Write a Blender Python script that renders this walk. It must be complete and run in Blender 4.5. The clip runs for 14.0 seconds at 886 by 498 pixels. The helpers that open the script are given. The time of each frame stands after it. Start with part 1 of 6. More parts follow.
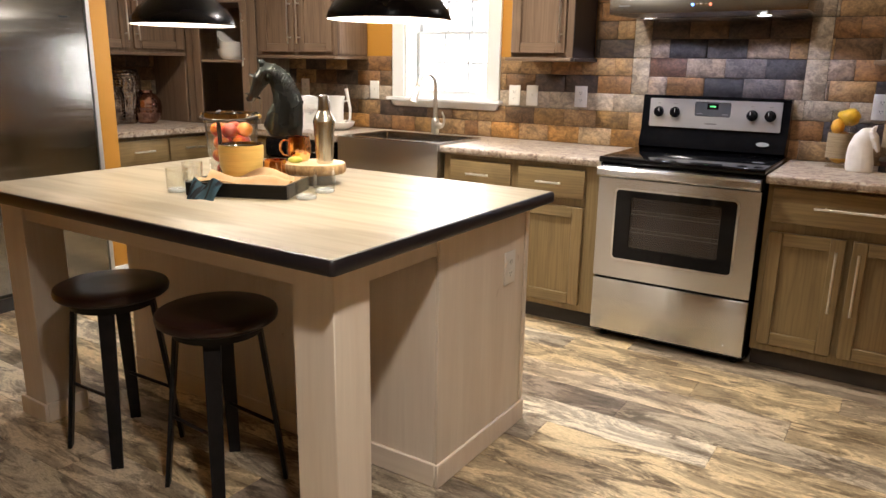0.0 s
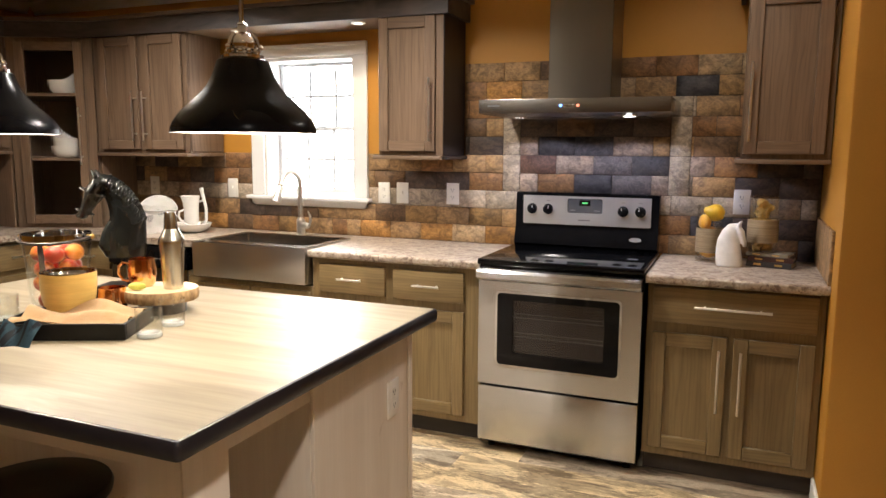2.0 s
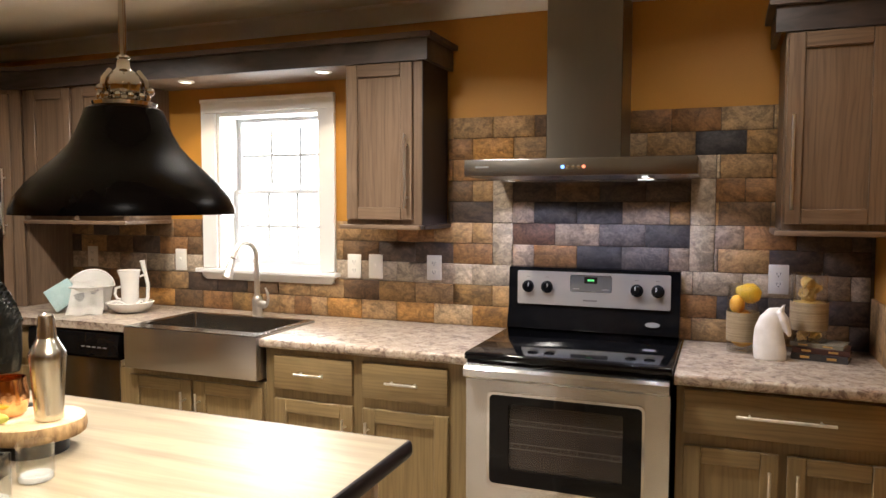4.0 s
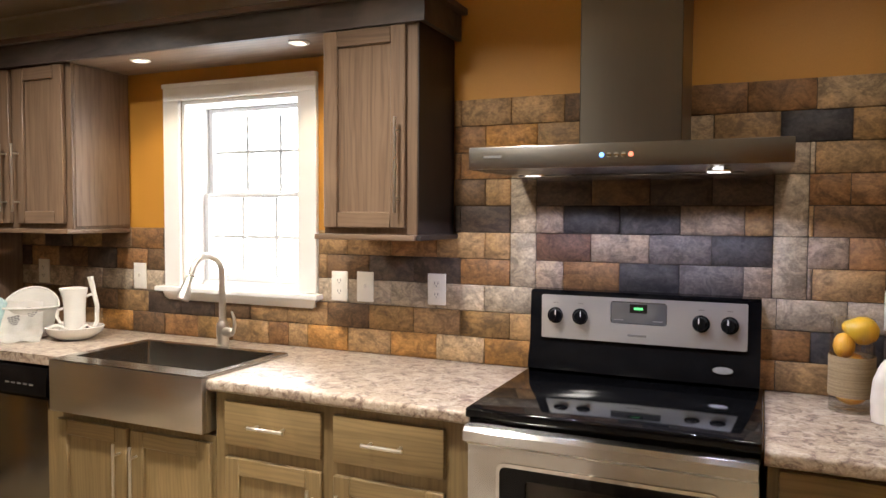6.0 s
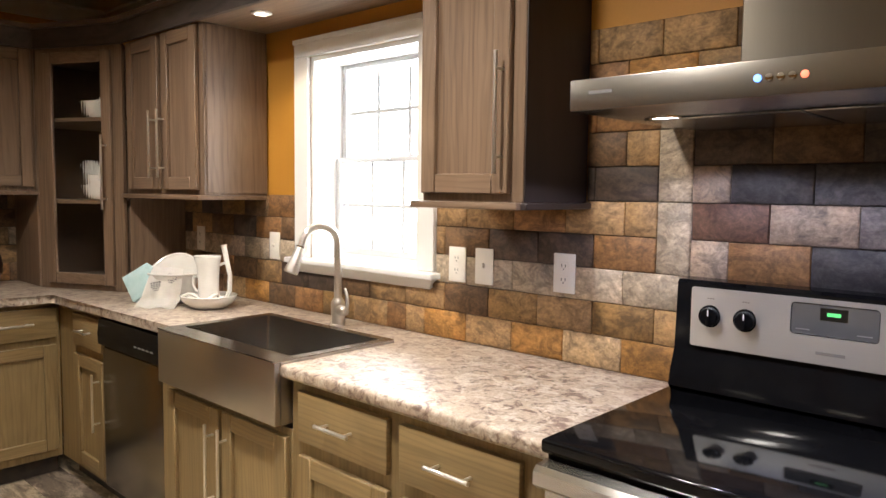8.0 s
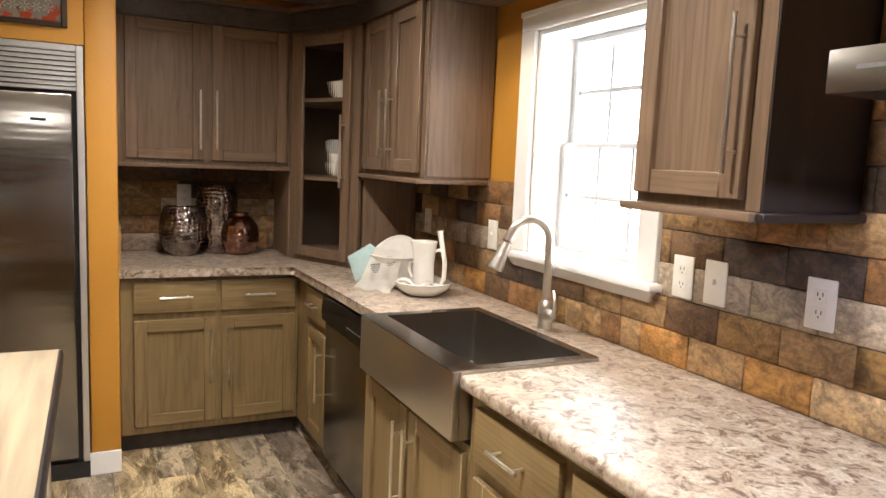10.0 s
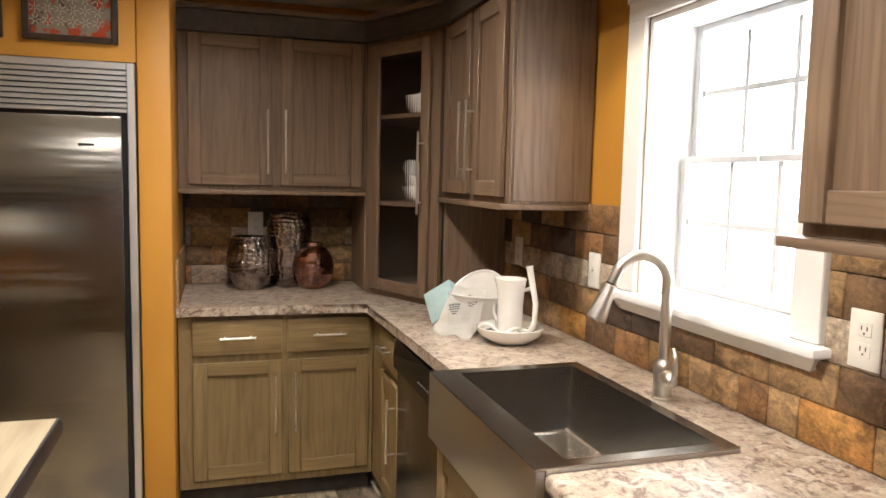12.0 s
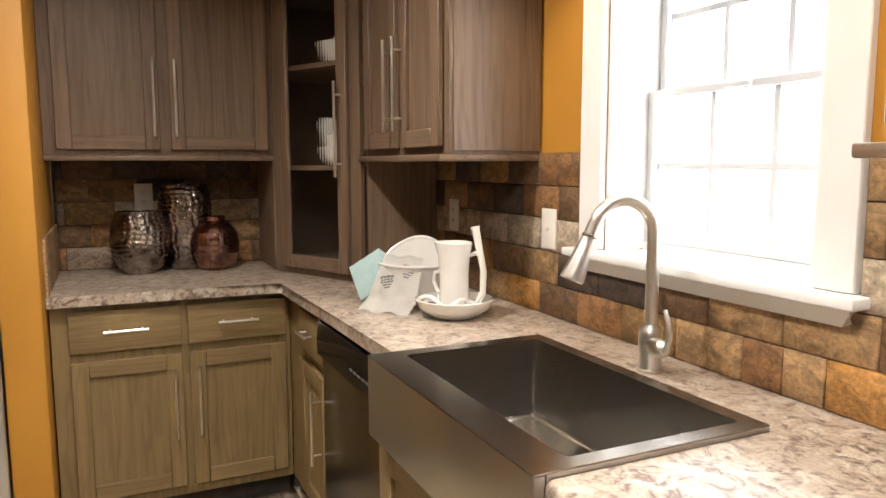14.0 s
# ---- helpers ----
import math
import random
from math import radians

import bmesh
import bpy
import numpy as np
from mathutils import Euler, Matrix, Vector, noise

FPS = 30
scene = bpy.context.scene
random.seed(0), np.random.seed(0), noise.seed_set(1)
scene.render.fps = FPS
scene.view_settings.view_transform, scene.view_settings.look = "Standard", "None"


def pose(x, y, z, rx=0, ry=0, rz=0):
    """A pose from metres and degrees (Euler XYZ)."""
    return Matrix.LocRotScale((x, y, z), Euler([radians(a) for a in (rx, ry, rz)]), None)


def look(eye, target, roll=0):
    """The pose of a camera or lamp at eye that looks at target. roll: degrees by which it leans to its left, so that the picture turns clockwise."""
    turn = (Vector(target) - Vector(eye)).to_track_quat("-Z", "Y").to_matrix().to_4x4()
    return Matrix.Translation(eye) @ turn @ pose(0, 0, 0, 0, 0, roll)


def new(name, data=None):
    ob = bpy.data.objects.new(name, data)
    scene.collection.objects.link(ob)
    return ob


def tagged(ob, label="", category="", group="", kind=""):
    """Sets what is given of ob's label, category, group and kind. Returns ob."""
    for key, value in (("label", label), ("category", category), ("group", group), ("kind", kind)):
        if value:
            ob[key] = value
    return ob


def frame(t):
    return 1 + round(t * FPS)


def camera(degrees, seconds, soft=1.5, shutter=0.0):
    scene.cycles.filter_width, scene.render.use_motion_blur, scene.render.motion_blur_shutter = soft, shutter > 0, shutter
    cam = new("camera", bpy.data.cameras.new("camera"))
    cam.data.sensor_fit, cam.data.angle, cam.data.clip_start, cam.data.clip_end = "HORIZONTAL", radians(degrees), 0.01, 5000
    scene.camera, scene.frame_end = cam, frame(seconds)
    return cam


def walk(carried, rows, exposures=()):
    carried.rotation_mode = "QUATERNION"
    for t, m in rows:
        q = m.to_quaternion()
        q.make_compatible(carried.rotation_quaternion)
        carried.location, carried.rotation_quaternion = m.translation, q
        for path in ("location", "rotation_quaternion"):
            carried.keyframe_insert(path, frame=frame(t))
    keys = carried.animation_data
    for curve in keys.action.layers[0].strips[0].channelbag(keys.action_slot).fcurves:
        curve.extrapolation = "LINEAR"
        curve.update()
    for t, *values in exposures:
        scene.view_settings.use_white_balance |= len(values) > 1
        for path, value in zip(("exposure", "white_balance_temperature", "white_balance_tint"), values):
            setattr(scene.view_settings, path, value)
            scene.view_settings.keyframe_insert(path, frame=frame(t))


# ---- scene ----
cam = camera(63.1, 14.0)
PATH = [
    (0, (1.286, -4.033, 1.35), (0.229, -2.409, 0.856), 0.9),
    (0.5, (1.243, -4.017, 1.373), (0.306, -2.31, 0.916), 1.2),
    (1, (1.194, -3.988, 1.401), (0.349, -2.22, 0.999), 1.4),
    (1.5, (1.154, -3.915, 1.424), (0.367, -2.107, 1.086), 0.9),
    (2, (1.122, -3.799, 1.445), (0.363, -1.97, 1.165), 0.3),
    (2.5, (1.094, -3.667, 1.46), (0.337, -1.83, 1.235), 0.2),
    (3, (1.03, -3.539, 1.474), (0.287, -1.691, 1.295), 0.6),
    (3.5, (0.974, -3.388, 1.509), (0.242, -1.534, 1.35), 0.2),
    (3.7, (0.947, -3.325, 1.506), (0.224, -1.466, 1.362), 0.0),
    (6, (0.747, -2.515, 1.462), (-0.065, -0.69, 1.372), 0.3),
    (6.5, (0.77, -2.305, 1.439), (-0.16, -0.537, 1.34), 0.2),
    (7, (0.809, -2.143, 1.429), (-0.257, -0.455, 1.31), -0.2),
    (7.5, (0.822, -1.983, 1.43), (-0.394, -0.402, 1.28), -0.4),
    (8, (0.816, -1.854, 1.424), (-0.541, -0.393, 1.267), 0.7),
    (8.5, (0.809, -1.71, 1.428), (-0.694, -0.404, 1.247), 0.4),
    (9, (0.797, -1.59, 1.448), (-0.838, -0.457, 1.239), -0.4),
    (9.2, (0.791, -1.585, 1.47), (-0.878, -0.507, 1.241), 0.5),
    (11.3, (0.426, -1.328, 1.482), (-1.462, -0.696, 1.299), 1.6),
    (11.5, (0.385, -1.308, 1.49), (-1.508, -0.69, 1.302), 1.5),
    (12, (0.278, -1.255, 1.482), (-1.62, -0.656, 1.286), 1.3),
    (12.5, (0.181, -1.217, 1.454), (-1.713, -0.606, 1.255), 1.3),
    (13, (0.08, -1.202, 1.434), (-1.792, -0.532, 1.217), 0.7),
    (13.5, (-0.021, -1.2, 1.406), (-1.858, -0.443, 1.178), 0.2),
    (14, (-0.1, -1.208, 1.374), (-1.901, -0.371, 1.137), -0.1),
]
walk(cam, [(t, look(eye, target, roll)) for t, eye, target, roll in PATH])

# ---- light ----
world = bpy.data.worlds.new("sky")
scene.world = world
world.use_nodes = True
_sky = world.node_tree.nodes.new("ShaderNodeTexSky")
_sky.sky_type, _sky.sun_disc = "NISHITA", False
_sky.sun_elevation, _sky.sun_rotation = radians(35), radians(20)
world.node_tree.links.new(_sky.outputs[0], world.node_tree.nodes["Background"].inputs[0])
world.node_tree.nodes["Background"].inputs[1].default_value = 0.1
WARM, NEUTRAL, COOL, YELLOW = (1.0, 0.82, 0.58), (1.0, 0.935, 0.87), (0.72, 0.76, 1.0), (1.0, 0.91, 0.76)


def lamp(name, kind, where, target, watts, colour, size=0.1, spread=None, blend=0.6):
    data = bpy.data.lights.new(name, kind)
    data.energy, data.color = watts, colour
    if kind == "AREA":
        data.shape, data.size = "DISK", size
        if spread:
            data.spread = radians(spread)
    else:
        data.shadow_soft_size = size
        if kind == "SPOT":
            data.spot_size, data.spot_blend = radians(spread), blend
    ob = new(name, data)
    ob.matrix_world = look(where, target)
    return ob


ISLAND_PENDANTS = [(-0.10, -2.22), (-1.06, -2.22)]
CEILING_CANS = [(-0.42, -1.22), (-1.85, -1.20), (1.02, -3.45), (0.98, -0.82)]
CAN_WATTS, PENDANT_WATTS, WINDOW_WATTS, SINK_WATTS, HOOD_WATTS = 31.0, 23.0, 15.0, 9.5, 10.5
for x, y in ISLAND_PENDANTS:
    lamp("pendant_lamp", "POINT", (x, y, 1.578), (x, y, 0), PENDANT_WATTS, YELLOW, 0.03)
for x, y in CEILING_CANS:
    lamp("ceiling_lamp", "AREA", (x, y, 2.425), (x, y, 0), CAN_WATTS * (0.92 if y < -3 else 0.17 if y > -1 else 0.92 if x < -1 else 1.12), NEUTRAL, 0.14, 118 if y < -3 else 150)
for x in (-1.66, -0.86):
    lamp("sink_lamp", "SPOT", (x, -0.24, 2.095), (x, -0.2, 0), SINK_WATTS, WARM, 0.03, 110)
for x, y in ((0.108, -0.40), (0.632, -0.44)):
    lamp("hood_lamp", "SPOT", (x, y, 1.572), (x, y + 0.06, 0), HOOD_WATTS, COOL, 0.02, 152, 0.12)
_win = bpy.data.lights.new("window_light", "AREA")
_win.shape, _win.size, _win.size_y, _win.energy, _win.color = "RECTANGLE", 0.62, 0.8, WINDOW_WATTS, (0.95, 0.97, 1.0)
new("window_light", _win).matrix_world = look((-1.343, 0.23, 1.56), (-1.343, -1.0, 1.35))


# ---- materials ----
def material(name, base, rough=0.5, metal=0.0, alt=None, mix=(0.35, 0.65), scale=(8, 8, 8), detail=4, fine=None, fine_amount=0.0, bump=0.0,
             bump_scale=None, vary=0.0, coat=0.0, rough_vary=0.0, third=None, third_mix=(0.6, 0.75), third_scale=(3, 3, 3), distort=0.0, transmission=0.0, ior=1.5,
             emit=None, strength=0.0, spec=0.5, ragged=0.5):
    m = bpy.data.materials.new(name)
    m.use_nodes = True
    nt = m.node_tree
    b = nt.nodes["Principled BSDF"]
    link = nt.links.new
    b.inputs["Base Color"].default_value = (*base, 1)
    b.inputs["Roughness"].default_value, b.inputs["Metallic"].default_value = rough, metal
    b.inputs["Coat Weight"].default_value, b.inputs["Coat Roughness"].default_value = coat, 0.12
    b.inputs["Transmission Weight"].default_value, b.inputs["IOR"].default_value = transmission, ior
    b.inputs["Specular IOR Level"].default_value = spec
    if emit:
        b.inputs["Emission Color"].default_value, b.inputs["Emission Strength"].default_value = (*emit, 1), strength
    tc = nt.nodes.new("ShaderNodeTexCoord")
    info = nt.nodes.new("ShaderNodeObjectInfo")
    shift = nt.nodes.new("ShaderNodeVectorMath")
    shift.operation = "MULTIPLY_ADD"
    link(info.outputs["Random"], shift.inputs[0])
    shift.inputs[1].default_value = (37.0, 21.0, 53.0)
    link(tc.outputs["Object"], shift.inputs[2])

    def noise_at(sc, det=4, dist=0.0):
        mp = nt.nodes.new("ShaderNodeMapping")
        mp.inputs["Scale"].default_value = sc
        link(shift.outputs[0], mp.inputs[0])
        n = nt.nodes.new("ShaderNodeTexNoise")
        n.inputs["Scale"].default_value, n.inputs["Detail"].default_value, n.inputs["Distortion"].default_value = 1.0, det, dist
        n.inputs["Roughness"].default_value = ragged
        link(mp.outputs[0], n.inputs["Vector"])
        return n.outputs["Fac"]

    def ramp(src, lo, hi):
        r = nt.nodes.new("ShaderNodeMapRange")
        r.inputs[1].default_value, r.inputs[2].default_value = lo, hi
        link(src, r.inputs[0])
        return r.outputs[0]

    def blend(fac, a, c, kind="MIX"):
        x = nt.nodes.new("ShaderNodeMix")
        x.data_type, x.blend_type = "RGBA", kind
        for v, s in ((fac, 0), (a, 6), (c, 7)):
            if isinstance(v, (int, float)):
                x.inputs[s].default_value = v
            elif isinstance(v, tuple):
                x.inputs[s].default_value = (*v, 1)
            else:
                link(v, x.inputs[s])
        return x.outputs[2]

    col = base
    if alt:
        col = blend(ramp(noise_at(scale, detail, distort), *mix), col, alt)
    if third:
        col = blend(ramp(noise_at(third_scale, 5, 0.6), *third_mix), col, third)
    if fine:
        col = blend(fine_amount, col, blend(ramp(noise_at(fine, 3), 0.3, 0.7), (0.35, 0.33, 0.3), (1.25, 1.25, 1.25)), "MULTIPLY")
    if vary:
        v = nt.nodes.new("ShaderNodeMapRange")
        v.inputs[3].default_value, v.inputs[4].default_value = 1 - vary, 1 + vary
        link(info.outputs["Random"], v.inputs[0])
        col = blend(1.0, col, v.outputs[0], "MULTIPLY")
    if not isinstance(col, tuple):
        link(col, b.inputs["Base Color"])
    if rough_vary:
        r = nt.nodes.new("ShaderNodeMapRange")
        r.inputs[3].default_value, r.inputs[4].default_value = max(0.02, rough - rough_vary), rough + rough_vary
        link(noise_at(fine or scale, 3), r.inputs[0])
        link(r.outputs[0], b.inputs["Roughness"])
    if bump:
        bp = nt.nodes.new("ShaderNodeBump")
        bp.inputs["Strength"].default_value, bp.inputs["Distance"].default_value = 1.0, bump
        link(noise_at(bump_scale or fine or scale, 4), bp.inputs["Height"])
        link(bp.outputs[0], b.inputs["Normal"])
    return m


def tint_by_piece(m, colours, amount=1.0):
    """Gives each piece one of the colours, by its object's random number, in place of the base colour."""
    nt = m.node_tree
    b = nt.nodes["Principled BSDF"]
    old = b.inputs["Base Color"].links[0].from_socket
    info = nt.nodes.new("ShaderNodeObjectInfo")
    cr = nt.nodes.new("ShaderNodeValToRGB")
    cr.color_ramp.interpolation = "CONSTANT"
    for i, c in enumerate(colours):
        e = cr.color_ramp.elements[i] if i < 2 else cr.color_ramp.elements.new(0.5)
        e.position = i / len(colours)
        e.color = (*c, 1)
    nt.links.new(info.outputs["Random"], cr.inputs[0])
    x = nt.nodes.new("ShaderNodeMix")
    x.data_type, x.blend_type = "RGBA", "MULTIPLY"
    x.inputs[0].default_value = amount
    nt.links.new(cr.outputs[0], x.inputs[6])
    nt.links.new(old, x.inputs[7])
    nt.links.new(x.outputs[2], b.inputs["Base Color"])
    return m


def oak(name, base, dark, axis):
    """Stained oak with the grain along an axis."""
    long, cross = 1.6, 34.0
    sc = [cross] * 3
    sc["xyz".index(axis)] = long
    fn = [150.0] * 3
    fn["xyz".index(axis)] = 5.0
    m = material(name, base, 0.42, alt=dark, mix=(0.42, 0.66), scale=tuple(sc), detail=6, distort=1.0, fine=tuple(fn), fine_amount=0.13, bump=0.0002, vary=0.09,
                    third=tuple(c * 1.22 for c in base), third_scale=(2.2, 2.2, 1.4), coat=0.04, rough_vary=0.08, spec=0.35)
    # flowing cathedral figure of flat-sawn boards
    nt = m.node_tree
    b = nt.nodes["Principled BSDF"]
    old = b.inputs["Base Color"].links[0].from_socket
    tc, info = nt.nodes.new("ShaderNodeTexCoord"), nt.nodes.new("ShaderNodeObjectInfo")
    shift = nt.nodes.new("ShaderNodeVectorMath")
    shift.operation = "MULTIPLY_ADD"
    shift.inputs[1].default_value = (3.1, 2.3, 4.7)
    nt.links.new(info.outputs["Random"], shift.inputs[0])
    nt.links.new(tc.outputs["Object"], shift.inputs[2])
    mp = nt.nodes.new("ShaderNodeMapping")
    ws = [4.6] * 3
    ws["xyz".index(axis)] = 0.75
    mp.inputs["Scale"].default_value = ws
    nt.links.new(shift.outputs[0], mp.inputs[0])
    wv = nt.nodes.new("ShaderNodeTexWave")
    wv.wave_type = "RINGS"
    wv.rings_direction = axis.upper()
    wv.inputs["Scale"].default_value, wv.inputs["Distortion"].default_value, wv.inputs["Detail"].default_value, wv.inputs["Detail Scale"].default_value = 4.4, 16.0, 3.0, 0.55
    nt.links.new(mp.outputs[0], wv.inputs["Vector"])
    mr = nt.nodes.new("ShaderNodeMapRange")
    mr.inputs[1].default_value, mr.inputs[2].default_value, mr.inputs[3].default_value, mr.inputs[4].default_value = 0.05, 0.42, 0.66, 1.04
    nt.links.new(wv.outputs["Fac"], mr.inputs[0])
    x = nt.nodes.new("ShaderNodeMix")
    x.data_type, x.blend_type = "RGBA", "MULTIPLY"
    x.inputs[0].default_value = 0.36
    nt.links.new(old, x.inputs[6])
    nt.links.new(mr.outputs[0], x.inputs[7])
    nt.links.new(x.outputs[2], b.inputs["Base Color"])
    return m


STAIN, STAIN_DARK = (0.190, 0.126, 0.081), (0.140, 0.091, 0.058)
# floor cabinets: the same stain with yellow lamplight mixed into its colour
LAMPLIT_STAIN, LAMPLIT_STAIN_DARK = (0.226, 0.157, 0.071), (0.182, 0.125, 0.056)
M_OAK_V = oak("stained_oak_upright", STAIN, STAIN_DARK, "z")
M_OAK_X = oak("stained_oak_along_x", STAIN, STAIN_DARK, "x")
M_OAK_Y = oak("stained_oak_along_y", STAIN, STAIN_DARK, "y")
M_BASE_V = oak("lamplit_stained_oak_upright", LAMPLIT_STAIN, LAMPLIT_STAIN_DARK, "z")
M_BASE_X = oak("lamplit_stained_oak_along_x", LAMPLIT_STAIN, LAMPLIT_STAIN_DARK, "x")
M_BASE_Y = oak("lamplit_stained_oak_along_y", LAMPLIT_STAIN, LAMPLIT_STAIN_DARK, "y")
M_CROWN = material("dark_stained_knotty_wood", (0.062, 0.047, 0.042), 0.42, alt=(0.030, 0.023, 0.021), scale=(3, 14, 14), detail=6, distort=2.0, bump=0.0006, third=(0.085, 0.065, 0.055))
M_END = material("near_black_panel", (0.030, 0.020, 0.018), 0.5, alt=(0.020, 0.014, 0.013), scale=(14, 14, 2), detail=5, distort=0.8, bump=0.0002)
M_CAP = material("dark_stained_cap", (0.095, 0.060, 0.040), 0.45, alt=(0.065, 0.040, 0.027), scale=(3, 20, 20), detail=5)
M_TOE = material("dark_toe_kick", (0.05, 0.038, 0.028), 0.6, alt=(0.03, 0.024, 0.02), scale=(4, 20, 20))
M_INSIDE = material("dark_cabinet_interior", (0.150, 0.100, 0.068), 0.6, alt=(0.110, 0.074, 0.050), scale=(10, 10, 3))
M_WALL = material("ochre_wall_paint", (0.50, 0.235, 0.030), 0.55, alt=(0.46, 0.21, 0.026), scale=(2, 2, 2), fine=(260, 260, 260), fine_amount=0.06, bump=0.0004, bump_scale=(220, 220, 220))
M_CEIL = material("cream_ceiling_paint", (0.76, 0.70, 0.58), 0.8, alt=(0.71, 0.65, 0.53), scale=(1.2, 1.2, 1.2), bump=0.0012, bump_scale=(90, 90, 90))
M_WHITE = material("white_gloss_trim", (0.85, 0.84, 0.82), 0.32, alt=(0.74, 0.73, 0.70), scale=(3, 3, 3), coat=0.1)
M_VINYL = material("white_vinyl", (0.58, 0.59, 0.61), 0.5, alt=(0.55, 0.56, 0.58), scale=(5, 5, 5))
M_STEEL = material("brushed_steel", (0.60, 0.595, 0.58), 0.22, 1.0, alt=(0.53, 0.52, 0.50), scale=(0.5, 1.5, 3), fine=(2, 240, 260), fine_amount=0.02)


def brushed(m, along, amount):
    """Stretches the highlights of a brushed metal across its brush marks."""
    nt = m.node_tree
    axis = nt.nodes.new("ShaderNodeCombineXYZ")
    for i in range(3):
        axis.inputs[i].default_value = along[i]
    b = nt.nodes["Principled BSDF"]
    b.inputs["Anisotropic"].default_value = amount
    nt.links.new(axis.outputs[0], b.inputs["Tangent"])


brushed(M_STEEL, (0, 0, 1), 0.97)
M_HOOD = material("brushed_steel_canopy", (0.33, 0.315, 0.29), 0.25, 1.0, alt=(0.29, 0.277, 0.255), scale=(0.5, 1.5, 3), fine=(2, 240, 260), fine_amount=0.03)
# sink steel again, darkened for the shade inside the bowl
M_BASIN = material("shaded_satin_steel_basin", (0.42, 0.39, 0.35), 0.22, 1.0, alt=(0.35, 0.325, 0.29), scale=(1.0, 3, 3), fine=(3, 220, 220), fine_amount=0.03)
M_FASCIA = material("satin_steel_fascia", (0.66, 0.665, 0.67), 0.42, 0.9, alt=(0.63, 0.635, 0.64), scale=(0.6, 2, 5), fine=(2, 300, 350), fine_amount=0.03)
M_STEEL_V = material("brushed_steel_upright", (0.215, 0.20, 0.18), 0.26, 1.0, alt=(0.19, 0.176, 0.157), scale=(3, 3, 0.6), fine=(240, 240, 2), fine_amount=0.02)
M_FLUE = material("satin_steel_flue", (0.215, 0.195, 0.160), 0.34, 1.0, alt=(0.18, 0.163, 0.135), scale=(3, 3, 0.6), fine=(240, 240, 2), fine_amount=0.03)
brushed(M_FLUE, (0, 0, 1), 0.6)
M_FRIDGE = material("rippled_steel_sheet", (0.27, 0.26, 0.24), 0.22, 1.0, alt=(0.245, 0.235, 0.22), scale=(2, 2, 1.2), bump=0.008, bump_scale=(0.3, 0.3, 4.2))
brushed(M_FRIDGE, (0, 1, 0), 0.85)
M_SINK = material("satin_steel_sink", (0.56, 0.54, 0.51), 0.32, 1.0, alt=(0.48, 0.465, 0.44), scale=(1.0, 3, 3), fine=(3, 220, 220), fine_amount=0.025)
M_NICKEL = material("brushed_nickel", (0.78, 0.76, 0.71), 0.30, 1.0, fine=(200, 200, 200), fine_amount=0.08, rough_vary=0.05)
M_CHROME = material("chrome", (0.75, 0.74, 0.72), 0.08, 1.0, alt=(0.68, 0.67, 0.65), scale=(30, 30, 30))
M_BLACK_GLASS = material("black_ceramic_glass", (0.003, 0.003, 0.0035), 0.07, alt=(0.004, 0.004, 0.0045), scale=(40, 40, 40), rough_vary=0.02, spec=0.24)
M_BLACK = material("black_enamel", (0.003, 0.003, 0.0035), 0.12, alt=(0.005, 0.005, 0.0055), scale=(15, 15, 15), spec=0.10)
M_DISPLAY = material("grey_glass_touch_panel", (0.085, 0.086, 0.088), 0.06, alt=(0.075, 0.076, 0.078), scale=(20, 20, 20), coat=0.4)
M_BLACK_PLASTIC = material("black_plastic", (0.014, 0.014, 0.015), 0.35, alt=(0.02, 0.02, 0.02), scale=(20, 20, 20))
M_BLACK_METAL = material("black_powder_coated_metal", (0.007, 0.0065, 0.007), 0.40, alt=(0.014, 0.012, 0.012), scale=(14, 14, 14), bump=0.0002, bump_scale=(300, 300, 300), spec=0.2)
M_PENDANT = material("satin_black_enamel_shade", (0.004, 0.004, 0.006), 0.26, alt=(0.006, 0.006, 0.008), scale=(10, 10, 10), rough_vary=0.03, spec=0.16)
M_PENDANT_IN = material("white_enamel_inside", (0.80, 0.78, 0.72), 0.4, alt=(0.76, 0.74, 0.68), scale=(10, 10, 10))
M_BULB = material("lit_bulb", (1, 0.95, 0.85), 0.5, emit=(1.0, 0.88, 0.68), strength=14.0)
M_LED = material("lit_lens", (1, 1, 1), 0.5, emit=(0.92, 0.94, 1.0), strength=9.0)
M_CANLENS = material("lit_downlight_lens", (1, 0.95, 0.85), 0.5, emit=(1.0, 0.90, 0.74), strength=7.0)
M_BLUE_LED = material("lit_blue_button", (0.2, 0.4, 1), 0.4, emit=(0.15, 0.35, 1.0), strength=3.0)
M_RED_LED = material("lit_red_button", (1, 0.3, 0.2), 0.4, emit=(1.0, 0.22, 0.12), strength=1.2)
M_GREEN_LED = material("lit_green_digits", (0.2, 1, 0.3), 0.4, emit=(0.12, 0.9, 0.2), strength=0.22)
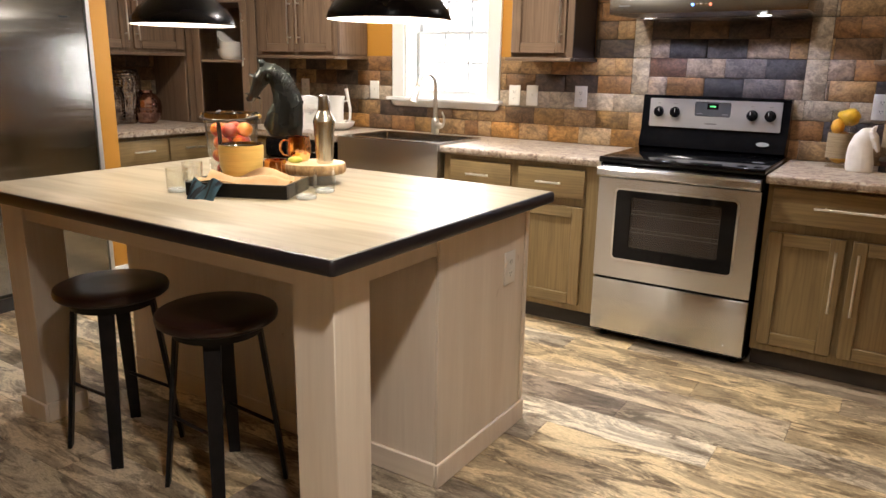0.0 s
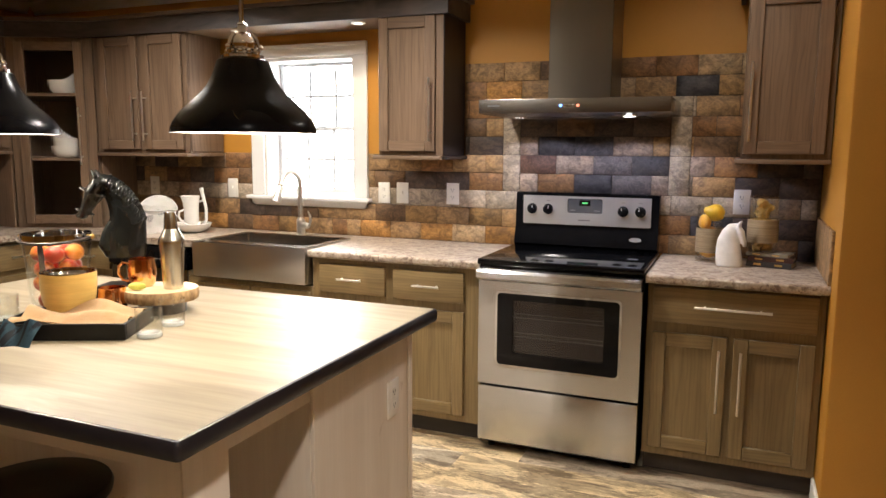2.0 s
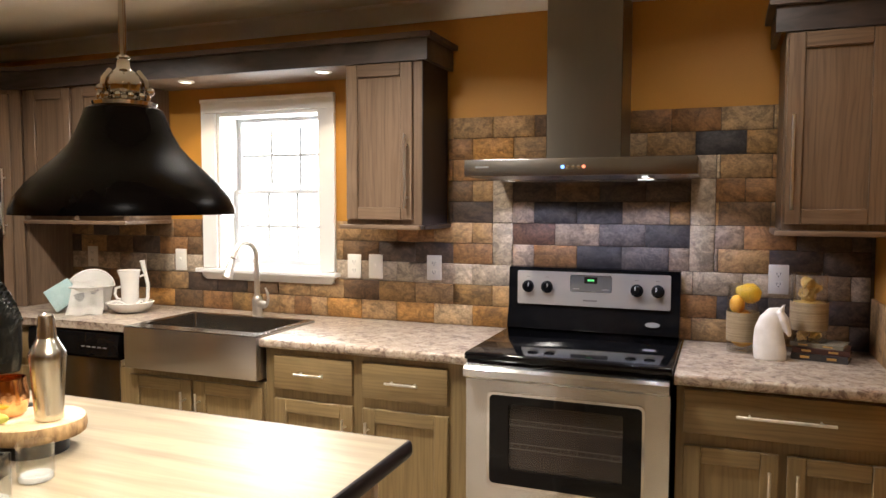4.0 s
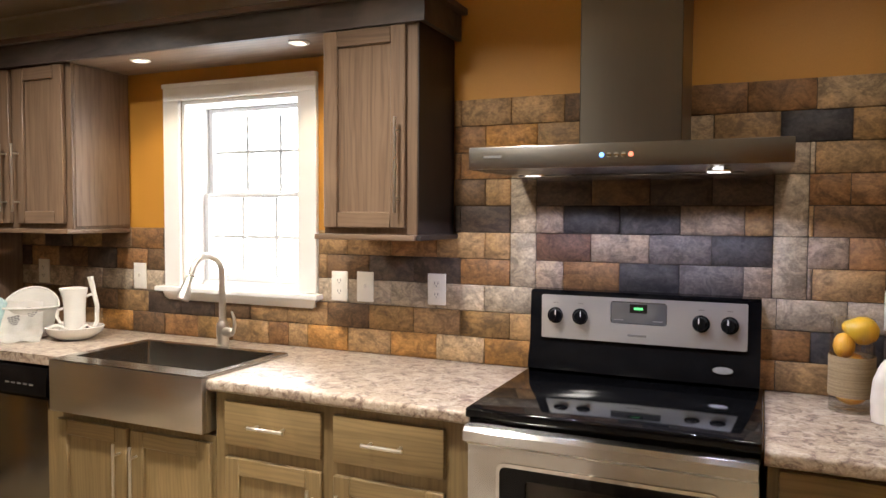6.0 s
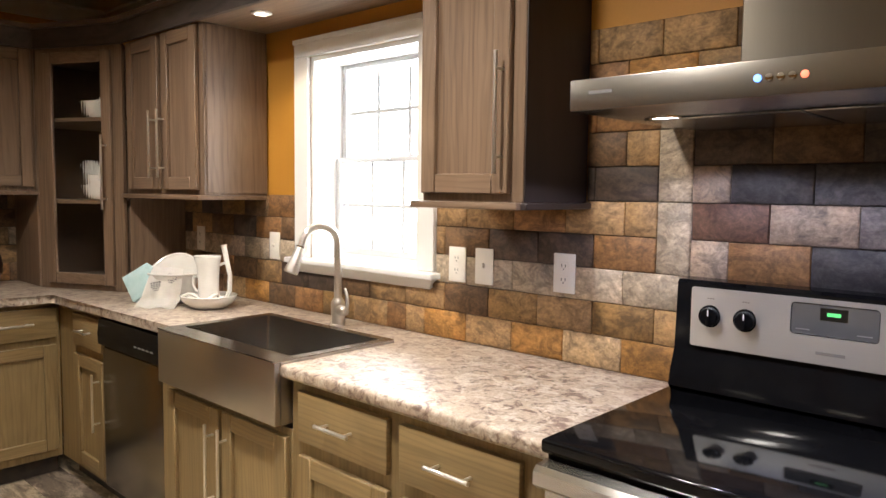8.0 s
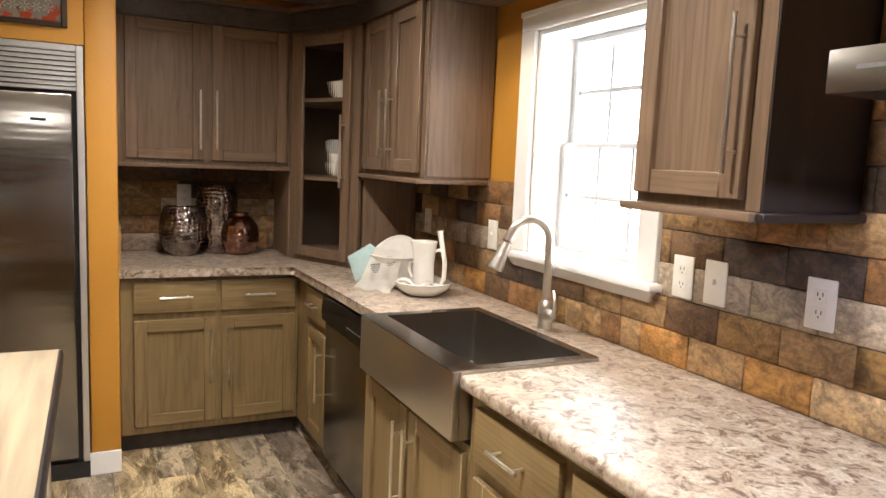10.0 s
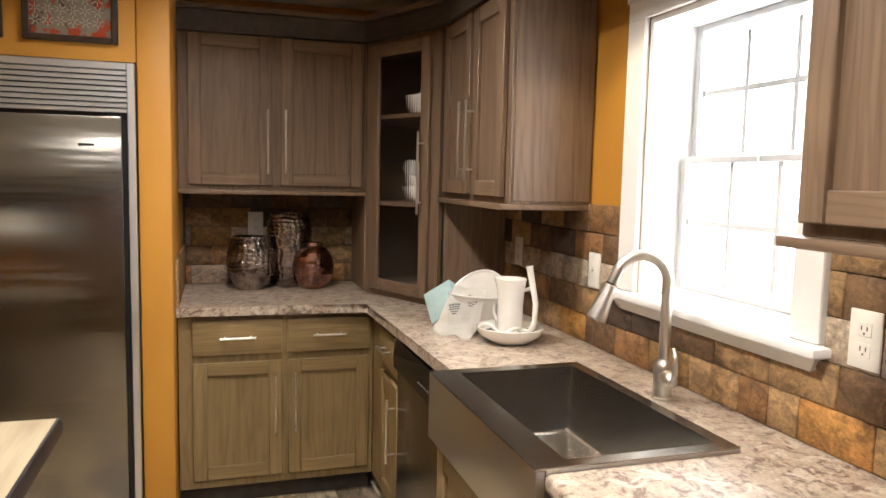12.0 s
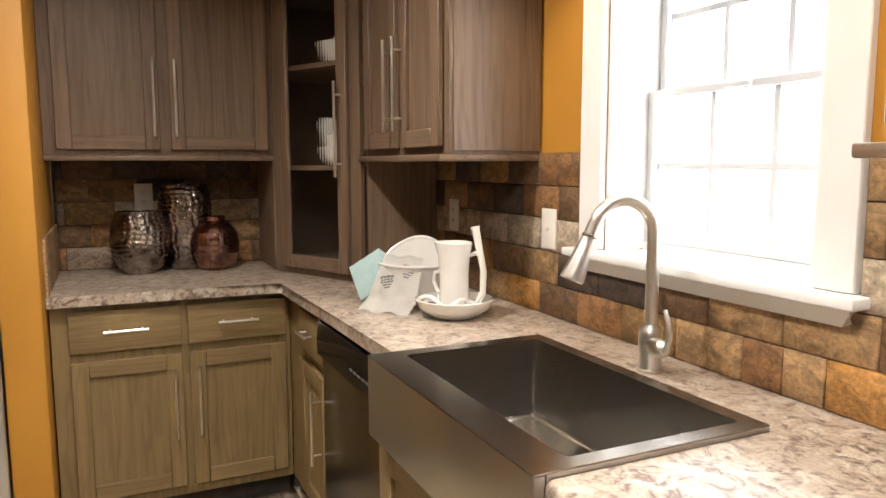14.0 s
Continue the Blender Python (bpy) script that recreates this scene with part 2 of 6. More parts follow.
def thin_glass(name, tint, gloss):
    """Thin clear glass: light goes straight through, the gloss rises towards grazing angles."""
    m = bpy.data.materials.new(name)
    m.use_nodes = True
    nt = m.node_tree
    nt.nodes.remove(nt.nodes["Principled BSDF"])
    clear, shine = nt.nodes.new("ShaderNodeBsdfTransparent"), nt.nodes.new("ShaderNodeBsdfGlossy")
    clear.inputs[0].default_value = (*tint, 1)
    shine.inputs["Roughness"].default_value = 0.03
    lw = nt.nodes.new("ShaderNodeLayerWeight")
    lw.inputs[0].default_value = 0.5
    mx = nt.nodes.new("ShaderNodeMixShader")
    sq = nt.nodes.new("ShaderNodeMath")
    sq.operation = "POWER"
    sq.inputs[1].default_value = 2.6
    nt.links.new(lw.outputs["Facing"], sq.inputs[0])
    top = nt.nodes.new("ShaderNodeMapRange")
    top.inputs[3].default_value, top.inputs[4].default_value = 0.06, gloss
    nt.links.new(sq.outputs[0], top.inputs[0])
    nt.links.new(top.outputs[0], mx.inputs[0])
    nt.links.new(clear.outputs[0], mx.inputs[1])
    nt.links.new(shine.outputs[0], mx.inputs[2])
    nt.links.new(mx.outputs[0], nt.nodes["Material Output"].inputs[0])
    return m


M_GLASS = thin_glass("clear_glass", (0.985, 0.99, 0.985), 0.6)
M_GLASS_BASE = material("thick_glass_bottom", (0.93, 0.95, 0.95), 0.12, alt=(0.80, 0.83, 0.83), scale=(60, 60, 90), transmission=0.15, ior=1.3)
M_PANE = material("window_pane", (1, 1, 1), 0.0, transmission=1.0, ior=1.02)
M_OVEN_GLASS = material("tinted_oven_glass", (0.32, 0.28, 0.25), 0.05, transmission=0.92, ior=1.4)
M_GRANITE = material("granite_look_laminate", (0.43, 0.345, 0.265), 0.36, alt=(0.165, 0.108, 0.080), mix=(0.48, 0.60), scale=(17, 17, 17), detail=13, distort=2.0, ragged=0.66, fine=(110, 110, 110), fine_amount=0.5,
                     third=(0.54, 0.47, 0.385), third_mix=(0.50, 0.60), third_scale=(20, 20, 20), coat=0.03, rough_vary=0.06)
M_ISLAND = material("whitewashed_pine", (0.75, 0.655, 0.535), 0.55, alt=(0.70, 0.595, 0.475), scale=(13, 13, 1.6), detail=5, distort=0.8, fine=(120, 120, 4), fine_amount=0.06, bump=0.0004,
                    third=(0.45, 0.32, 0.21), third_mix=(0.70, 0.78), third_scale=(9, 9, 6), vary=0.05)
M_ISLAND_TOP = material("pale_wood_grain_laminate", (0.40, 0.335, 0.235), 0.40, alt=(0.285, 0.228, 0.150), mix=(0.4, 0.66), scale=(1.6, 16, 16), detail=6, distort=0.5, fine=(5, 150, 150), fine_amount=0.16,
                        third=(0.53, 0.46, 0.37), third_scale=(1.2, 6, 6), coat=0.08, rough_vary=0.07)
M_DARK_EDGE = material("dark_moulded_edge", (0.011, 0.009, 0.011), 0.34, alt=(0.017, 0.014, 0.015), scale=(5, 5, 30), spec=0.35)
M_SEAT = material("dark_cherry_stained_seat", (0.022, 0.0075, 0.0055), 0.30, alt=(0.013, 0.005, 0.004), scale=(5, 30, 10), detail=5, distort=0.6, coat=0.08)
M_GROUT = material("dark_grout", (0.10, 0.082, 0.066), 0.9, alt=(0.06, 0.05, 0.04), scale=(60, 60, 60))
_tile = dict(rough=0.62, spec=0.35, mix=(0.40, 0.60), scale=(15, 15, 19), detail=12, distort=1.3, ragged=0.70, fine=(95, 95, 120), fine_amount=0.55, bump=0.0006, bump_scale=(75, 75, 95), rough_vary=0.14)
TILE_COLOURS = {"O": (0.365, 0.195, 0.062), "T": (0.345, 0.225, 0.115), "L": (0.42, 0.305, 0.180), "M": (0.255, 0.158, 0.066), "B": (0.175, 0.108, 0.060), "D": (0.085, 0.062, 0.050),
                "R": (0.275, 0.150, 0.068), "S": (0.064, 0.061, 0.068), "G": (0.125, 0.111, 0.114), "K": (0.300, 0.236, 0.190), "X": (0.125, 0.070, 0.052), "P": (0.46, 0.390, 0.305)}
M_TILES = {}
for code, c in TILE_COLOURS.items():
    M_TILES[code] = tint_by_piece(material("brick_tile_" + code.lower(), (1.22, 1.14, 1.04), alt=(0.56, 0.53, 0.51), third=(1.40, 1.28, 1.10) if code != "P" else (0.72, 0.70, 0.68), third_mix=(0.52, 0.66), third_scale=(9, 9, 14), **_tile),
                                  [tuple(v * k for v in c) for k in (0.86, 1.0, 1.12, 0.94)])
M_TILE_WARM, M_TILE_PALE = M_TILES["T"], M_TILES["P"]
M_PLANK = tint_by_piece(material("distressed_vinyl_plank", (1.05, 1.0, 0.93), 0.36, alt=(0.36, 0.30, 0.24), mix=(0.46, 0.58), scale=(4.2, 15, 5), detail=14, distort=0.35, ragged=0.78, fine=(60, 170, 40), fine_amount=0.55,
                                 third=(1.95, 1.92, 1.80), third_mix=(0.48, 0.57), third_scale=(2.8, 9, 5), bump=0.0005, bump_scale=(10, 80, 40), rough_vary=0.1, coat=0.08),
    [(0.37, 0.305, 0.225), (0.31, 0.265, 0.205), (0.45, 0.40, 0.325), (0.26, 0.215, 0.165), (0.40, 0.32, 0.205), (0.35, 0.305, 0.245), (0.19, 0.155, 0.125), (0.50, 0.455, 0.385)])
M_SUBFLOOR = material("dark_plank_joint", (0.05, 0.04, 0.03), 0.8, alt=(0.035, 0.03, 0.022), scale=(30, 30, 30))
M_BRONZE = material("dark_bronze_statue", (0.006, 0.007, 0.007), 0.25, 0.0, spec=0.4, alt=(0.013, 0.014, 0.013), scale=(12, 12, 12), detail=6, bump=0.0012, bump_scale=(60, 60, 60))
M_CERAMIC = material("glossy_white_ceramic", (0.78, 0.75, 0.69), 0.16, alt=(0.73, 0.70, 0.64), scale=(12, 12, 12), coat=0.3)
M_CREAM_STONE = material("matt_ivory_ceramic", (0.72, 0.67, 0.60), 0.4, alt=(0.62, 0.57, 0.50), scale=(18, 18, 18), detail=6)
M_COPPER = material("polished_copper", (0.96, 0.54, 0.28), 0.12, 1.0, alt=(0.86, 0.42, 0.19), scale=(30, 30, 30), bump=0.0016, bump_scale=(75, 75, 75))
M_SHAKER = material("satin_steel_shaker", (0.60, 0.56, 0.49), 0.24, 1.0, alt=(0.61, 0.58, 0.52), scale=(60, 60, 3), rough_vary=0.05)
M_TRAY = material("black_lacquer_tray", (0.006, 0.0055, 0.0055), 0.3, alt=(0.009, 0.008, 0.008), scale=(12, 12, 12), spec=0.2)
M_BAMBOO = material("yellow_bamboo", (0.80, 0.55, 0.17), 0.38, alt=(0.72, 0.46, 0.13), scale=(4, 4, 60), fine=(20, 20, 200), fine_amount=0.12)
M_SLICE = material("pale_cut_wood", (0.80, 0.64, 0.42), 0.6, alt=(0.68, 0.50, 0.29), scale=(40, 40, 5), detail=6, distort=1.0)
M_BARK = material("tree_bark", (0.52, 0.34, 0.165), 0.85, alt=(0.25, 0.15, 0.075), scale=(60, 60, 25), bump=0.003)
M_ORANGE = material("red_orange_fruit", (0.40, 0.030, 0.008), 0.30, alt=(0.70, 0.24, 0.03), mix=(0.46, 0.58), scale=(20, 20, 20), bump=0.0006, bump_scale=(200, 200, 200), vary=0.12)
M_YELLOW = material("ripe_yellow_fruit", (0.76, 0.43, 0.03), 0.38, alt=(0.60, 0.38, 0.03), scale=(14, 14, 14), bump=0.0004, bump_scale=(220, 220, 220))
M_MANGO = material("orange_fruit_skin", (0.80, 0.34, 0.02), 0.42, alt=(0.82, 0.45, 0.05), scale=(14, 14, 14))
M_LIME = material("pale_green_citrus", (0.62, 0.62, 0.13), 0.45, alt=(0.52, 0.55, 0.10), scale=(30, 30, 30))
M_PASTA = material("yellow_dried_pasta", (0.66, 0.46, 0.15), 0.6, alt=(0.56, 0.36, 0.10), scale=(40, 40, 40), vary=0.15)
M_BURLAP = material("woven_burlap", (0.34, 0.25, 0.145), 0.9, alt=(0.24, 0.17, 0.09), scale=(4, 4, 260), fine=(330, 330, 330), fine_amount=0.35, bump=0.0012, bump_scale=(260, 260, 330))
M_CLOTH_SAND = material("sand_coloured_napkin", (0.82, 0.60, 0.36), 0.85, alt=(0.74, 0.48, 0.25), scale=(16, 16, 16), fine=(400, 400, 400), fine_amount=0.2, bump=0.0008)
M_CLOTH_BLUE = material("blue_grey_napkin", (0.045, 0.10, 0.14), 0.8, alt=(0.012, 0.014, 0.02), mix=(0.47, 0.53), scale=(60, 9, 9), fine=(400, 400, 400), fine_amount=0.2, bump=0.0006)
M_TEAL = material("pale_teal_towel", (0.42, 0.55, 0.54), 0.95, alt=(0.36, 0.50, 0.49), scale=(25, 25, 25), fine=(300, 300, 300), fine_amount=0.25, bump=0.0015, bump_scale=(260, 260, 260))
M_LINEN = material("white_printed_cloth", (0.76, 0.73, 0.68), 0.85, alt=(0.70, 0.67, 0.61), scale=(20, 20, 20), fine=(350, 350, 350), fine_amount=0.12, bump=0.0006)
M_INK = material("grey_print", (0.10, 0.10, 0.10), 0.8, alt=(0.16, 0.16, 0.16), scale=(90, 90, 90))
M_MERCURY = material("hammered_mercury_glass", (0.42, 0.37, 0.34), 0.12, 1.0, alt=(0.12, 0.095, 0.09), scale=(13, 13, 20), detail=5, third=(0.24, 0.13, 0.085), third_scale=(7, 7, 7), bump=0.006, bump_scale=(48, 48, 48))
M_ROSE_GLASS = material("rose_bronze_glass", (0.44, 0.25, 0.20), 0.12, 1.0, alt=(0.17, 0.10, 0.09), scale=(9, 9, 14), third=(0.42, 0.30, 0.22), third_scale=(6, 6, 6), bump=0.0012, bump_scale=(30, 30, 90))
M_OUTLET = material("ivory_outlet_plastic", (0.78, 0.75, 0.68), 0.38, alt=(0.74, 0.71, 0.64), scale=(20, 20, 20))
M_BOOK_DARK = material("dark_cloth_book_cover", (0.035, 0.032, 0.036), 0.6, alt=(0.05, 0.045, 0.045), scale=(60, 60, 60))
M_BOOK_RED = material("oxblood_leather_book_cover", (0.085, 0.03, 0.022), 0.5, alt=(0.05, 0.02, 0.015), scale=(40, 40, 40))
M_BOOK_GREY = material("grey_green_book_cover", (0.24, 0.215, 0.16), 0.65, alt=(0.19, 0.17, 0.125), scale=(50, 50, 50))
M_PAPER = material("book_pages", (0.56, 0.45, 0.31), 0.9, alt=(0.48, 0.38, 0.25), scale=(3, 3, 400))
M_GOLD = material("gilt_stamping", (0.75, 0.50, 0.18), 0.3, 0.9, alt=(0.65, 0.42, 0.14), scale=(60, 60, 60))
M_BEANS = material("black_beans", (0.010, 0.009, 0.008), 0.4, alt=(0.018, 0.015, 0.012), scale=(50, 50, 50))
M_LOGO = material("grey_badge", (0.33, 0.33, 0.33), 0.35, 0.6, alt=(0.28, 0.28, 0.28), scale=(50, 50, 50))
M_ART = material("patterned_art_print", (0.20, 0.17, 0.13), 0.25, alt=(0.30, 0.035, 0.012), mix=(0.52, 0.58), scale=(24, 24, 24), detail=2, third=(0.05, 0.03, 0.02), third_mix=(0.60, 0.66), third_scale=(17, 17, 17), coat=0.8)
M_ART_LINES = material("ivory_lattice", (0.42, 0.39, 0.32), 0.4, alt=(0.36, 0.33, 0.27), scale=(30, 30, 30))
M_FRAME = material("dark_bronze_frame", (0.022, 0.013, 0.010), 0.35, alt=(0.035, 0.02, 0.014), scale=(20, 20, 20), coat=0.2)
M_DAYLIGHT = material("overcast_daylight", (0.8, 0.8, 0.8), 1.0, emit=(0.97, 0.985, 1.0), strength=2.4)

# reeded glass: fine upright flutes
M_REEDED = material("reeded_glass", (0.96, 0.95, 0.93), 0.02, transmission=1.0, ior=1.25)
_nt = M_REEDED.node_tree
_wave = _nt.nodes.new("ShaderNodeTexWave")
_wave.bands_direction = "X"
_wave.inputs["Scale"].default_value = 22.0
_tc = _nt.nodes.new("ShaderNodeTexCoord")
_nt.links.new(_tc.outputs["Object"], _wave.inputs["Vector"])
_bp = _nt.nodes.new("ShaderNodeBump")
_bp.inputs["Distance"].default_value = 0.0007
_nt.links.new(_wave.outputs["Fac"], _bp.inputs["Height"])
_nt.links.new(_bp.outputs[0], _nt.nodes["Principled BSDF"].inputs["Normal"])


# ---- building tools ----
def thing(name, at, label, category, group="", kind=""):
    ob = new(name)
    ob.empty_display_size = 0.05
    ob.location = at
    return tagged(ob, label, category, group, kind)


def root_of(ob):
    while ob.parent:
        ob = ob.parent
    return ob


def finish(bm, name, mat, smooth_angle=38):
    bmesh.ops.recalc_face_normals(bm, faces=bm.faces)
    for f in bm.faces:
        f.smooth = True
    for e in bm.edges:
        e.smooth = len(e.link_faces) == 2 and e.calc_face_angle(0) < radians(smooth_angle)
    me = bpy.data.meshes.new(name)
    bm.to_mesh(me)
    bm.free()
    for m in mat if isinstance(mat, (list, tuple)) else [mat]:
        me.materials.append(m)
    return me


def part(name, bm, mat, parent, label=""):
    """Links a bmesh, given in the world's places, as one mesh under a thing or a part."""
    base = root_of(parent).location
    bmesh.ops.translate(bm, verts=bm.verts, vec=-base)
    ob = new(name, finish(bm, name, mat))
    ob.parent = parent
    return tagged(ob, label) if label else ob


def solid(name, bm, mat, label, category, kind="", group="", at=None):
    """One mesh that is a thing of its own, its origin at the middle of its foot."""
    vs = [v.co for v in bm.verts]
    o = Vector(at) if at else Vector(((min(v.x for v in vs) + max(v.x for v in vs)) / 2, (min(v.y for v in vs) + max(v.y for v in vs)) / 2, min(v.z for v in vs)))
    bmesh.ops.translate(bm, verts=bm.verts, vec=-o)
    ob = new(name, finish(bm, name, mat))
    ob.location = o
    return tagged(ob, label, category, group, kind)


def box(bm, x0, x1, y0, y1, z0, z1, bevel=0.0, seg=1, m=None):
    r = bmesh.ops.create_cube(bm, size=1.0, matrix=Matrix.Translation(((x0 + x1) / 2, (y0 + y1) / 2, (z0 + z1) / 2)) @ Matrix.Diagonal((abs(x1 - x0), abs(y1 - y0), abs(z1 - z0), 1)))
    vs = r["verts"]
    if bevel:
        es = list({e for v in vs for e in v.link_edges})
        r = bmesh.ops.bevel(bm, geom=es, offset=bevel, segments=seg, profile=0.5, affect="EDGES", clamp_overlap=True)
        vs = list({v for f in r["faces"] for v in f.verts} | {v for v in vs if v.is_valid})
    if m is not None:
        bmesh.ops.transform(bm, matrix=m, verts=vs)
    return bm


def B(*a, **k):
    return box(bmesh.new(), *a, **k)


def ring(bm, c, r, n, u, v, ru=1.0, rv=1.0):
    return [bm.verts.new(Vector(c) + Vector(u) * (math.cos(2 * math.pi * i / n) * r * ru) + Vector(v) * (math.sin(2 * math.pi * i / n) * r * rv)) for i in range(n)]


def bridge(bm, a, b):
    n = len(a)
    for i in range(n):
        bm.faces.new((a[i], a[(i + 1) % n], b[(i + 1) % n], b[i]))


def lathe(bm, profile, at=(0, 0, 0), n=32, wobble=None, caps=True):
    """Turns a profile of (radius, height) round the upright through at."""
    x, y, z = at
    rings = []
    for r, h in profile:
        vs = []
        for i in range(n):
            a = 2 * math.pi * i / n
            rr = r * (wobble(a, h) if wobble else 1)
            vs.append(bm.verts.new((x + rr * math.cos(a), y + rr * math.sin(a), z + h)))
        rings.append(vs)
    for a, b in zip(rings, rings[1:]):
        bridge(bm, a, b)
    if caps:
        if profile[0][0] > 1e-4:
            bm.faces.new(rings[0])
        if profile[-1][0] > 1e-4:
            bm.faces.new(rings[-1])
    return bm


def tube(bm, pts, radius, n=10, caps=True, flat=1.0):
    """A round bar along points; radius is one number or one per point."""
    pts = [Vector(p) for p in pts]
    rs = radius if isinstance(radius, (list, tuple)) else [radius] * len(pts)
    rings, up = [], None
    for i, p in enumerate(pts):
        d = (pts[min(i + 1, len(pts) - 1)] - pts[max(i - 1, 0)]).normalized()
        if up is None:
            up = Vector((0, 0, 1)) if abs(d.z) < 0.9 else Vector((0, 1, 0))
        u = d.cross(up).normalized()
        v = u.cross(d).normalized()
        up = v
        rings.append(ring(bm, p, rs[i], n, u, v, 1.0, flat))
    for a, b in zip(rings, rings[1:]):
        bridge(bm, a, b)
    if caps:
        bm.faces.new(rings[0])
        bm.faces.new(rings[-1])
    return bm


def rod(bm, a, b, r, n=10):
    return tube(bm, [a, b], r, n)


def arc(c, r, a0, a1, n, u, v):
    c, u, v = Vector(c), Vector(u), Vector(v)
    return [c + u * (r * math.cos(radians(a0 + (a1 - a0) * i / n))) + v * (r * math.sin(radians(a0 + (a1 - a0) * i / n))) for i in range(n + 1)]


def plate(bm, outline, z0, z1):
    """A flat slab with the given outline in x and y."""
    lo = [bm.verts.new((x, y, z0)) for x, y in outline]
    hi = [bm.verts.new((x, y, z1)) for x, y in outline]
    bm.faces.new(lo)
    bm.faces.new(hi)
    bridge(bm, lo, hi)
    return bm


def face_frame(origin, u, out):
    """Local x along a front to the right, y out of it, z up."""
    u, out = Vector((*u, 0)).normalized(), Vector((*out, 0)).normalized()
    m = Matrix.Identity(4)
    for i in range(3):
        m[i][0], m[i][1], m[i][2], m[i][3] = u[i], out[i], (0, 0, 1)[i], origin[i]
    return m


def blob(bm, at, rx, ry, rz, sub=2, m=None):
    mm = Matrix.Translation(at) @ (m if m is not None else Matrix.Identity(4)) @ Matrix.Diagonal((rx, ry, rz, 1))
    bmesh.ops.create_icosphere(bm, subdivisions=sub, radius=1.0, matrix=mm)
    return bm


NORTH = face_frame((0, 0, 0), (1, 0), (0, -1))
WEST = face_frame((0, 0, 0), (0, 1), (1, 0))


# ---- large structure ----
WX, EX, CEIL, STUB_Y = -3.60, 1.462, 2.44, -0.815      # west wall, east stub face, ceiling, end of the east stub
TOP = 0.912                                             # worktop
FW = -2.775                                             # face of the wall round the refrigerator

north = tagged(new("wall_north"), "ochre painted wall with a window and brick tile splashback", "wall", kind="structure")
WIN = (-1.665, -1.02, 1.135, 1.975)
for x0, x1, z0, z1 in ((WX - 0.12, WIN[0], 0, CEIL), (WIN[1], 3.3, 0, CEIL), (WIN[0], WIN[1], 0, WIN[2]), (WIN[0], WIN[1], WIN[3], CEIL)):
    part("wall_panel", B(x0, x1, 0, 0.19, z0, z1), M_WALL, north)
solid("wall_west", B(WX - 0.12, WX, -1.42, 0, 0, CEIL), M_WALL, "ochre painted side wall behind the wall cabinets", "wall", "structure")
solid("wall_stub", B(WX, FW, -1.545, -1.42, 0, CEIL, 0.012, 2), M_WALL, "ochre wall end between refrigerator and cabinets", "wall", "structure")
solid("wall_over_refrigerator", B(WX - 0.12, FW - 0.002, -2.47, -1.545, 1.895, CEIL), M_WALL, "ochre wall above the built-in refrigerator", "wall", "structure")
solid("wall_west_south", B(WX - 0.12, FW, -6.5, -2.47, 0, CEIL), M_WALL, "ochre painted wall beyond the refrigerator", "wall", "structure")
solid("alcove_back", B(WX - 0.12, WX, -2.47, -1.545, 0, 1.895), M_WALL, "plain wall behind the refrigerator", "wall", "structure")
solid("wall_east_stub", B(EX, 3.3, STUB_Y, -0.002, 0, CEIL, 0.012, 2), M_WALL, "ochre wall end beside the short counter", "wall", "structure")
solid("wall_east", B(3.3, 3.42, -6.5, 0.14, 0, CEIL), M_WALL, "plain ochre side wall", "wall", "structure")
solid("wall_south", B(WX - 0.12, 3.42, -6.62, -6.5, 0, CEIL), M_WALL, "plain ochre wall at the far end", "wall", "structure")
solid("wall_partition", B(1.335, 3.3, -2.86, -2.74, 0, CEIL, 0.01, 2), M_WALL, "ochre partition wall end in shade", "wall", "structure")
solid("ceiling", B(WX - 0.12, 3.42, -6.62, 0.14, CEIL, CEIL + 0.1), M_CEIL, "cream textured ceiling", "ceiling", "structure")


def crown_run(name, a, b, out, z, depth=0.075, height=0.085):
    """A moulding where wall meets ceiling: an ogee section swept from a to b."""
    bm = bmesh.new()
    sec = [(0, -height), (0.012, -height), (0.016, -height * 0.82), (0.030, -height * 0.66), (depth * 0.62, -height * 0.32), (depth * 0.86, -height * 0.22), (depth, -height * 0.16), (depth, 0), (0, 0)]
    rings = [[bm.verts.new((p[0] + out[0] * d, p[1] + out[1] * d, z + h)) for d, h in sec] for p in (a, b)]
    bridge(bm, *rings)
    for r in rings:
        bm.faces.new(r)
    return solid(name, bm, M_WHITE, "painted crown moulding along the ceiling", "moulding", "structure")


crown_run("trim_ceiling_north", (WX, -0.001), (EX, -0.001), (0, -1), CEIL)
crown_run("trim_ceiling_west", (WX + 0.001, -1.42), (WX + 0.001, -0.08), (1, 0), CEIL)
for n, a in (("baseboard_stub_side", (EX - 0.013, EX, STUB_Y - 0.013, -0.60)), ("baseboard_stub_end", (EX, 3.3, STUB_Y - 0.013, STUB_Y)), ("baseboard_west", (FW, FW + 0.013, -1.56, -1.42))):
    solid(n, B(*a, 0, 0.105, 0.003), M_WHITE, "white painted baseboard", "baseboard", "structure")

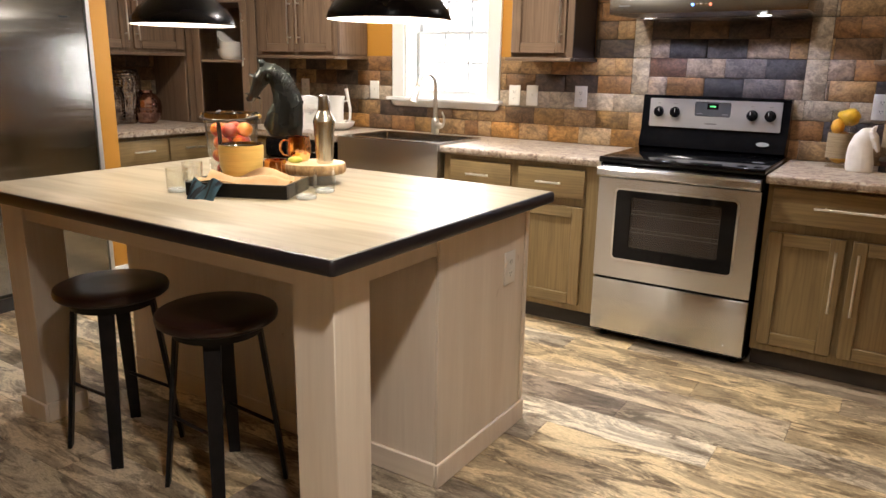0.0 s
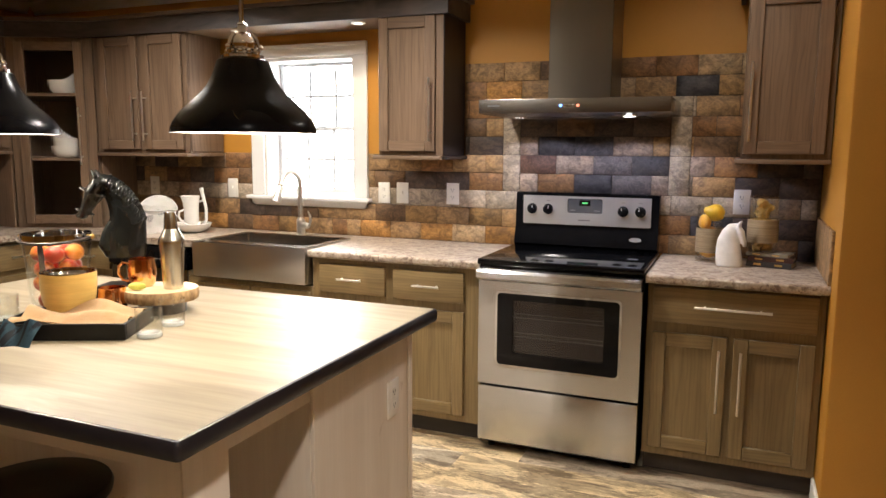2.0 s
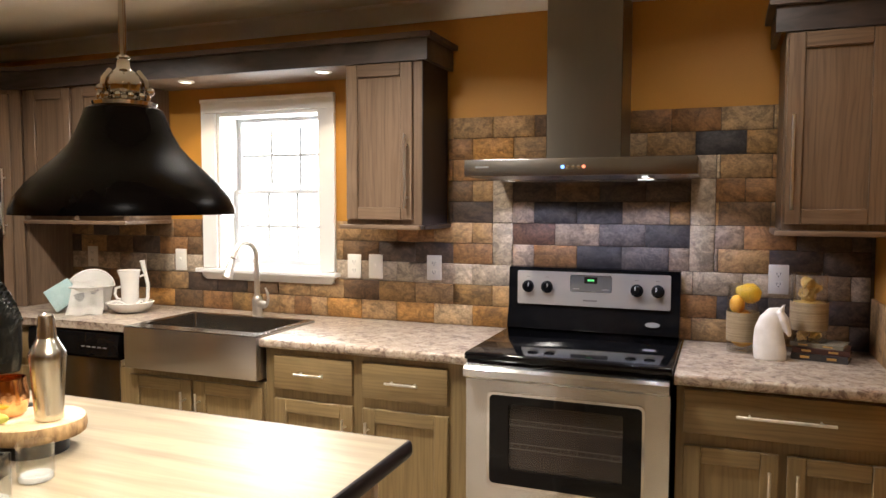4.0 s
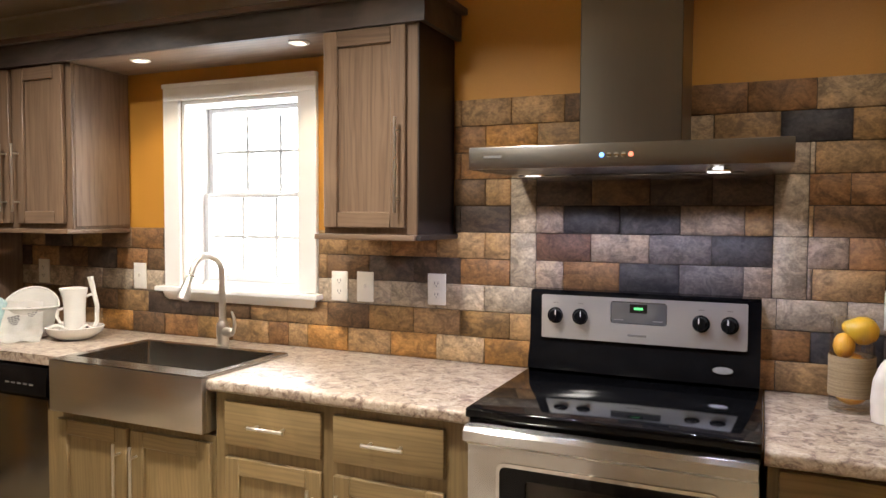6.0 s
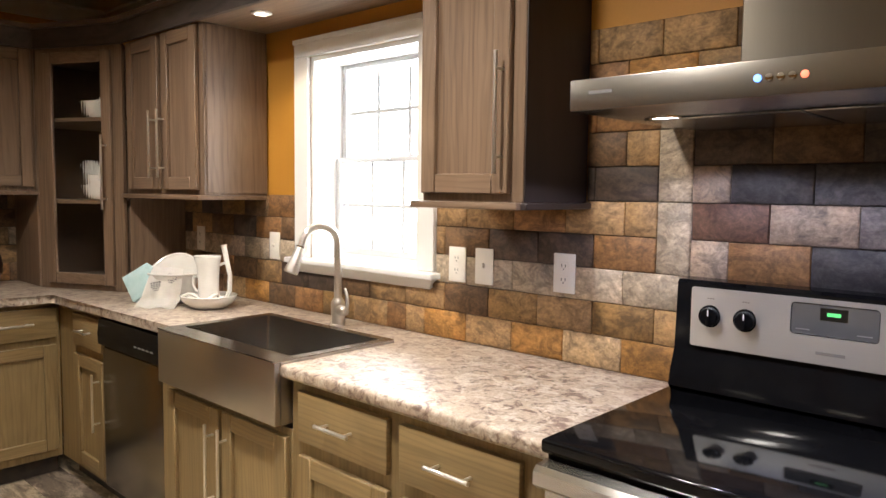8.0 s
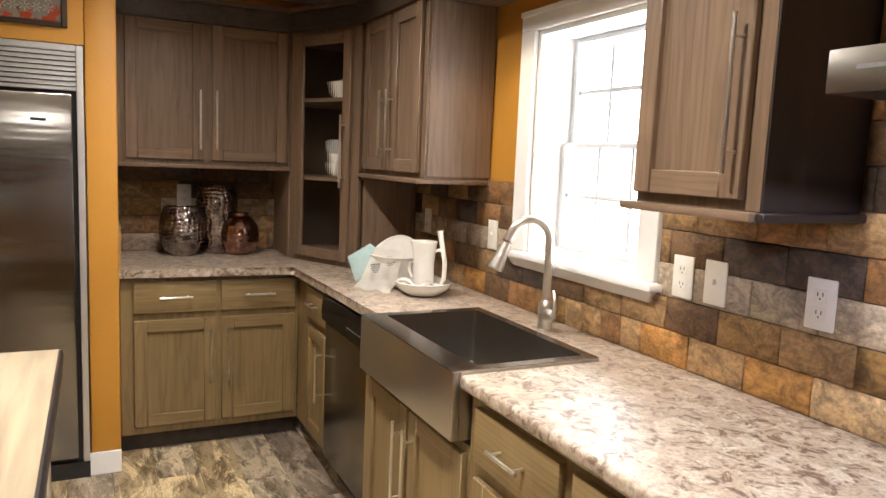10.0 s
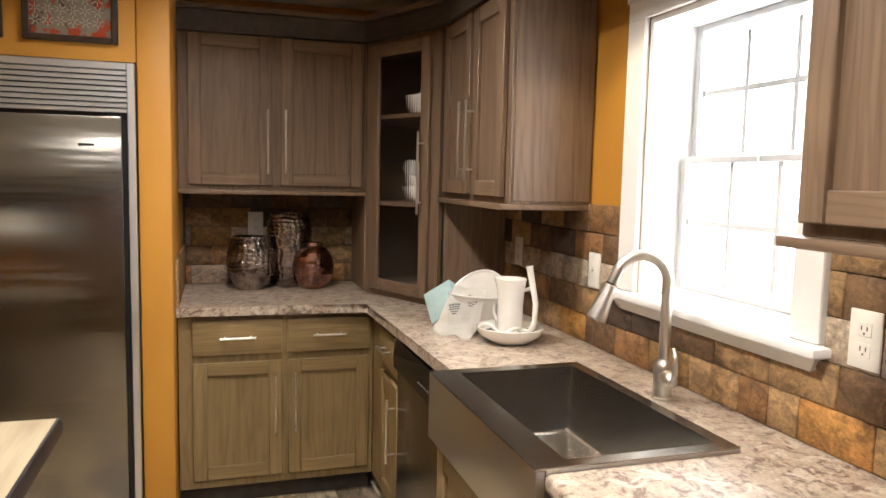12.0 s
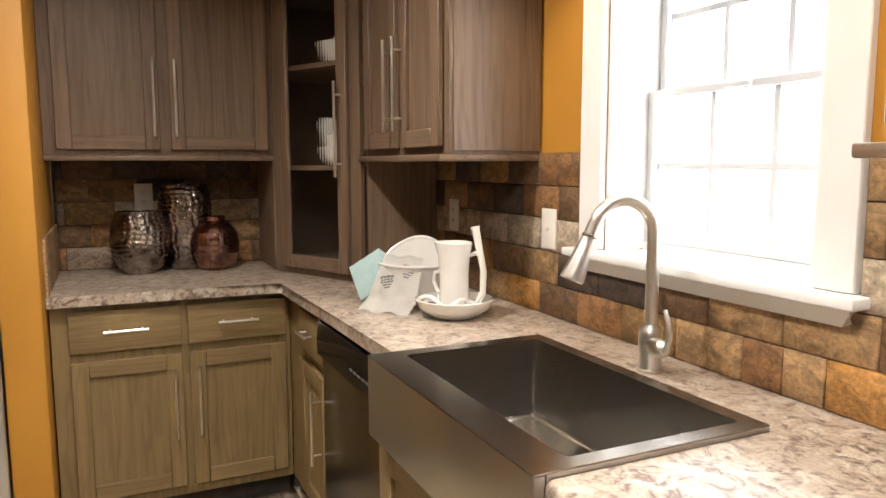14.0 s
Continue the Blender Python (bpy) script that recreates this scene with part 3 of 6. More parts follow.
# window
w = thing("window_1", (-1.343, 0, WIN[2]), "white double-hung window with grilles and broad casing, bright daylight outside", "window", kind="structure")
x0, x1, z0, z1 = WIN
bm = bmesh.new()
box(bm, -1.757, x0, -0.022, -0.001, 1.141, z1, 0.003)
box(bm, x1, -0.932, -0.022, -0.001, 1.141, z1, 0.003)
box(bm, -1.757, -0.932, -0.022, -0.001, z1, 2.05, 0.003)
box(bm, -1.757, -0.932, -0.030, -0.022, 2.030, 2.05, 0.002)
part("casing", bm, M_WHITE, w)
bm = bmesh.new()
box(bm, -1.782, -0.905, -0.062, 0.110, 1.118, 1.140, 0.005, 2)
for xa, xb, q in ((-1.757, -0.932, 0),):
    pl = [(-0.001, 1.078), (-0.018, 1.078), (-0.022, 1.088), (-0.030, 1.106), (-0.034, 1.117), (-0.001, 1.117)]
    rr = [[bm.verts.new((xx + (0.022 if (y > -0.02 and zz < 1.1) else 0) * s, y, zz)) for y, zz in pl] for xx, s in ((xa, 1), (xb, -1))]
    bridge(bm, *rr)
    for r in rr:
        bm.faces.new(r)
part("sill", bm, M_WHITE, w)
bm = bmesh.new()
box(bm, x0, x0 + 0.018, -0.001, 0.189, 1.1412, z1)
box(bm, x1 - 0.018, x1, -0.001, 0.189, 1.1412, z1)
box(bm, x0 + 0.018, x1 - 0.018, -0.001, 0.189, z1 - 0.018, z1)
box(bm, x0 + 0.018, x1 - 0.018, 0.111, 0.189, 1.136, 1.160)
part("jamb", bm, M_WHITE, w)


def sash(name, xa, xb, za, zb, y):
    s = 0.026
    bm = bmesh.new()
    for q in ((xa, xa + s, za, zb), (xb - s, xb, za, zb), (xa + s, xb - s, za, za + s), (xa + s, xb - s, zb - s * 0.75, zb)):
        box(bm, q[0], q[1], y, y + 0.030, q[2], q[3], 0.003)
    sh = part(name, bm, M_VINYL, w)
    pane = part("pane", B(xa + s, xb - s, y + 0.013, y + 0.017, za + s, zb - s * 0.75), M_PANE, sh)
    pane.visible_shadow = False
    gx0, gx1, gz0, gz1 = xa + s, xb - s, za + s, zb - s * 0.75
    for f in (1 / 3, 2 / 3):
        part("grille_bar", B(gx0 + (gx1 - gx0) * f - 0.008, gx0 + (gx1 - gx0) * f + 0.008, y + 0.019, y + 0.026, gz0, gz1), M_VINYL, sh)
    part("grille_bar", B(gx0, gx1, y + 0.0195, y + 0.0255, (gz0 + gz1) / 2 - 0.008, (gz0 + gz1) / 2 + 0.008), M_VINYL, sh)
    return sh


sash("lower_sash", x0 + 0.019, x1 - 0.019, 1.160, 1.562, 0.116)
sash("upper_sash", x0 + 0.019, x1 - 0.019, 1.545, z1 - 0.018, 0.150)
bm = box(bmesh.new(), -1.38, -1.30, 0.102, 0.116, 1.546, 1.560, 0.003)
part("latch", bm, M_VINYL, w)
solid("backdrop", B(-16.0, 8.0, 3.6, 3.62, -6.0, 9.0), M_DAYLIGHT, "bright hazy daylight outside the window", "backdrop", "structure")


# ---- cabinets ----
def pull(parent, m, u, z, length, upright, w0):
    """A bar handle on two posts, standing off a front."""
    bm = bmesh.new()
    h, r, off = length / 2, 0.0055, 0.032
    a, b = ((u, w0 + off, z - h), (u, w0 + off, z + h)) if upright else ((u - h, w0 + off, z), (u + h, w0 + off, z))
    rod(bm, a, b, r, 10)
    for s in (-0.72, 0.72):
        p = (u, w0, z + s * h) if upright else (u + s * h, w0, z)
        rod(bm, p, (p[0], w0 + off, p[2]), 0.0042, 8)
    bmesh.ops.transform(bm, matrix=m, verts=bm.verts)
    return part("handle", bm, M_NICKEL, parent, "brushed nickel bar handle")


def shaker_door(parent, m, u0, u1, z0, z1, w0, oak_v, oak_h, handle=None, length=0.30, glass=None, stile=0.058):
    """Frame and recessed panel. handle: (u, z) of the pull's middle."""
    t = 0.020
    inner = (u0 + stile - 0.003, u1 - stile + 0.003)
    if glass:
        d = part("door", box(bmesh.new(), *inner, w0 + 0.006, w0 + 0.010, z0 + stile - 0.003, z1 - stile + 0.003, m=m), glass, parent, "door with a reeded glass panel")
        d.visible_shadow = False
    else:
        d = part("door", box(bmesh.new(), *inner, w0 + 0.0015, w0 + 0.0060, z0 + stile - 0.003, z1 - stile + 0.003, m=m), oak_v, parent)
    for a, b in ((u0, u0 + stile), (u1 - stile, u1)):
        part("stile", box(bmesh.new(), a, b, w0, w0 + t, z0, z1, 0.0034, m=m), oak_v, d)
    for a, b in ((z0, z0 + stile), (z1 - stile, z1)):
        part("rail", box(bmesh.new(), u0 + stile + 0.0002, u1 - stile - 0.0002, w0, w0 + t - 0.0006, a, b, 0.0030, m=m), oak_h, d)
    if handle:
        pull(d, m, handle[0], handle[1], length, True, w0 + t)
    return d


def drawer_front(parent, m, u0, u1, z0, z1, w0, oak_h, length=0.14):
    bm = box(bmesh.new(), u0, u1, w0, w0 + 0.020, z0, z1, 0.003, 2, m=m)
    d = part("drawer_front", bm, oak_h, parent)
    pull(d, m, (u0 + u1) / 2, (z0 + z1) / 2 + 0.003, length, False, w0 + 0.020)
    return d


def base_unit(name, m, u0, u1, w_back, w_face, label, doors, drawers, oak_h, z_top=0.873, body_top=None, hl=0.26):
    """A floor cabinet with toe kick. doors: (u0, u1, z0, z1, handle side); drawers: (u0, u1, z0, z1, pull)."""
    o = m @ Vector(((u0 + u1) / 2, (w_back + w_face) / 2, 0))
    c = thing(name, o, label, "cabinet", "floor cabinets")
    body = box(bmesh.new(), u0 + 0.0008, u1 - 0.0008, w_back, w_face, 0.10, body_top or z_top, 0.0015, m=m)
    part("body", body, M_BASE_V, c)
    part("toe_kick", box(bmesh.new(), u0 + 0.001, u1 - 0.001, w_back, w_face - 0.07, 0, 0.0995, m=m), M_TOE, c)
    for a, b, z0, z1, side in doors:
        hu = b - 0.030 if side > 0 else a + 0.030
        shaker_door(c, m, a, b, z0, z1, w_face + 0.0006, M_BASE_V, oak_h, (hu, z1 - 0.05 - hl / 2), hl)
    for a, b, z0, z1, ln in drawers:
        drawer_front(c, m, a, b, z0, z1, w_face + 0.0006, oak_h, ln)
    return c


F = 0.612                                               # depth of the floor cabinets' faces
base_unit("drawer_cabinet", NORTH, -0.9415, -0.006, 0.004, F, "stained oak cabinet with two drawers and two doors beside the range",
          [(-0.888, -0.508, 0.135, 0.655, 1), (-0.462, -0.086, 0.135, 0.655, -1)], [(-0.888, -0.508, 0.697, 0.845, 0.14), (-0.462, -0.086, 0.697, 0.845, 0.14)], M_BASE_X)
base_unit("sink_cabinet", NORTH, -1.772, -0.942, 0.004, F, "stained oak sink cabinet with two doors under the apron sink",
          [(-1.700, -1.338, 0.135, 0.690, 1), (-1.316, -0.952, 0.135, 0.690, -1)], [], M_BASE_X, body_top=0.712, hl=0.30)
base_unit("short_cabinet", NORTH, 0.766, 1.458, 0.004, F + 0.005, "dark grey-brown oak cabinet with one wide drawer over two doors",
          [(0.793, 1.097, 0.138, 0.660, 1), (1.122, 1.428, 0.138, 0.660, -1)], [(0.793, 1.428, 0.705, 0.858, 0.30)], M_BASE_X, hl=0.27)
LB = FW - 0.165                                          # face of the west floor cabinets
base_unit("corner_cabinet", NORTH, LB + 0.001, -2.385, 0.004, F - 0.046, "narrow stained oak corner cabinet with one drawer and one door", [(-2.72, -2.40, 0.135, 0.655, 1)], [(-2.72, -2.40, 0.697, 0.845, 0.12)], M_BASE_X)
base_unit("west_cabinet", WEST, -1.415, -0.5675, WX + 0.004, LB, "grey-brown stained oak cabinet with two drawers and two doors",
          [(-1.357, -0.980, 0.140, 0.662, 1), (-0.955, -0.590, 0.140, 0.662, -1)], [(-1.357, -0.982, 0.698, 0.846, 0.15), (-0.957, -0.590, 0.698, 0.846, 0.15)], M_BASE_Y, hl=0.27)

# dishwasher
d = thing("dishwasher", (-2.08, -0.32, 0), "stainless dishwasher with a black control panel beside the sink", "dishwasher")
DF = -0.556                                             # front of its tub
part("body", B(-2.382, -1.777, DF, -0.01, 0.10, 0.868), M_BLACK_PLASTIC, d)
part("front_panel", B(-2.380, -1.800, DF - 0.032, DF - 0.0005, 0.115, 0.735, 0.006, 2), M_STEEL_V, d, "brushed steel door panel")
bm = bmesh.new()
sec = [(DF - 0.001, 0.738), (DF - 0.034, 0.738), (DF - 0.050, 0.752), (DF - 0.052, 0.800), (DF - 0.044, 0.862), (DF - 0.001, 0.868)]
rr = [[bm.verts.new((xx, y, z)) for y, z in sec] for xx in (-2.381, -1.786)]
bridge(bm, *rr)
for r in rr:
    bm.faces.new(r)
cp = part("control_panel", bm, M_BLACK, d, "glossy black control panel")
for i in range(5):
    part("button", B(-2.02 + i * 0.035, -1.998 + i * 0.035, DF - 0.0535, DF - 0.0515, 0.790, 0.796), M_LOGO, cp)
part("edge_strip", B(-1.7975, -1.785, DF - 0.028, DF - 0.0005, 0.115, 0.735, 0.002), M_NICKEL, d, "bright steel edge strip")
part("toe_kick", B(-2.38, -1.779, DF + 0.04, -0.02, 0, 0.0995), M_TOE, d)

# worktops
def worktop(name, outline, front, label):
    """A laminate slab with a rolled front edge. front: tests an edge's middle."""
    bm = plate(bmesh.new(), outline, TOP - 0.039, TOP)
    es = [e for e in bm.edges if abs(e.verts[0].co.z - e.verts[1].co.z) < 1e-6 and front((e.verts[0].co + e.verts[1].co) / 2)]
    bmesh.ops.bevel(bm, geom=es, offset=0.013, segments=4, profile=0.5, affect="EDGES")
    return solid(name, bm, M_GRANITE, label, "worktop")


CF, CL = -0.648, -0.602                                 # front edges beside the range and left of the sink
CW = FW - 0.115
worktop("corner_worktop", [(WX + 0.002, -1.418), (CW, -1.418), (CW, CL - 0.02), (CW + 0.02, CL), (-1.690, CL), (-1.690, -0.188), (-0.950, -0.188), (-0.950, CF), (-0.002, CF), (-0.002, -0.003), (WX + 0.002, -0.003)],
        lambda c: (abs(c.y - CF) < 0.004 and c.x > -1) or (abs(c.y - CL) < 0.016 and c.x > CW) or abs(c.x - CW) < 0.016, "L-shaped worktop of mottled cream and brown granite-look laminate")
worktop("short_worktop", [(0.760, CF - 0.02), (1.460, CF - 0.02), (1.460, -0.003), (0.760, -0.003)], lambda c: abs(c.y - CF + 0.02) < 0.004, "short granite-look laminate worktop beside the range")


# wall cabinets
def wall_unit(name, m, u0, u1, w_face, z0, z1, doors, label, back=0.004, shelf_over=(0.018, 0.018), hl=0.30, w_shelf=None):
    o = m @ Vector(((u0 + u1) / 2, (back + w_face) / 2, z0))
    c = thing(name, o, label, "cabinet", "wall cabinets")
    part("body", box(bmesh.new(), u0, u1, back, w_face, z0, z1, 0.0015, m=m), M_OAK_V, c)
    part("light_rail", box(bmesh.new(), u0 - shelf_over[0], u1 + shelf_over[1], back, (w_shelf or w_face + 0.035), z0 - 0.020, z0 - 0.0005, 0.004, 2, m=m), M_OAK_X, c)
    for a, b, side in doors:
        hu = b - 0.021 if side > 0 else a + 0.021
        shaker_door(c, m, a, b, z0 + 0.022, z1 - 0.010, w_face + 0.0006, M_OAK_V, M_OAK_Y if m is WEST else M_OAK_X, (hu, z0 + 0.075 + hl / 2), hl, stile=0.056)
    return c


UF, UZ0, UZ1 = 0.312, 1.399, 2.118
wall_unit("wall_cabinet", NORTH, -0.700, -0.330, UF, UZ0, UZ1, [(-0.692, -0.368, 1)], "grey-brown oak wall cabinet with one door, between window and hood", hl=0.32, shelf_over=(0.022, 0.004))
wall_unit("wall_cabinet", NORTH, 1.100, 1.458, UF, UZ0, UZ1, [(1.108, 1.432, -1)], "grey-brown oak wall cabinet with one door over the short counter", hl=0.34, shelf_over=(0.022, 0.0))
wall_unit("wall_cabinet", NORTH, -2.716, -1.985, UF, UZ0, UZ1, [(-2.676, -2.362, 1), (-2.322, -2.018, -1)], "grey-brown oak wall cabinet with two doors beside the window", shelf_over=(0, 0.006))
WF = -3.225
wall_unit("wall_cabinet", WEST, -1.418, -0.560, WF, 1.405, 2.118, [(-1.374, -1.003, 1), (-0.964, -0.577, -1)], "grey-brown oak wall cabinet with two doors over the vases", back=WX + 0.004, shelf_over=(0, 0), hl=0.30, w_shelf=WF + 0.03)
_mid = bpy.data.objects["wall_cabinet"]
# end panel and rail end, much darker than the cabinet's front
part("end_panel", B(-0.3298, -0.3255, -0.310, -0.006, UZ0 + 0.0005, UZ1, 0.001), M_END, _mid, "nearly black end panel")
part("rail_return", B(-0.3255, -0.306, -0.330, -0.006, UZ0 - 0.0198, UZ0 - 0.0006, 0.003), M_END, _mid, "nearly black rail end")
part("side_panel", B(-1.9845, -1.979, -0.30, -0.010, UZ0 + 0.01, UZ1 - 0.01, 0.002), M_OAK_V, [o for o in bpy.data.objects if o.name == "wall_cabinet.002"][0])

# tall corner cabinet with a glass door
A, C = Vector((WF + 0.022, -0.556)), Vector((-2.720, -UF - 0.022))
du = (C - A).normalized()
DIAG = face_frame((A.x, A.y, 0), tuple(du), (du.y, -du.x))
LEN = (C - A).length
k = thing("corner_display_cabinet", ((A.x + WX) / 2, -0.25, TOP), "tall oak corner cabinet with a reeded glass door", "cabinet", "wall cabinets")
bm = bmesh.new()
for q in ((0, 0.062, TOP + 0.002, 2.118), (LEN - 0.062, LEN, TOP + 0.002, 2.118), (0.062, LEN - 0.062, 2.075, 2.118), (0.062, LEN - 0.062, TOP + 0.002, TOP + 0.045)):
    box(bm, q[0], q[1], -0.022, 0, q[2], q[3], 0.001, m=DIAG)
part("face_frame", bm, M_OAK_V, k)
bm = bmesh.new()
box(bm, WX + 0.006, A.x - 0.03, A.y - 0.0, A.y + 0.018, TOP + 0.002, 2.118)
box(bm, C.x - 0.019, C.x - 0.001, C.y + 0.03, -0.018, TOP + 0.002, 2.118)
part("side_panel", bm, M_OAK_V, k)
bm = bmesh.new()
box(bm, WX + 0.016, WX + 0.022, A.y + 0.02, -0.02, TOP + 0.002, 2.118)
box(bm, WX + 0.024, C.x - 0.02, -0.022, -0.016, TOP + 0.002, 2.118)
part("back_panel", bm, M_INSIDE, k)
for z in (TOP + 0.003, 1.345, 1.755, 2.098):
    part("shelf", plate(bmesh.new(), [(WX + 0.024, A.y + 0.022), (A.x - 0.02, A.y + 0.022), (C.x - 0.03, C.y + 0.025), (C.x - 0.03, -0.024), (WX + 0.024, -0.024)], z, z + 0.018), M_OAK_X if z > 1 else M_INSIDE, k)
shaker_door(k, DIAG, 0.060, LEN - 0.055, TOP + 0.030, 2.088, 0.0006, M_OAK_V, M_OAK_X, (LEN - 0.085, 1.50), 0.36, glass=M_REEDED, stile=0.056)


def slant_bowl(at, r, h, lift, turn):
    """A bowl with one high sweeping side."""
    bm = bmesh.new()
    prof = [(0.45, 0.0), (0.62, 0.02), (0.86, 0.35), (1.0, 1.0), (0.95, 1.0), (0.80, 0.40), (0.5, 0.10), (0.0, 0.08)]
    n = 28
    rings = []
    for rr, hh in prof:
        vs = []
        for i in range(n):
            a = 2 * math.pi * i / n
            up = 1 + lift * max(0.0, math.cos(a - turn)) ** 1.5 * hh
            vs.append(bm.verts.new((at[0] + r * max(rr, 0.001) * math.cos(a), at[1] + r * max(rr, 0.001) * math.sin(a), at[2] + h * hh * up)))
        rings.append(vs)
    for a, b in zip(rings, rings[1:]):
        bridge(bm, a, b)
    bm.faces.new(rings[0])
    bm.faces.new(rings[-1])
    return solid("serving_bowl", bm, M_CERAMIC, "white ceramic bowl with one high side on a cabinet shelf", "bowl", group="bowls in the corner cabinet")


BC = DIAG @ Vector((LEN * 0.52, -0.15, 0))
slant_bowl((BC.x, BC.y, 1.774), 0.10, 0.085, 0.95, radians(45))
slant_bowl((BC.x, BC.y, 1.364), 0.105, 0.075, 0.25, radians(10))
slant_bowl((BC.x, BC.y, 1.408), 0.10, 0.080, 1.0, radians(200))


# cabinet crown: flat dark board with a lighter cap, and the bridge over the window
def crown_board(name, pts, label):
    c = thing(name, (pts[0][0], pts[0][1], UZ1), label, "moulding", "cabinet crown boards")
    def strip(nm, off, thick, z0, z1, mat):
        bm = bmesh.new()
        rings = []
        n = len(pts)
        for i, p in enumerate(pts):
            d0 = (Vector(pts[i]) - Vector(pts[i - 1])).normalized() if i else None
            d1 = (Vector(pts[i + 1]) - Vector(pts[i])).normalized() if i < n - 1 else None
            d = ((d0 or d1) + (d1 or d0)).normalized()
            k2 = 1 / max(0.4, (d1 or d0).dot(d))
            nrm = Vector((d.y, -d.x)) * k2
            a, b = Vector(p) + nrm * off, Vector(p) + nrm * (off - thick)
            rings.append([bm.verts.new((a.x, a.y, z0)), bm.verts.new((a.x, a.y, z1)), bm.verts.new((b.x, b.y, z1)), bm.verts.new((b.x, b.y, z0))])
        for a, b in zip(rings, rings[1:]):
            bridge(bm, a, b)
        bm.faces.new(rings[0])
        bm.faces.new(rings[-1])
        return part(nm, bm, mat, c)
    strip("board", 0.022, 0.020, UZ1 - 0.006, 2.205, M_CROWN)
    strip("cap", 0.046, 0.050, 2.2055, 2.228, M_CAP)
    return c


crown_board("crown_board", [(WF, -1.418), (A.x, A.y), (C.x, C.y), (-0.318, -UF), (-0.318, -0.012)], "dark stained crown board running over the wall cabinets and window")
crown_board("crown_board", [(1.086, -0.012), (1.086, -UF), (1.460, -UF)], "dark stained crown board over the short counter's cabinet")
sf = solid("soffit_board", B(-1.984, -0.701, -0.330, -0.003, 2.112, 2.130), M_OAK_X, "stained oak soffit board bridging the window", "soffit")
for x in (-1.66, -0.86):
    dl = thing("downlight", (x, -0.24, 2.10), "small lit recessed downlight with a white ring", "downlight", "sink downlights")
    part("trim_ring", lathe(bmesh.new(), [(0.028, 0.011), (0.040, 0.011), (0.041, 0.007), (0.029, 0.003)], (x, -0.24, 2.10), 24, caps=False), M_WHITE, dl)
    part("lens", lathe(bmesh.new(), [(0.0285, 0.0085), (0.0285, 0.0115)], (x, -0.24, 2.10), 24), M_CANLENS, dl)
for x, y in CEILING_CANS:
    dl = thing("ceiling_light", (x, y, CEIL - 0.014), "lit round recessed ceiling light", "ceiling light", "recessed ceiling lights")
    part("trim_ring", lathe(bmesh.new(), [(0.075, 0.0135), (0.095, 0.0135), (0.096, 0.008), (0.076, 0.002)], (x, y, CEIL - 0.014), 28, caps=False), M_WHITE, dl)
    part("lens", lathe(bmesh.new(), [(0.0745, 0.008), (0.0745, 0.0135)], (x, y, CEIL - 0.014), 28), M_CANLENS, dl)

# ---- sink and tap ----
s = thing("apron_sink", (-1.320, -0.42, 0.713), "deep stainless apron-front sink set into the worktop", "sink")
SX0, SX1, SY0, SY1 = -1.688, -0.952, -0.668, -0.190
IX0, IX1, IY0, IY1 = -1.646, -0.986, -0.588, -0.225
bm = bmesh.new()
box(bm, SX0, SX1, SY0, SY0 + 0.022, 0.728, 0.9195, 0.004, 2)
for xa, xb in ((SX0, SX0 + 0.004), (SX1 - 0.004, SX1)):
    box(bm, xa, xb, SY0 + 0.0225, SY1, 0.728, 0.9195)
part("apron", bm, M_SINK, s)
bm = bmesh.new()
zt = 0.9235
vo = [bm.verts.new((x, y, zt)) for x, y in [(SX0, SY0), (SX1, SY0), (SX1, SY1), (SX0, SY1)]]
vi = [bm.verts.new((x, y, zt)) for x, y in [(IX0, IY0), (IX1, IY0), (IX1, IY1), (IX0, IY1)]]
vd = [bm.verts.new((x, y, zt - 0.0035)) for x, y in [(SX0, SY0), (SX1, SY0), (SX1, SY1), (SX0, SY1)]]
vb = [bm.verts.new((x, y, 0.722)) for x, y in [(IX0 + 0.012, IY0 + 0.012), (IX1 - 0.012, IY0 + 0.012), (IX1 - 0.012, IY1 - 0.012), (IX0 + 0.012, IY1 - 0.012)]]
bridge(bm, vo, vi)
bridge(bm, vo, vd)
bridge(bm, vi, vb)
bm.faces.new(vb)
es = [e for e in bm.edges if all(v in vb for v in e.verts) or (any(v in vb for v in e.verts) and any(v in vi for v in e.verts))]
bmesh.ops.bevel(bm, geom=es, offset=0.012, segments=3, profile=0.5, affect="EDGES")
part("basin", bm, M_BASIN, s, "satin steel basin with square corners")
dr = lathe(bmesh.new(), [(0.045, 0.7225), (0.043, 0.726), (0.030, 0.7265), (0.026, 0.724), (0.0, 0.7235)], (-1.05, -0.40, 0), 24)
part("drain", dr, M_CHROME, s, "chrome strainer")

fx, fy = -1.330, -0.128
t = thing("kitchen_tap", (fx, fy, TOP), "brushed nickel gooseneck pull-down tap with a side lever", "tap")
part("base", lathe(bmesh.new(), [(0.0285, 0), (0.0285, 0.005), (0.0255, 0.008), (0.0250, 0.040), (0.0262, 0.042), (0.0262, 0.082), (0.0245, 0.094), (0.0190, 0.101), (0.0175, 0.106)], (fx, fy, TOP), 28), M_NICKEL, t)
aim = Vector((-0.24, -0.97, 0)).normalized()
R = 0.070
neck = [(fx, fy, TOP + 0.10), (fx, fy, TOP + 0.20), (fx, fy, TOP + 0.312)]
cc = Vector((fx, fy, TOP + 0.312)) + aim * R
neck += [tuple(p) for p in arc(cc, R, 180, 18, 16, aim, (0, 0, 1))][1:]
end = Vector(neck[-1])
dn = (end - Vector(neck[-2])).normalized()
neck.append(tuple(end + dn * 0.030))
end = Vector(neck[-1])
part("spout", tube(bmesh.new(), neck, 0.0145, 20), M_NICKEL, t)
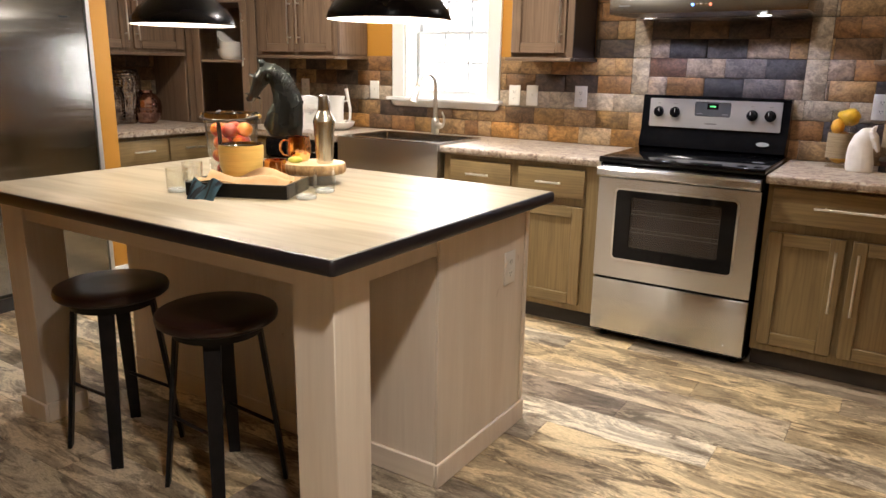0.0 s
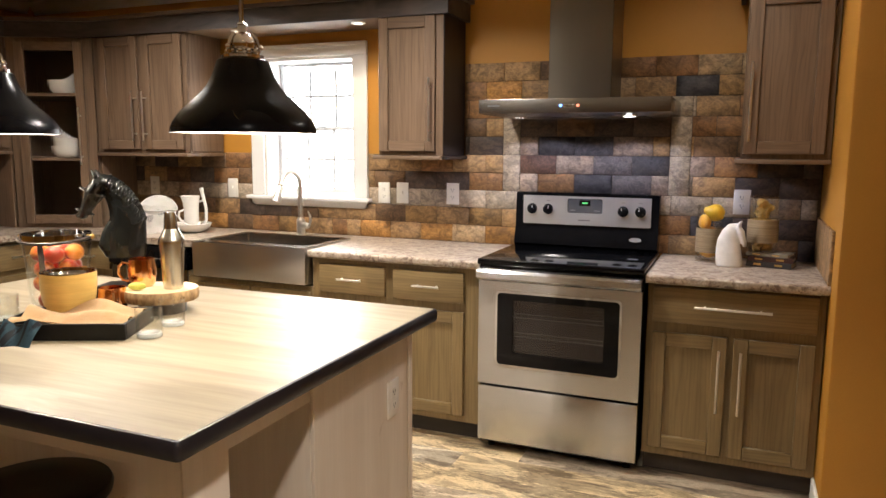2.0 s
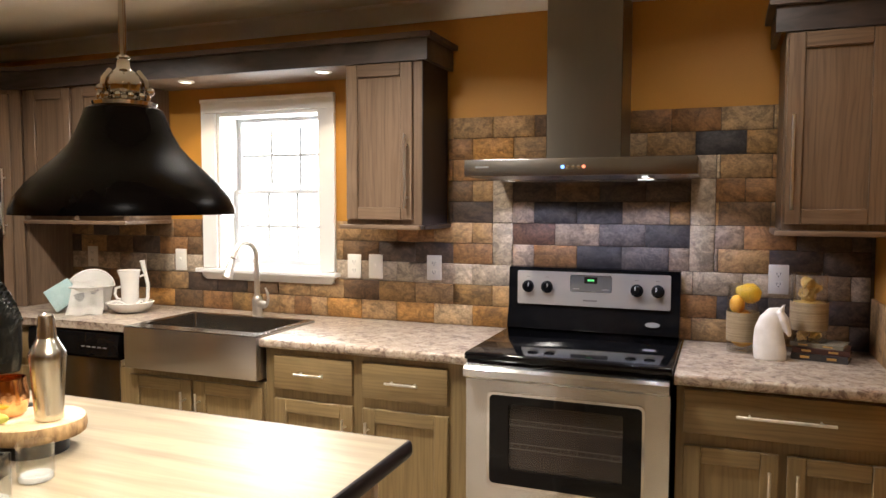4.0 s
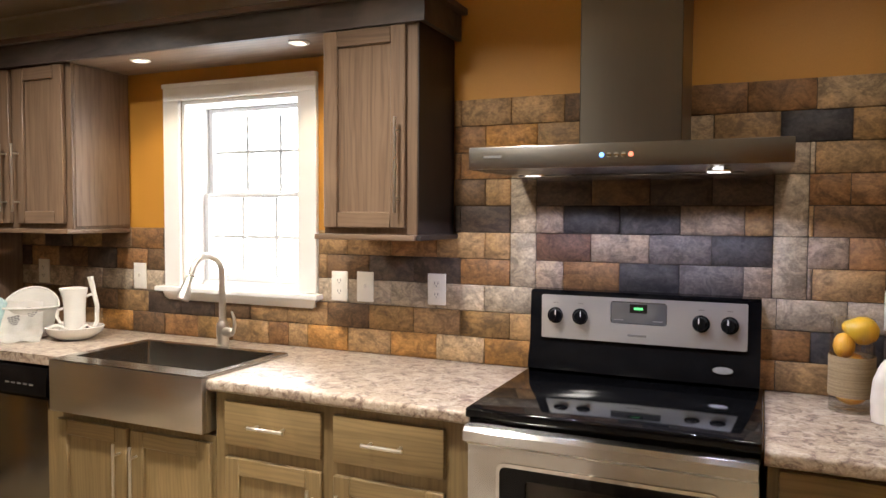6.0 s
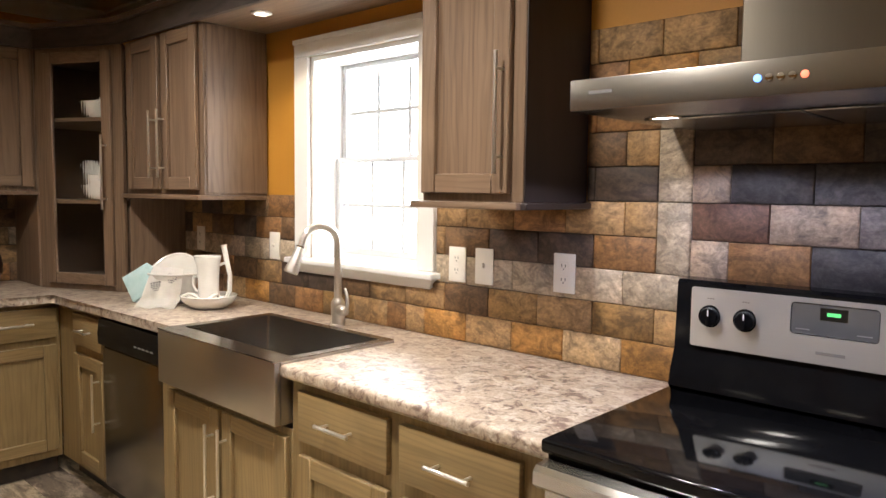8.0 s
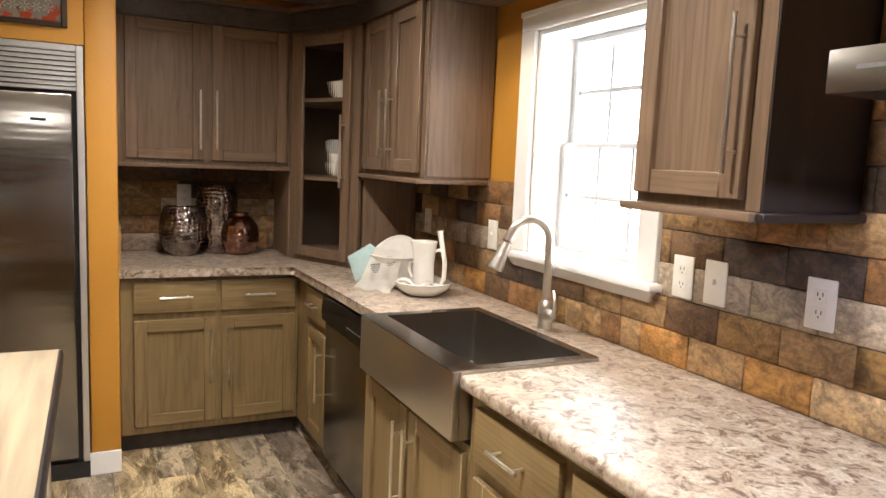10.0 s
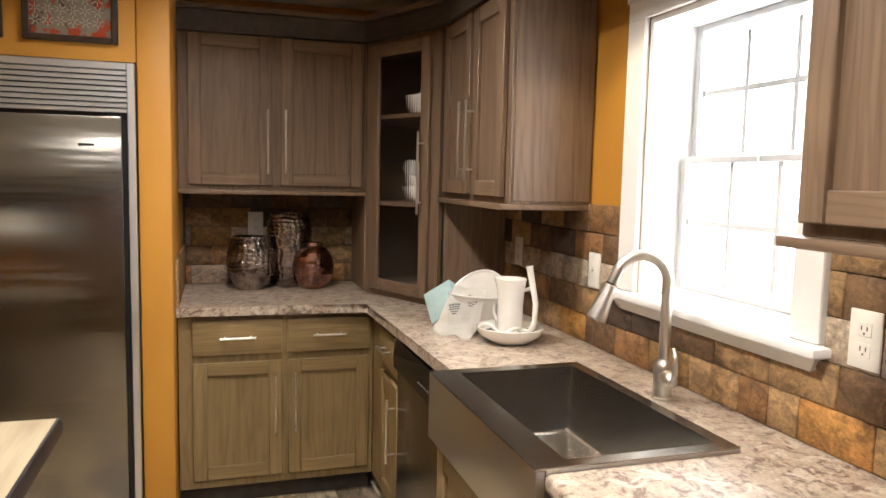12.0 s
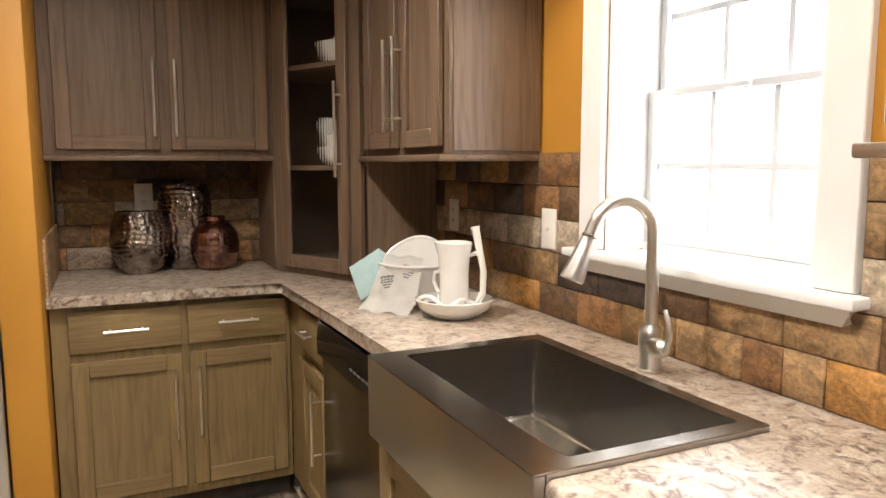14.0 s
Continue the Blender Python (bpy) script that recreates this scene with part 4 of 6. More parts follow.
part("joint_ring", tube(bmesh.new(), [end - dn * 0.002, end + dn * 0.001, end + dn * 0.004], [0.0162, 0.0168, 0.0160], 20), M_CHROME, t)
sp = [end + dn * 0.0045, end + dn * 0.012, end + dn * 0.045, end + dn * 0.085, end + dn * 0.100, end + dn * 0.104]
part("spray_head", tube(bmesh.new(), sp, [0.0158, 0.0165, 0.0200, 0.0258, 0.0268, 0.0235], 24), M_NICKEL, t)
side = Vector((0.95, -0.25, 0)).normalized()
hub = Vector((fx, fy, TOP + 0.062))
lv = part("lever_hub", tube(bmesh.new(), [hub + side * 0.020, hub + side * 0.050, hub + side * 0.062, hub + side * 0.068], [0.0205, 0.0200, 0.0165, 0.010], 20), M_NICKEL, t)
pts = [hub + side * 0.056 + Vector((0, 0, -0.004)), hub + side * 0.076 + Vector((0, 0, 0.006)), hub + side * 0.086 + Vector((0, 0, 0.034)), hub + side * 0.080 + Vector((0, 0, 0.064)), hub + side * 0.064 + Vector((0, 0, 0.088))]
part("lever", tube(bmesh.new(), pts, [0.0075, 0.0075, 0.0070, 0.0060, 0.0045], 12), M_NICKEL, lv)

# ---- range and hood ----
r = thing("range", (0.378, -0.34, 0), "stainless electric range with a black glass hob and raised control panel", "range")
part("body", B(0.004, 0.752, -0.635, -0.035, 0.035, 0.905, 0.004), M_BLACK, r)
for x in (0.05, 0.70):
    for y in (-0.58, -0.09):
        part("foot", lathe(bmesh.new(), [(0.018, 0), (0.018, 0.012), (0.010, 0.016), (0.010, 0.036)], (x, y, 0), 12), M_BLACK_PLASTIC, r)
part("storage_drawer", B(0.006, 0.750, -0.668, -0.6355, 0.055, 0.326, 0.006, 2), M_STEEL, r, "brushed steel drawer front")
def rounded_rect(x0, x1, z0, z1, rad, n=5):
    pts = []
    for cx, cz, a in ((x1 - rad, z1 - rad, 0), (x0 + rad, z1 - rad, 90), (x0 + rad, z0 + rad, 180), (x1 - rad, z0 + rad, 270)):
        pts += [(cx + rad * math.cos(radians(a + 90 * i / n)), cz + rad * math.sin(radians(a + 90 * i / n))) for i in range(n + 1)]
    return pts


def ring_plate(bm, outer, inner, y0, y1):
    """A frame between two outlines in x and z, from y0 (front) to y1."""
    loops = [[bm.verts.new((x, y, z)) for x, z in o] for o, y in ((outer, y1), (outer, y0), (inner, y0), (inner, y1))]
    for a, b in zip(loops, loops[1:] + loops[:1]):
        bridge(bm, a, b)
    return bm


bm = ring_plate(bmesh.new(), rounded_rect(0.006, 0.750, 0.338, 0.832, 0.004), rounded_rect(0.092, 0.666, 0.432, 0.788, 0.022), -0.670, -0.6355)
od = part("oven_door", bm, M_STEEL, r, "brushed steel oven door")

part("chrome_bead", ring_plate(bmesh.new(), rounded_rect(0.090, 0.668, 0.430, 0.790, 0.024), rounded_rect(0.100, 0.658, 0.440, 0.780, 0.018), -0.6745, -0.668), M_CHROME, od, "bright chrome bead round the window")
part("window_frame", ring_plate(bmesh.new(), rounded_rect(0.1005, 0.6575, 0.4405, 0.7795, 0.018), rounded_rect(0.172, 0.592, 0.497, 0.748, 0.012), -0.6715, -0.640), M_BLACK_GLASS, od, "black glass border")
part("oven_window", B(0.170, 0.594, -0.664, -0.660, 0.495, 0.750), M_OVEN_GLASS, od, "tinted oven window")
bm = bmesh.new()
for q in ((0.10, 0.66, -0.6365, -0.6350, 0.44, 0.78),):
    box(bm, *q)
part("oven_interior", bm, M_INSIDE, r)
bm = bmesh.new()
for z in (0.575, 0.665):
    rod(bm, (0.165, -0.652, z), (0.598, -0.652, z), 0.0022, 6)
    rod(bm, (0.165, -0.640, z + 0.016), (0.598, -0.640, z + 0.016), 0.0022, 6)
    for i in range(14):
        rod(bm, (0.18 + i * 0.031, -0.654, z), (0.18 + i * 0.031, -0.638, z + 0.018), 0.0014, 5)
part("oven_rack", bm, M_NICKEL, r, "wire oven racks behind the window")
bm = bmesh.new()
sec = [(-0.671, 0.846), (-0.705, 0.842), (-0.716, 0.852), (-0.716, 0.878), (-0.706, 0.889), (-0.671, 0.893)]
rr = [[bm.verts.new((x, y, z)) for y, z in sec] for x in (0.008, 0.748)]
bridge(bm, *rr)
for q in rr:
    bm.faces.new(q)
part("door_handle", bm, M_STEEL, od, "full-width steel handle")
part("vent_strip", B(0.006, 0.750, -0.664, -0.6355, 0.834, 0.903, 0.003), M_BLACK, r)
bm = B(0.000, 0.756, -0.682, -0.085, 0.9055, 0.934, 0.007, 3)
hob = part("hob", bm, M_BLACK_GLASS, r, "black ceramic glass hob")
bm = bmesh.new()
sec = [(-0.036, 0.930), (-0.130, 0.930), (-0.148, 0.946), (-0.140, 0.985), (-0.108, 1.035), (-0.112, 1.205), (-0.104, 1.213), (-0.036, 1.213)]
rr = [[bm.verts.new((x, y, z)) for y, z in sec] for x in (0.012, 0.746)]
bridge(bm, *rr)
for q in rr:
    bm.faces.new(q)
es = [e for e in bm.edges if abs(e.verts[0].co.x - e.verts[1].co.x) < 1e-6]
bmesh.ops.bevel(bm, geom=es, offset=0.006, segments=2, profile=0.5, affect="EDGES")
bg = part("control_panel", bm, M_BLACK, r, "black upright control panel")
part("steel_fascia", ring_plate(bmesh.new(), rounded_rect(0.054, 0.708, 1.050, 1.197, 0.006), rounded_rect(0.288, 0.468, 1.112, 1.186, 0.010), -0.1175, -0.110), M_FASCIA, bg, "brushed steel fascia")
dp = part("display", B(0.289, 0.467, -0.1150, -0.1100, 1.113, 1.185, 0.002), M_DISPLAY, bg, "dark grey glass touch panel")
part("clock_window", B(0.350, 0.406, -0.1158, -0.1151, 1.150, 1.178), M_BLACK_GLASS, dp, "black clock window")
part("clock_digits", B(0.364, 0.392, -0.1164, -0.1159, 1.160, 1.168), M_GREEN_LED, dp, "dim green digits")
for xl in (0.300, 0.425):
    part("display_legend", B(xl, xl + 0.030, -0.1158, -0.1152, 1.124, 1.1265), M_LOGO, bg)
for x in (0.103, 0.188, 0.572, 0.657):
    kb = lathe(bmesh.new(), [(0.0275, 0), (0.0275, 0.003), (0.0235, 0.006), (0.0215, 0.024), (0.019, 0.027), (0, 0.027)], (0, 0, 0), 28)
    box(kb, -0.0045, 0.0045, -0.021, 0.021, 0.020, 0.033, 0.0015)
    bmesh.ops.transform(kb, matrix=pose(x, -0.1177, 1.128, 90, 0, 12 if x < 0.4 else -8), verts=kb.verts)
    kn = part("knob", kb, M_BLACK, bg, "black control knob")
    mk = box(bmesh.new(), -0.0012, 0.0012, 0.004, 0.020, 0.0332, 0.0336)
    bmesh.ops.transform(mk, matrix=pose(x, -0.1177, 1.128, 90, 0, 12 if x < 0.4 else -8), verts=mk.verts)
    part("pointer_mark", mk, M_WHITE, kn)
    lg = bmesh.new()
    for i in range(3):
        box(lg, x - 0.008 + i * 0.006, x - 0.004 + i * 0.006, -0.1181, -0.1176, 1.170, 1.173)
    part("knob_legend", lg, M_LOGO, bg)
bm = lathe(bmesh.new(), [(0.0, 0.0), (1.0, 0.0), (1.0, 0.0012), (0.0, 0.0012)], n=36, caps=False)
bmesh.ops.transform(bm, matrix=pose(0.640, -0.1435, 0.990, 70) @ Matrix.Diagonal((0.030, 0.011, 1, 1)), verts=bm.verts)
part("badge", bm, M_LOGO, bg, "small oval badge")
part("badge_strip", B(0.345, 0.405, -0.1181, -0.1176, 1.072, 1.079), M_LOGO, bg)

h = thing("range_hood", (0.375, -0.26, 1.597), "stainless chimney hood with lit lamps over the range", "range hood")
bm = bmesh.new()
HX0, HX1 = -0.062, 0.814
vt = [bm.verts.new((x, y, z)) for x, y, z in ((HX0, -0.512, 1.667), (HX1, -0.512, 1.667), (HX1, -0.014, 1.667), (HX0, -0.014, 1.667))]
vf = [bm.verts.new((x, y, z)) for x, y, z in ((HX0, -0.512, 1.602), (HX1, -0.512, 1.602), (HX1, -0.014, 1.602), (HX0, -0.014, 1.602))]
vn = [bm.verts.new((x, y, z)) for x, y, z in ((HX0 + 0.006, -0.506, 1.600), (HX1 - 0.006, -0.506, 1.600), (HX1 - 0.006, -0.020, 1.600), (HX0 + 0.006, -0.020, 1.600))]
vu = [bm.verts.new((x, y, z)) for x, y, z in ((HX0 + 0.10, -0.46, 1.588), (HX1 - 0.10, -0.46, 1.588), (HX1 - 0.10, -0.05, 1.588), (HX0 + 0.10, -0.05, 1.588))]
bm.faces.new(vt)
bridge(bm, vt, vf)
bridge(bm, vf, vn)
bridge(bm, vn, vu)
bm.faces.new(vu)
es = [e for e in bm.edges if all(v in vt for v in e.verts) or (any(v in vt for v in e.verts) and any(v in vf for v in e.verts))]
bmesh.ops.bevel(bm, geom=es, offset=0.0025, segments=2, profile=0.5, affect="EDGES")
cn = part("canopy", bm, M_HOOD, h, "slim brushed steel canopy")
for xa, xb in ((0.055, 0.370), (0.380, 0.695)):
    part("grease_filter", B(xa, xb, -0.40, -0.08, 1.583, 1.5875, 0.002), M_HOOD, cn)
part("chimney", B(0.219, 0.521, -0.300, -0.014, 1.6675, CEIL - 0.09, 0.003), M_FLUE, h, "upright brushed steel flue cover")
for x, y in ((0.108, -0.40), (0.632, -0.44)):
    lr = part("lamp_ring", lathe(bmesh.new(), [(0.030, 1.5895), (0.038, 1.5895), (0.037, 1.5845), (0.030, 1.5845)], (x, y, 0), 24, caps=False), M_CHROME, cn)
    part("lamp_lens", lathe(bmesh.new(), [(0.0295, 1.5850), (0.0295, 1.5890)], (x, y, 0), 24), M_LED, lr, "lit white lamp lens")
for i in range(5):
    bt = lathe(bmesh.new(), [(0.0068, 0), (0.0068, 0.0022), (0.0055, 0.003), (0, 0.003)], n=16)
    bmesh.ops.transform(bt, matrix=pose(0.333 + i * 0.0198, -0.5120, 1.634, 90), verts=bt.verts)
    part("button", bt, M_BLUE_LED if i == 0 else M_RED_LED if i == 4 else M_CHROME, cn, "lit blue button" if i == 0 else "lit red button" if i == 4 else "")
part("badge", B(-0.015, 0.040, -0.5126, -0.5121, 1.634, 1.641), M_LOGO, cn)

# ---- refrigerator ----
FY0, FY1 = -2.455, -1.548
f = thing("refrigerator", ((FW + WX) / 2, (FY0 + FY1) / 2, 0), "built-in stainless refrigerator with a louvred grille on top", "refrigerator")
part("body", B(WX + 0.03, FW + 0.006, FY0, FY1, 0.0, 1.886), M_BLACK_PLASTIC, f)
bm = bmesh.new()
box(bm, FW + 0.0065, FW + 0.034, FY1 - 0.028, FY1, 0.08, 1.888, 0.003)
box(bm, FW + 0.0065, FW + 0.034, FY0, FY0 + 0.028, 0.08, 1.888, 0.003)
box(bm, FW + 0.0065, FW + 0.034, FY0 + 0.028, FY1 - 0.028, 1.862, 1.888, 0.003)
part("surround", bm, M_FASCIA, f, "brushed steel surround")
for i in range(8):
    z = 1.700 + i * 0.0203
    sl = bmesh.new()
    sec = [(FW + 0.010, z + 0.004), (FW + 0.030, z), (FW + 0.033, z + 0.003), (FW + 0.033, z + 0.0135), (FW + 0.026, z + 0.0165), (FW + 0.010, z + 0.0165)]
    rr = [[sl.verts.new((x, y, zz)) for x, zz in sec] for y in (FY0 + 0.029, FY1 - 0.029)]
    bridge(sl, *rr)
    for q in rr:
        sl.faces.new(q)
    part("grille_slat", sl, M_FASCIA, f)
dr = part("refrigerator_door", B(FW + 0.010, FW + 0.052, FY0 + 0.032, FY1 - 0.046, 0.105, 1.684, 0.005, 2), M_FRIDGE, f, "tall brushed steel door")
hb = bmesh.new()
rod(hb, (FW + 0.10, FY0 + 0.08, 0.75), (FW + 0.10, FY0 + 0.08, 1.50), 0.012, 14)
for z in (0.80, 1.45):
    rod(hb, (FW + 0.052, FY0 + 0.08, z), (FW + 0.10, FY0 + 0.08, z), 0.009, 10)
part("handle", hb, M_STEEL_V, dr, "tubular steel handle")
part("hinge_cover", B(FW + 0.012, FW + 0.048, FY1 - 0.10, FY1 - 0.050, 1.686, 1.693), M_BLACK_PLASTIC, f)
part("badge", B(FW + 0.0522, FW + 0.0528, -1.745, -1.690, 1.572, 1.580), M_BLACK_PLASTIC, f)
part("toe_grille", B(FW + 0.0065, FW + 0.02, FY0, FY1, 0.0, 0.075), M_BLACK_PLASTIC, f)


# pictures over the refrigerator
def picture(y0, y1, z0, z1):
    p = thing("framed_picture", (FW, (y0 + y1) / 2, z0), "small dark-framed picture with an ivory lattice over red shapes", "picture", "pictures over the refrigerator")
    s2, xf = 0.022, FW + 0.024
    bm = bmesh.new()
    for q in ((y0, y0 + s2, z0, z1), (y1 - s2, y1, z0, z1), (y0 + s2, y1 - s2, z0, z0 + s2), (y0 + s2, y1 - s2, z1 - s2, z1)):
        box(bm, FW + 0.0005, xf, q[0], q[1], q[2], q[3], 0.003)
    part("frame", bm, M_FRAME, p)
    pr = part("print", B(FW + 0.0006, FW + 0.010, y0 + s2, y1 - s2, z0 + s2, z1 - s2), M_ART, p)
    bm = bmesh.new()
    step = 0.042
    ny, nz = int((y1 - y0 - 2 * s2) / step), int((z1 - z0 - 2 * s2) / step)
    for i in range(ny):
        for j in range(nz):
            cy, cz = y0 + s2 + step * (i + 0.5), z0 + s2 + 0.03 + step * (j + 0.5)
            if cz + 0.02 > z1 - s2:
                continue
            for a in range(6):
                u = radians(a * 60 + (i + j) * 30)
                box(bm, -0.0008, 0.0008, 0.005, 0.021, -0.0014, 0.0014, m=Matrix.Translation((FW + 0.0125, cy, cz)) @ Matrix.Rotation(u, 4, "X"))
    part("lattice", bm, M_ART_LINES, pr)
    return p


picture(-1.926, -1.604, 1.955, 2.275)
picture(-2.310, -1.990, 1.955, 2.275)

# ---- island ----
IXA, IXB, IYA, IYB, IZ = -1.558, 0.196, -2.826, -1.600, 0.905
i_ = thing("kitchen_island", ((IXA + IXB) / 2, (IYA + IYB) / 2, 0), "whitewashed pine kitchen island with square legs and a pale wood-grain top", "kitchen island")
bm = B(IXA + 0.012, IXB - 0.012, IYA + 0.012, IYB - 0.012, IZ - 0.040, IZ, 0.0)
part("worktop", bm, M_ISLAND_TOP, i_, "pale wood-grain laminate top")
bm = bmesh.new()


def edge_outline(grow):
    a, b, c, d = IXA + 0.0125 - grow, IXB - 0.0125 + grow, IYA + 0.0125 - grow, IYB - 0.0125 + grow
    rad = 0.004 + grow
    out = []
    for cx, cy, s0 in ((b - rad, d - rad, 0), (a + rad, d - rad, 90), (a + rad, c + rad, 180), (b - rad, c + rad, 270)):
        out += [(cx + rad * math.cos(radians(s0 + 90 * q / 4)), cy + rad * math.sin(radians(s0 + 90 * q / 4))) for q in range(5)]
    return out


loops = [[bm.verts.new((x, y, z)) for x, y in edge_outline(g)] for g, z in ((0.0, IZ - 0.041), (0.007, IZ - 0.040), (0.0120, IZ - 0.032), (0.0125, IZ - 0.020), (0.011, IZ - 0.007), (0.006, IZ - 0.0005), (0.0, IZ + 0.0006))]
for a, b in zip(loops, loops[1:]):
    bridge(bm, a, b)
bridge(bm, loops[-1], loops[0])
part("edge_moulding", bm, M_DARK_EDGE, i_, "dark rounded edge band")
LX, LY = 0.124, -2.745                                  # outer faces of the legs
for lx0, lx1 in ((LX - 0.145, LX), (-1.492, -1.347)):
    lg = part("leg", B(lx0, lx1, LY, LY + 0.145, 0.0, IZ - 0.0415, 0.003), M_ISLAND, i_, "square pine leg")
    part("leg_plinth", box(box(box(box(bmesh.new(), lx0 - 0.014, lx1 + 0.014, LY - 0.014, LY - 0.0005, 0, 0.075, 0.003), lx0 - 0.014, lx1 + 0.014, LY + 0.1455, LY + 0.159, 0, 0.075, 0.003), lx0 - 0.014, lx0 - 0.0005, LY - 0.0005, LY + 0.1455, 0, 0.075, 0.002), lx1 + 0.0005, lx1 + 0.014, LY - 0.0005, LY + 0.1455, 0, 0.075, 0.002), M_ISLAND, lg)
M_ISLAND_X = material("whitewashed_pine_rail", (0.75, 0.655, 0.535), 0.55, alt=(0.70, 0.595, 0.475), scale=(1.6, 13, 13), detail=5, distort=0.8, fine=(4, 120, 120), fine_amount=0.06, bump=0.0004)
part("apron_rail", B(-1.347, LX - 0.145, LY + 0.012, LY + 0.034, IZ - 0.118, IZ - 0.0415, 0.002), M_ISLAND_X, i_)
part("apron_rail", B(LX - 0.030, LX - 0.008, LY + 0.145, -2.266, IZ - 0.118, IZ - 0.0415, 0.002), M_ISLAND, i_)
part("apron_rail", B(-1.484, -1.462, LY + 0.145, -2.266, IZ - 0.118, IZ - 0.0415, 0.002), M_ISLAND, i_)
part("cabinet_body", B(-1.470, LX - 0.012, -2.250, -1.690, 0.0, IZ - 0.0415), M_ISLAND, i_)
part("end_panel", B(LX - 0.0115, LX, -2.266, -1.678, 0.0, IZ - 0.0415, 0.002), M_ISLAND, i_)
part("end_panel", B(-1.482, -1.4705, -2.266, -1.678, 0.0, IZ - 0.0415, 0.002), M_ISLAND, i_)
part("back_panel", B(-1.470, LX - 0.012, -2.266, -2.2505, 0.0, IZ - 0.0415, 0.001), M_ISLAND, i_)
part("corner_batten", B(LX + 0.0005, LX + 0.008, -1.700, -1.676, 0.09, IZ - 0.0415, 0.002), M_ISLAND, i_)
part("base_moulding", B(LX + 0.0005, LX + 0.014, -2.280, -1.672, 0.0, 0.085, 0.004), M_ISLAND, i_)
part("base_moulding", B(-1.470, LX, -2.280, -2.2665, 0.0, 0.085, 0.004), M_ISLAND_X, i_)
IB = face_frame((0, 0, 0), (-1, 0), (0, 1))             # the kitchen side of the island
for a, b, sd in ((-0.06, 0.44, 1), (0.47, 0.95, -1), (0.98, 1.44, 1)):
    shaker_door(i_, IB, a, b, 0.11, 0.66, -1.690 + 0.0006, M_ISLAND, M_ISLAND_X, ((b - 0.03 if sd > 0 else a + 0.03), 0.50), 0.26)
    drawer_front(i_, IB, a, b, 0.69, 0.84, -1.690 + 0.0006, M_ISLAND_X)


# ---- outlets ----
def outlet(m, u, z, w0, switch=False, label="", small=False):
    """A wall plate with two sockets or one toggle."""
    pw, ph = (0.038, 0.060)
    o = m @ Vector((u, w0, z - ph))
    p = thing("switch_plate" if switch else "outlet_plate", o, label or ("ivory wall plate with a toggle switch" if switch else "ivory wall plate with two sockets"), "switch" if switch else "outlet", "wall plates")
    part("plate", box(bmesh.new(), u - pw, u + pw, w0, w0 + 0.006, z - ph, z + ph, 0.0025, 2, m=m), M_OUTLET, p)
    if switch:
        part("toggle", box(bmesh.new(), u - 0.005, u + 0.005, w0 + 0.0062, w0 + 0.017, z - 0.004, z + 0.012, 0.002, m=m), M_OUTLET, p)
    else:
        for dz in (-0.021, 0.021):
            so = part("socket", box(bmesh.new(), u - 0.017, u + 0.017, w0 + 0.0062, w0 + 0.0082, z + dz - 0.014, z + dz + 0.014, 0.001, m=m), M_OUTLET, p)
            bm = bmesh.new()
            for du2 in (-0.0065, 0.0065):
                box(bm, u + du2 - 0.0012, u + du2 + 0.0012, w0 + 0.0083, w0 + 0.0087, z + dz - 0.002, z + dz + 0.007, m=m)
            box(bm, u - 0.002, u + 0.002, w0 + 0.0083, w0 + 0.0087, z + dz - 0.010, z + dz - 0.006, m=m)
            part("slots", bm, M_BLACK_PLASTIC, so)
    for dz in (-0.048, 0.048) if switch else (0,):
        part("screw", box(bmesh.new(), u - 0.002, u + 0.002, w0 + 0.0062, w0 + 0.0072, z + dz - 0.002, z + dz + 0.002, m=m), M_NICKEL, p)
    return p


TW = 0.0125                                             # face of the tiles
outlet(NORTH, -0.823, 1.178, TW)
outlet(NORTH, -0.704, 1.180, TW, True)
outlet(NORTH, -0.390, 1.184, TW)
outlet(NORTH, 1.119, 1.188, TW)
outlet(NORTH, -1.914, 1.178, TW, True)
outlet(NORTH, -2.565, 1.178, TW)
outlet(WEST, -1.060, 1.225, WX + TW)
outlet(face_frame((0, 0, 0), (0, 1), (1, 0)), -1.812, 0.650, LX, False, "ivory outlet plate on the island's pine end panel")


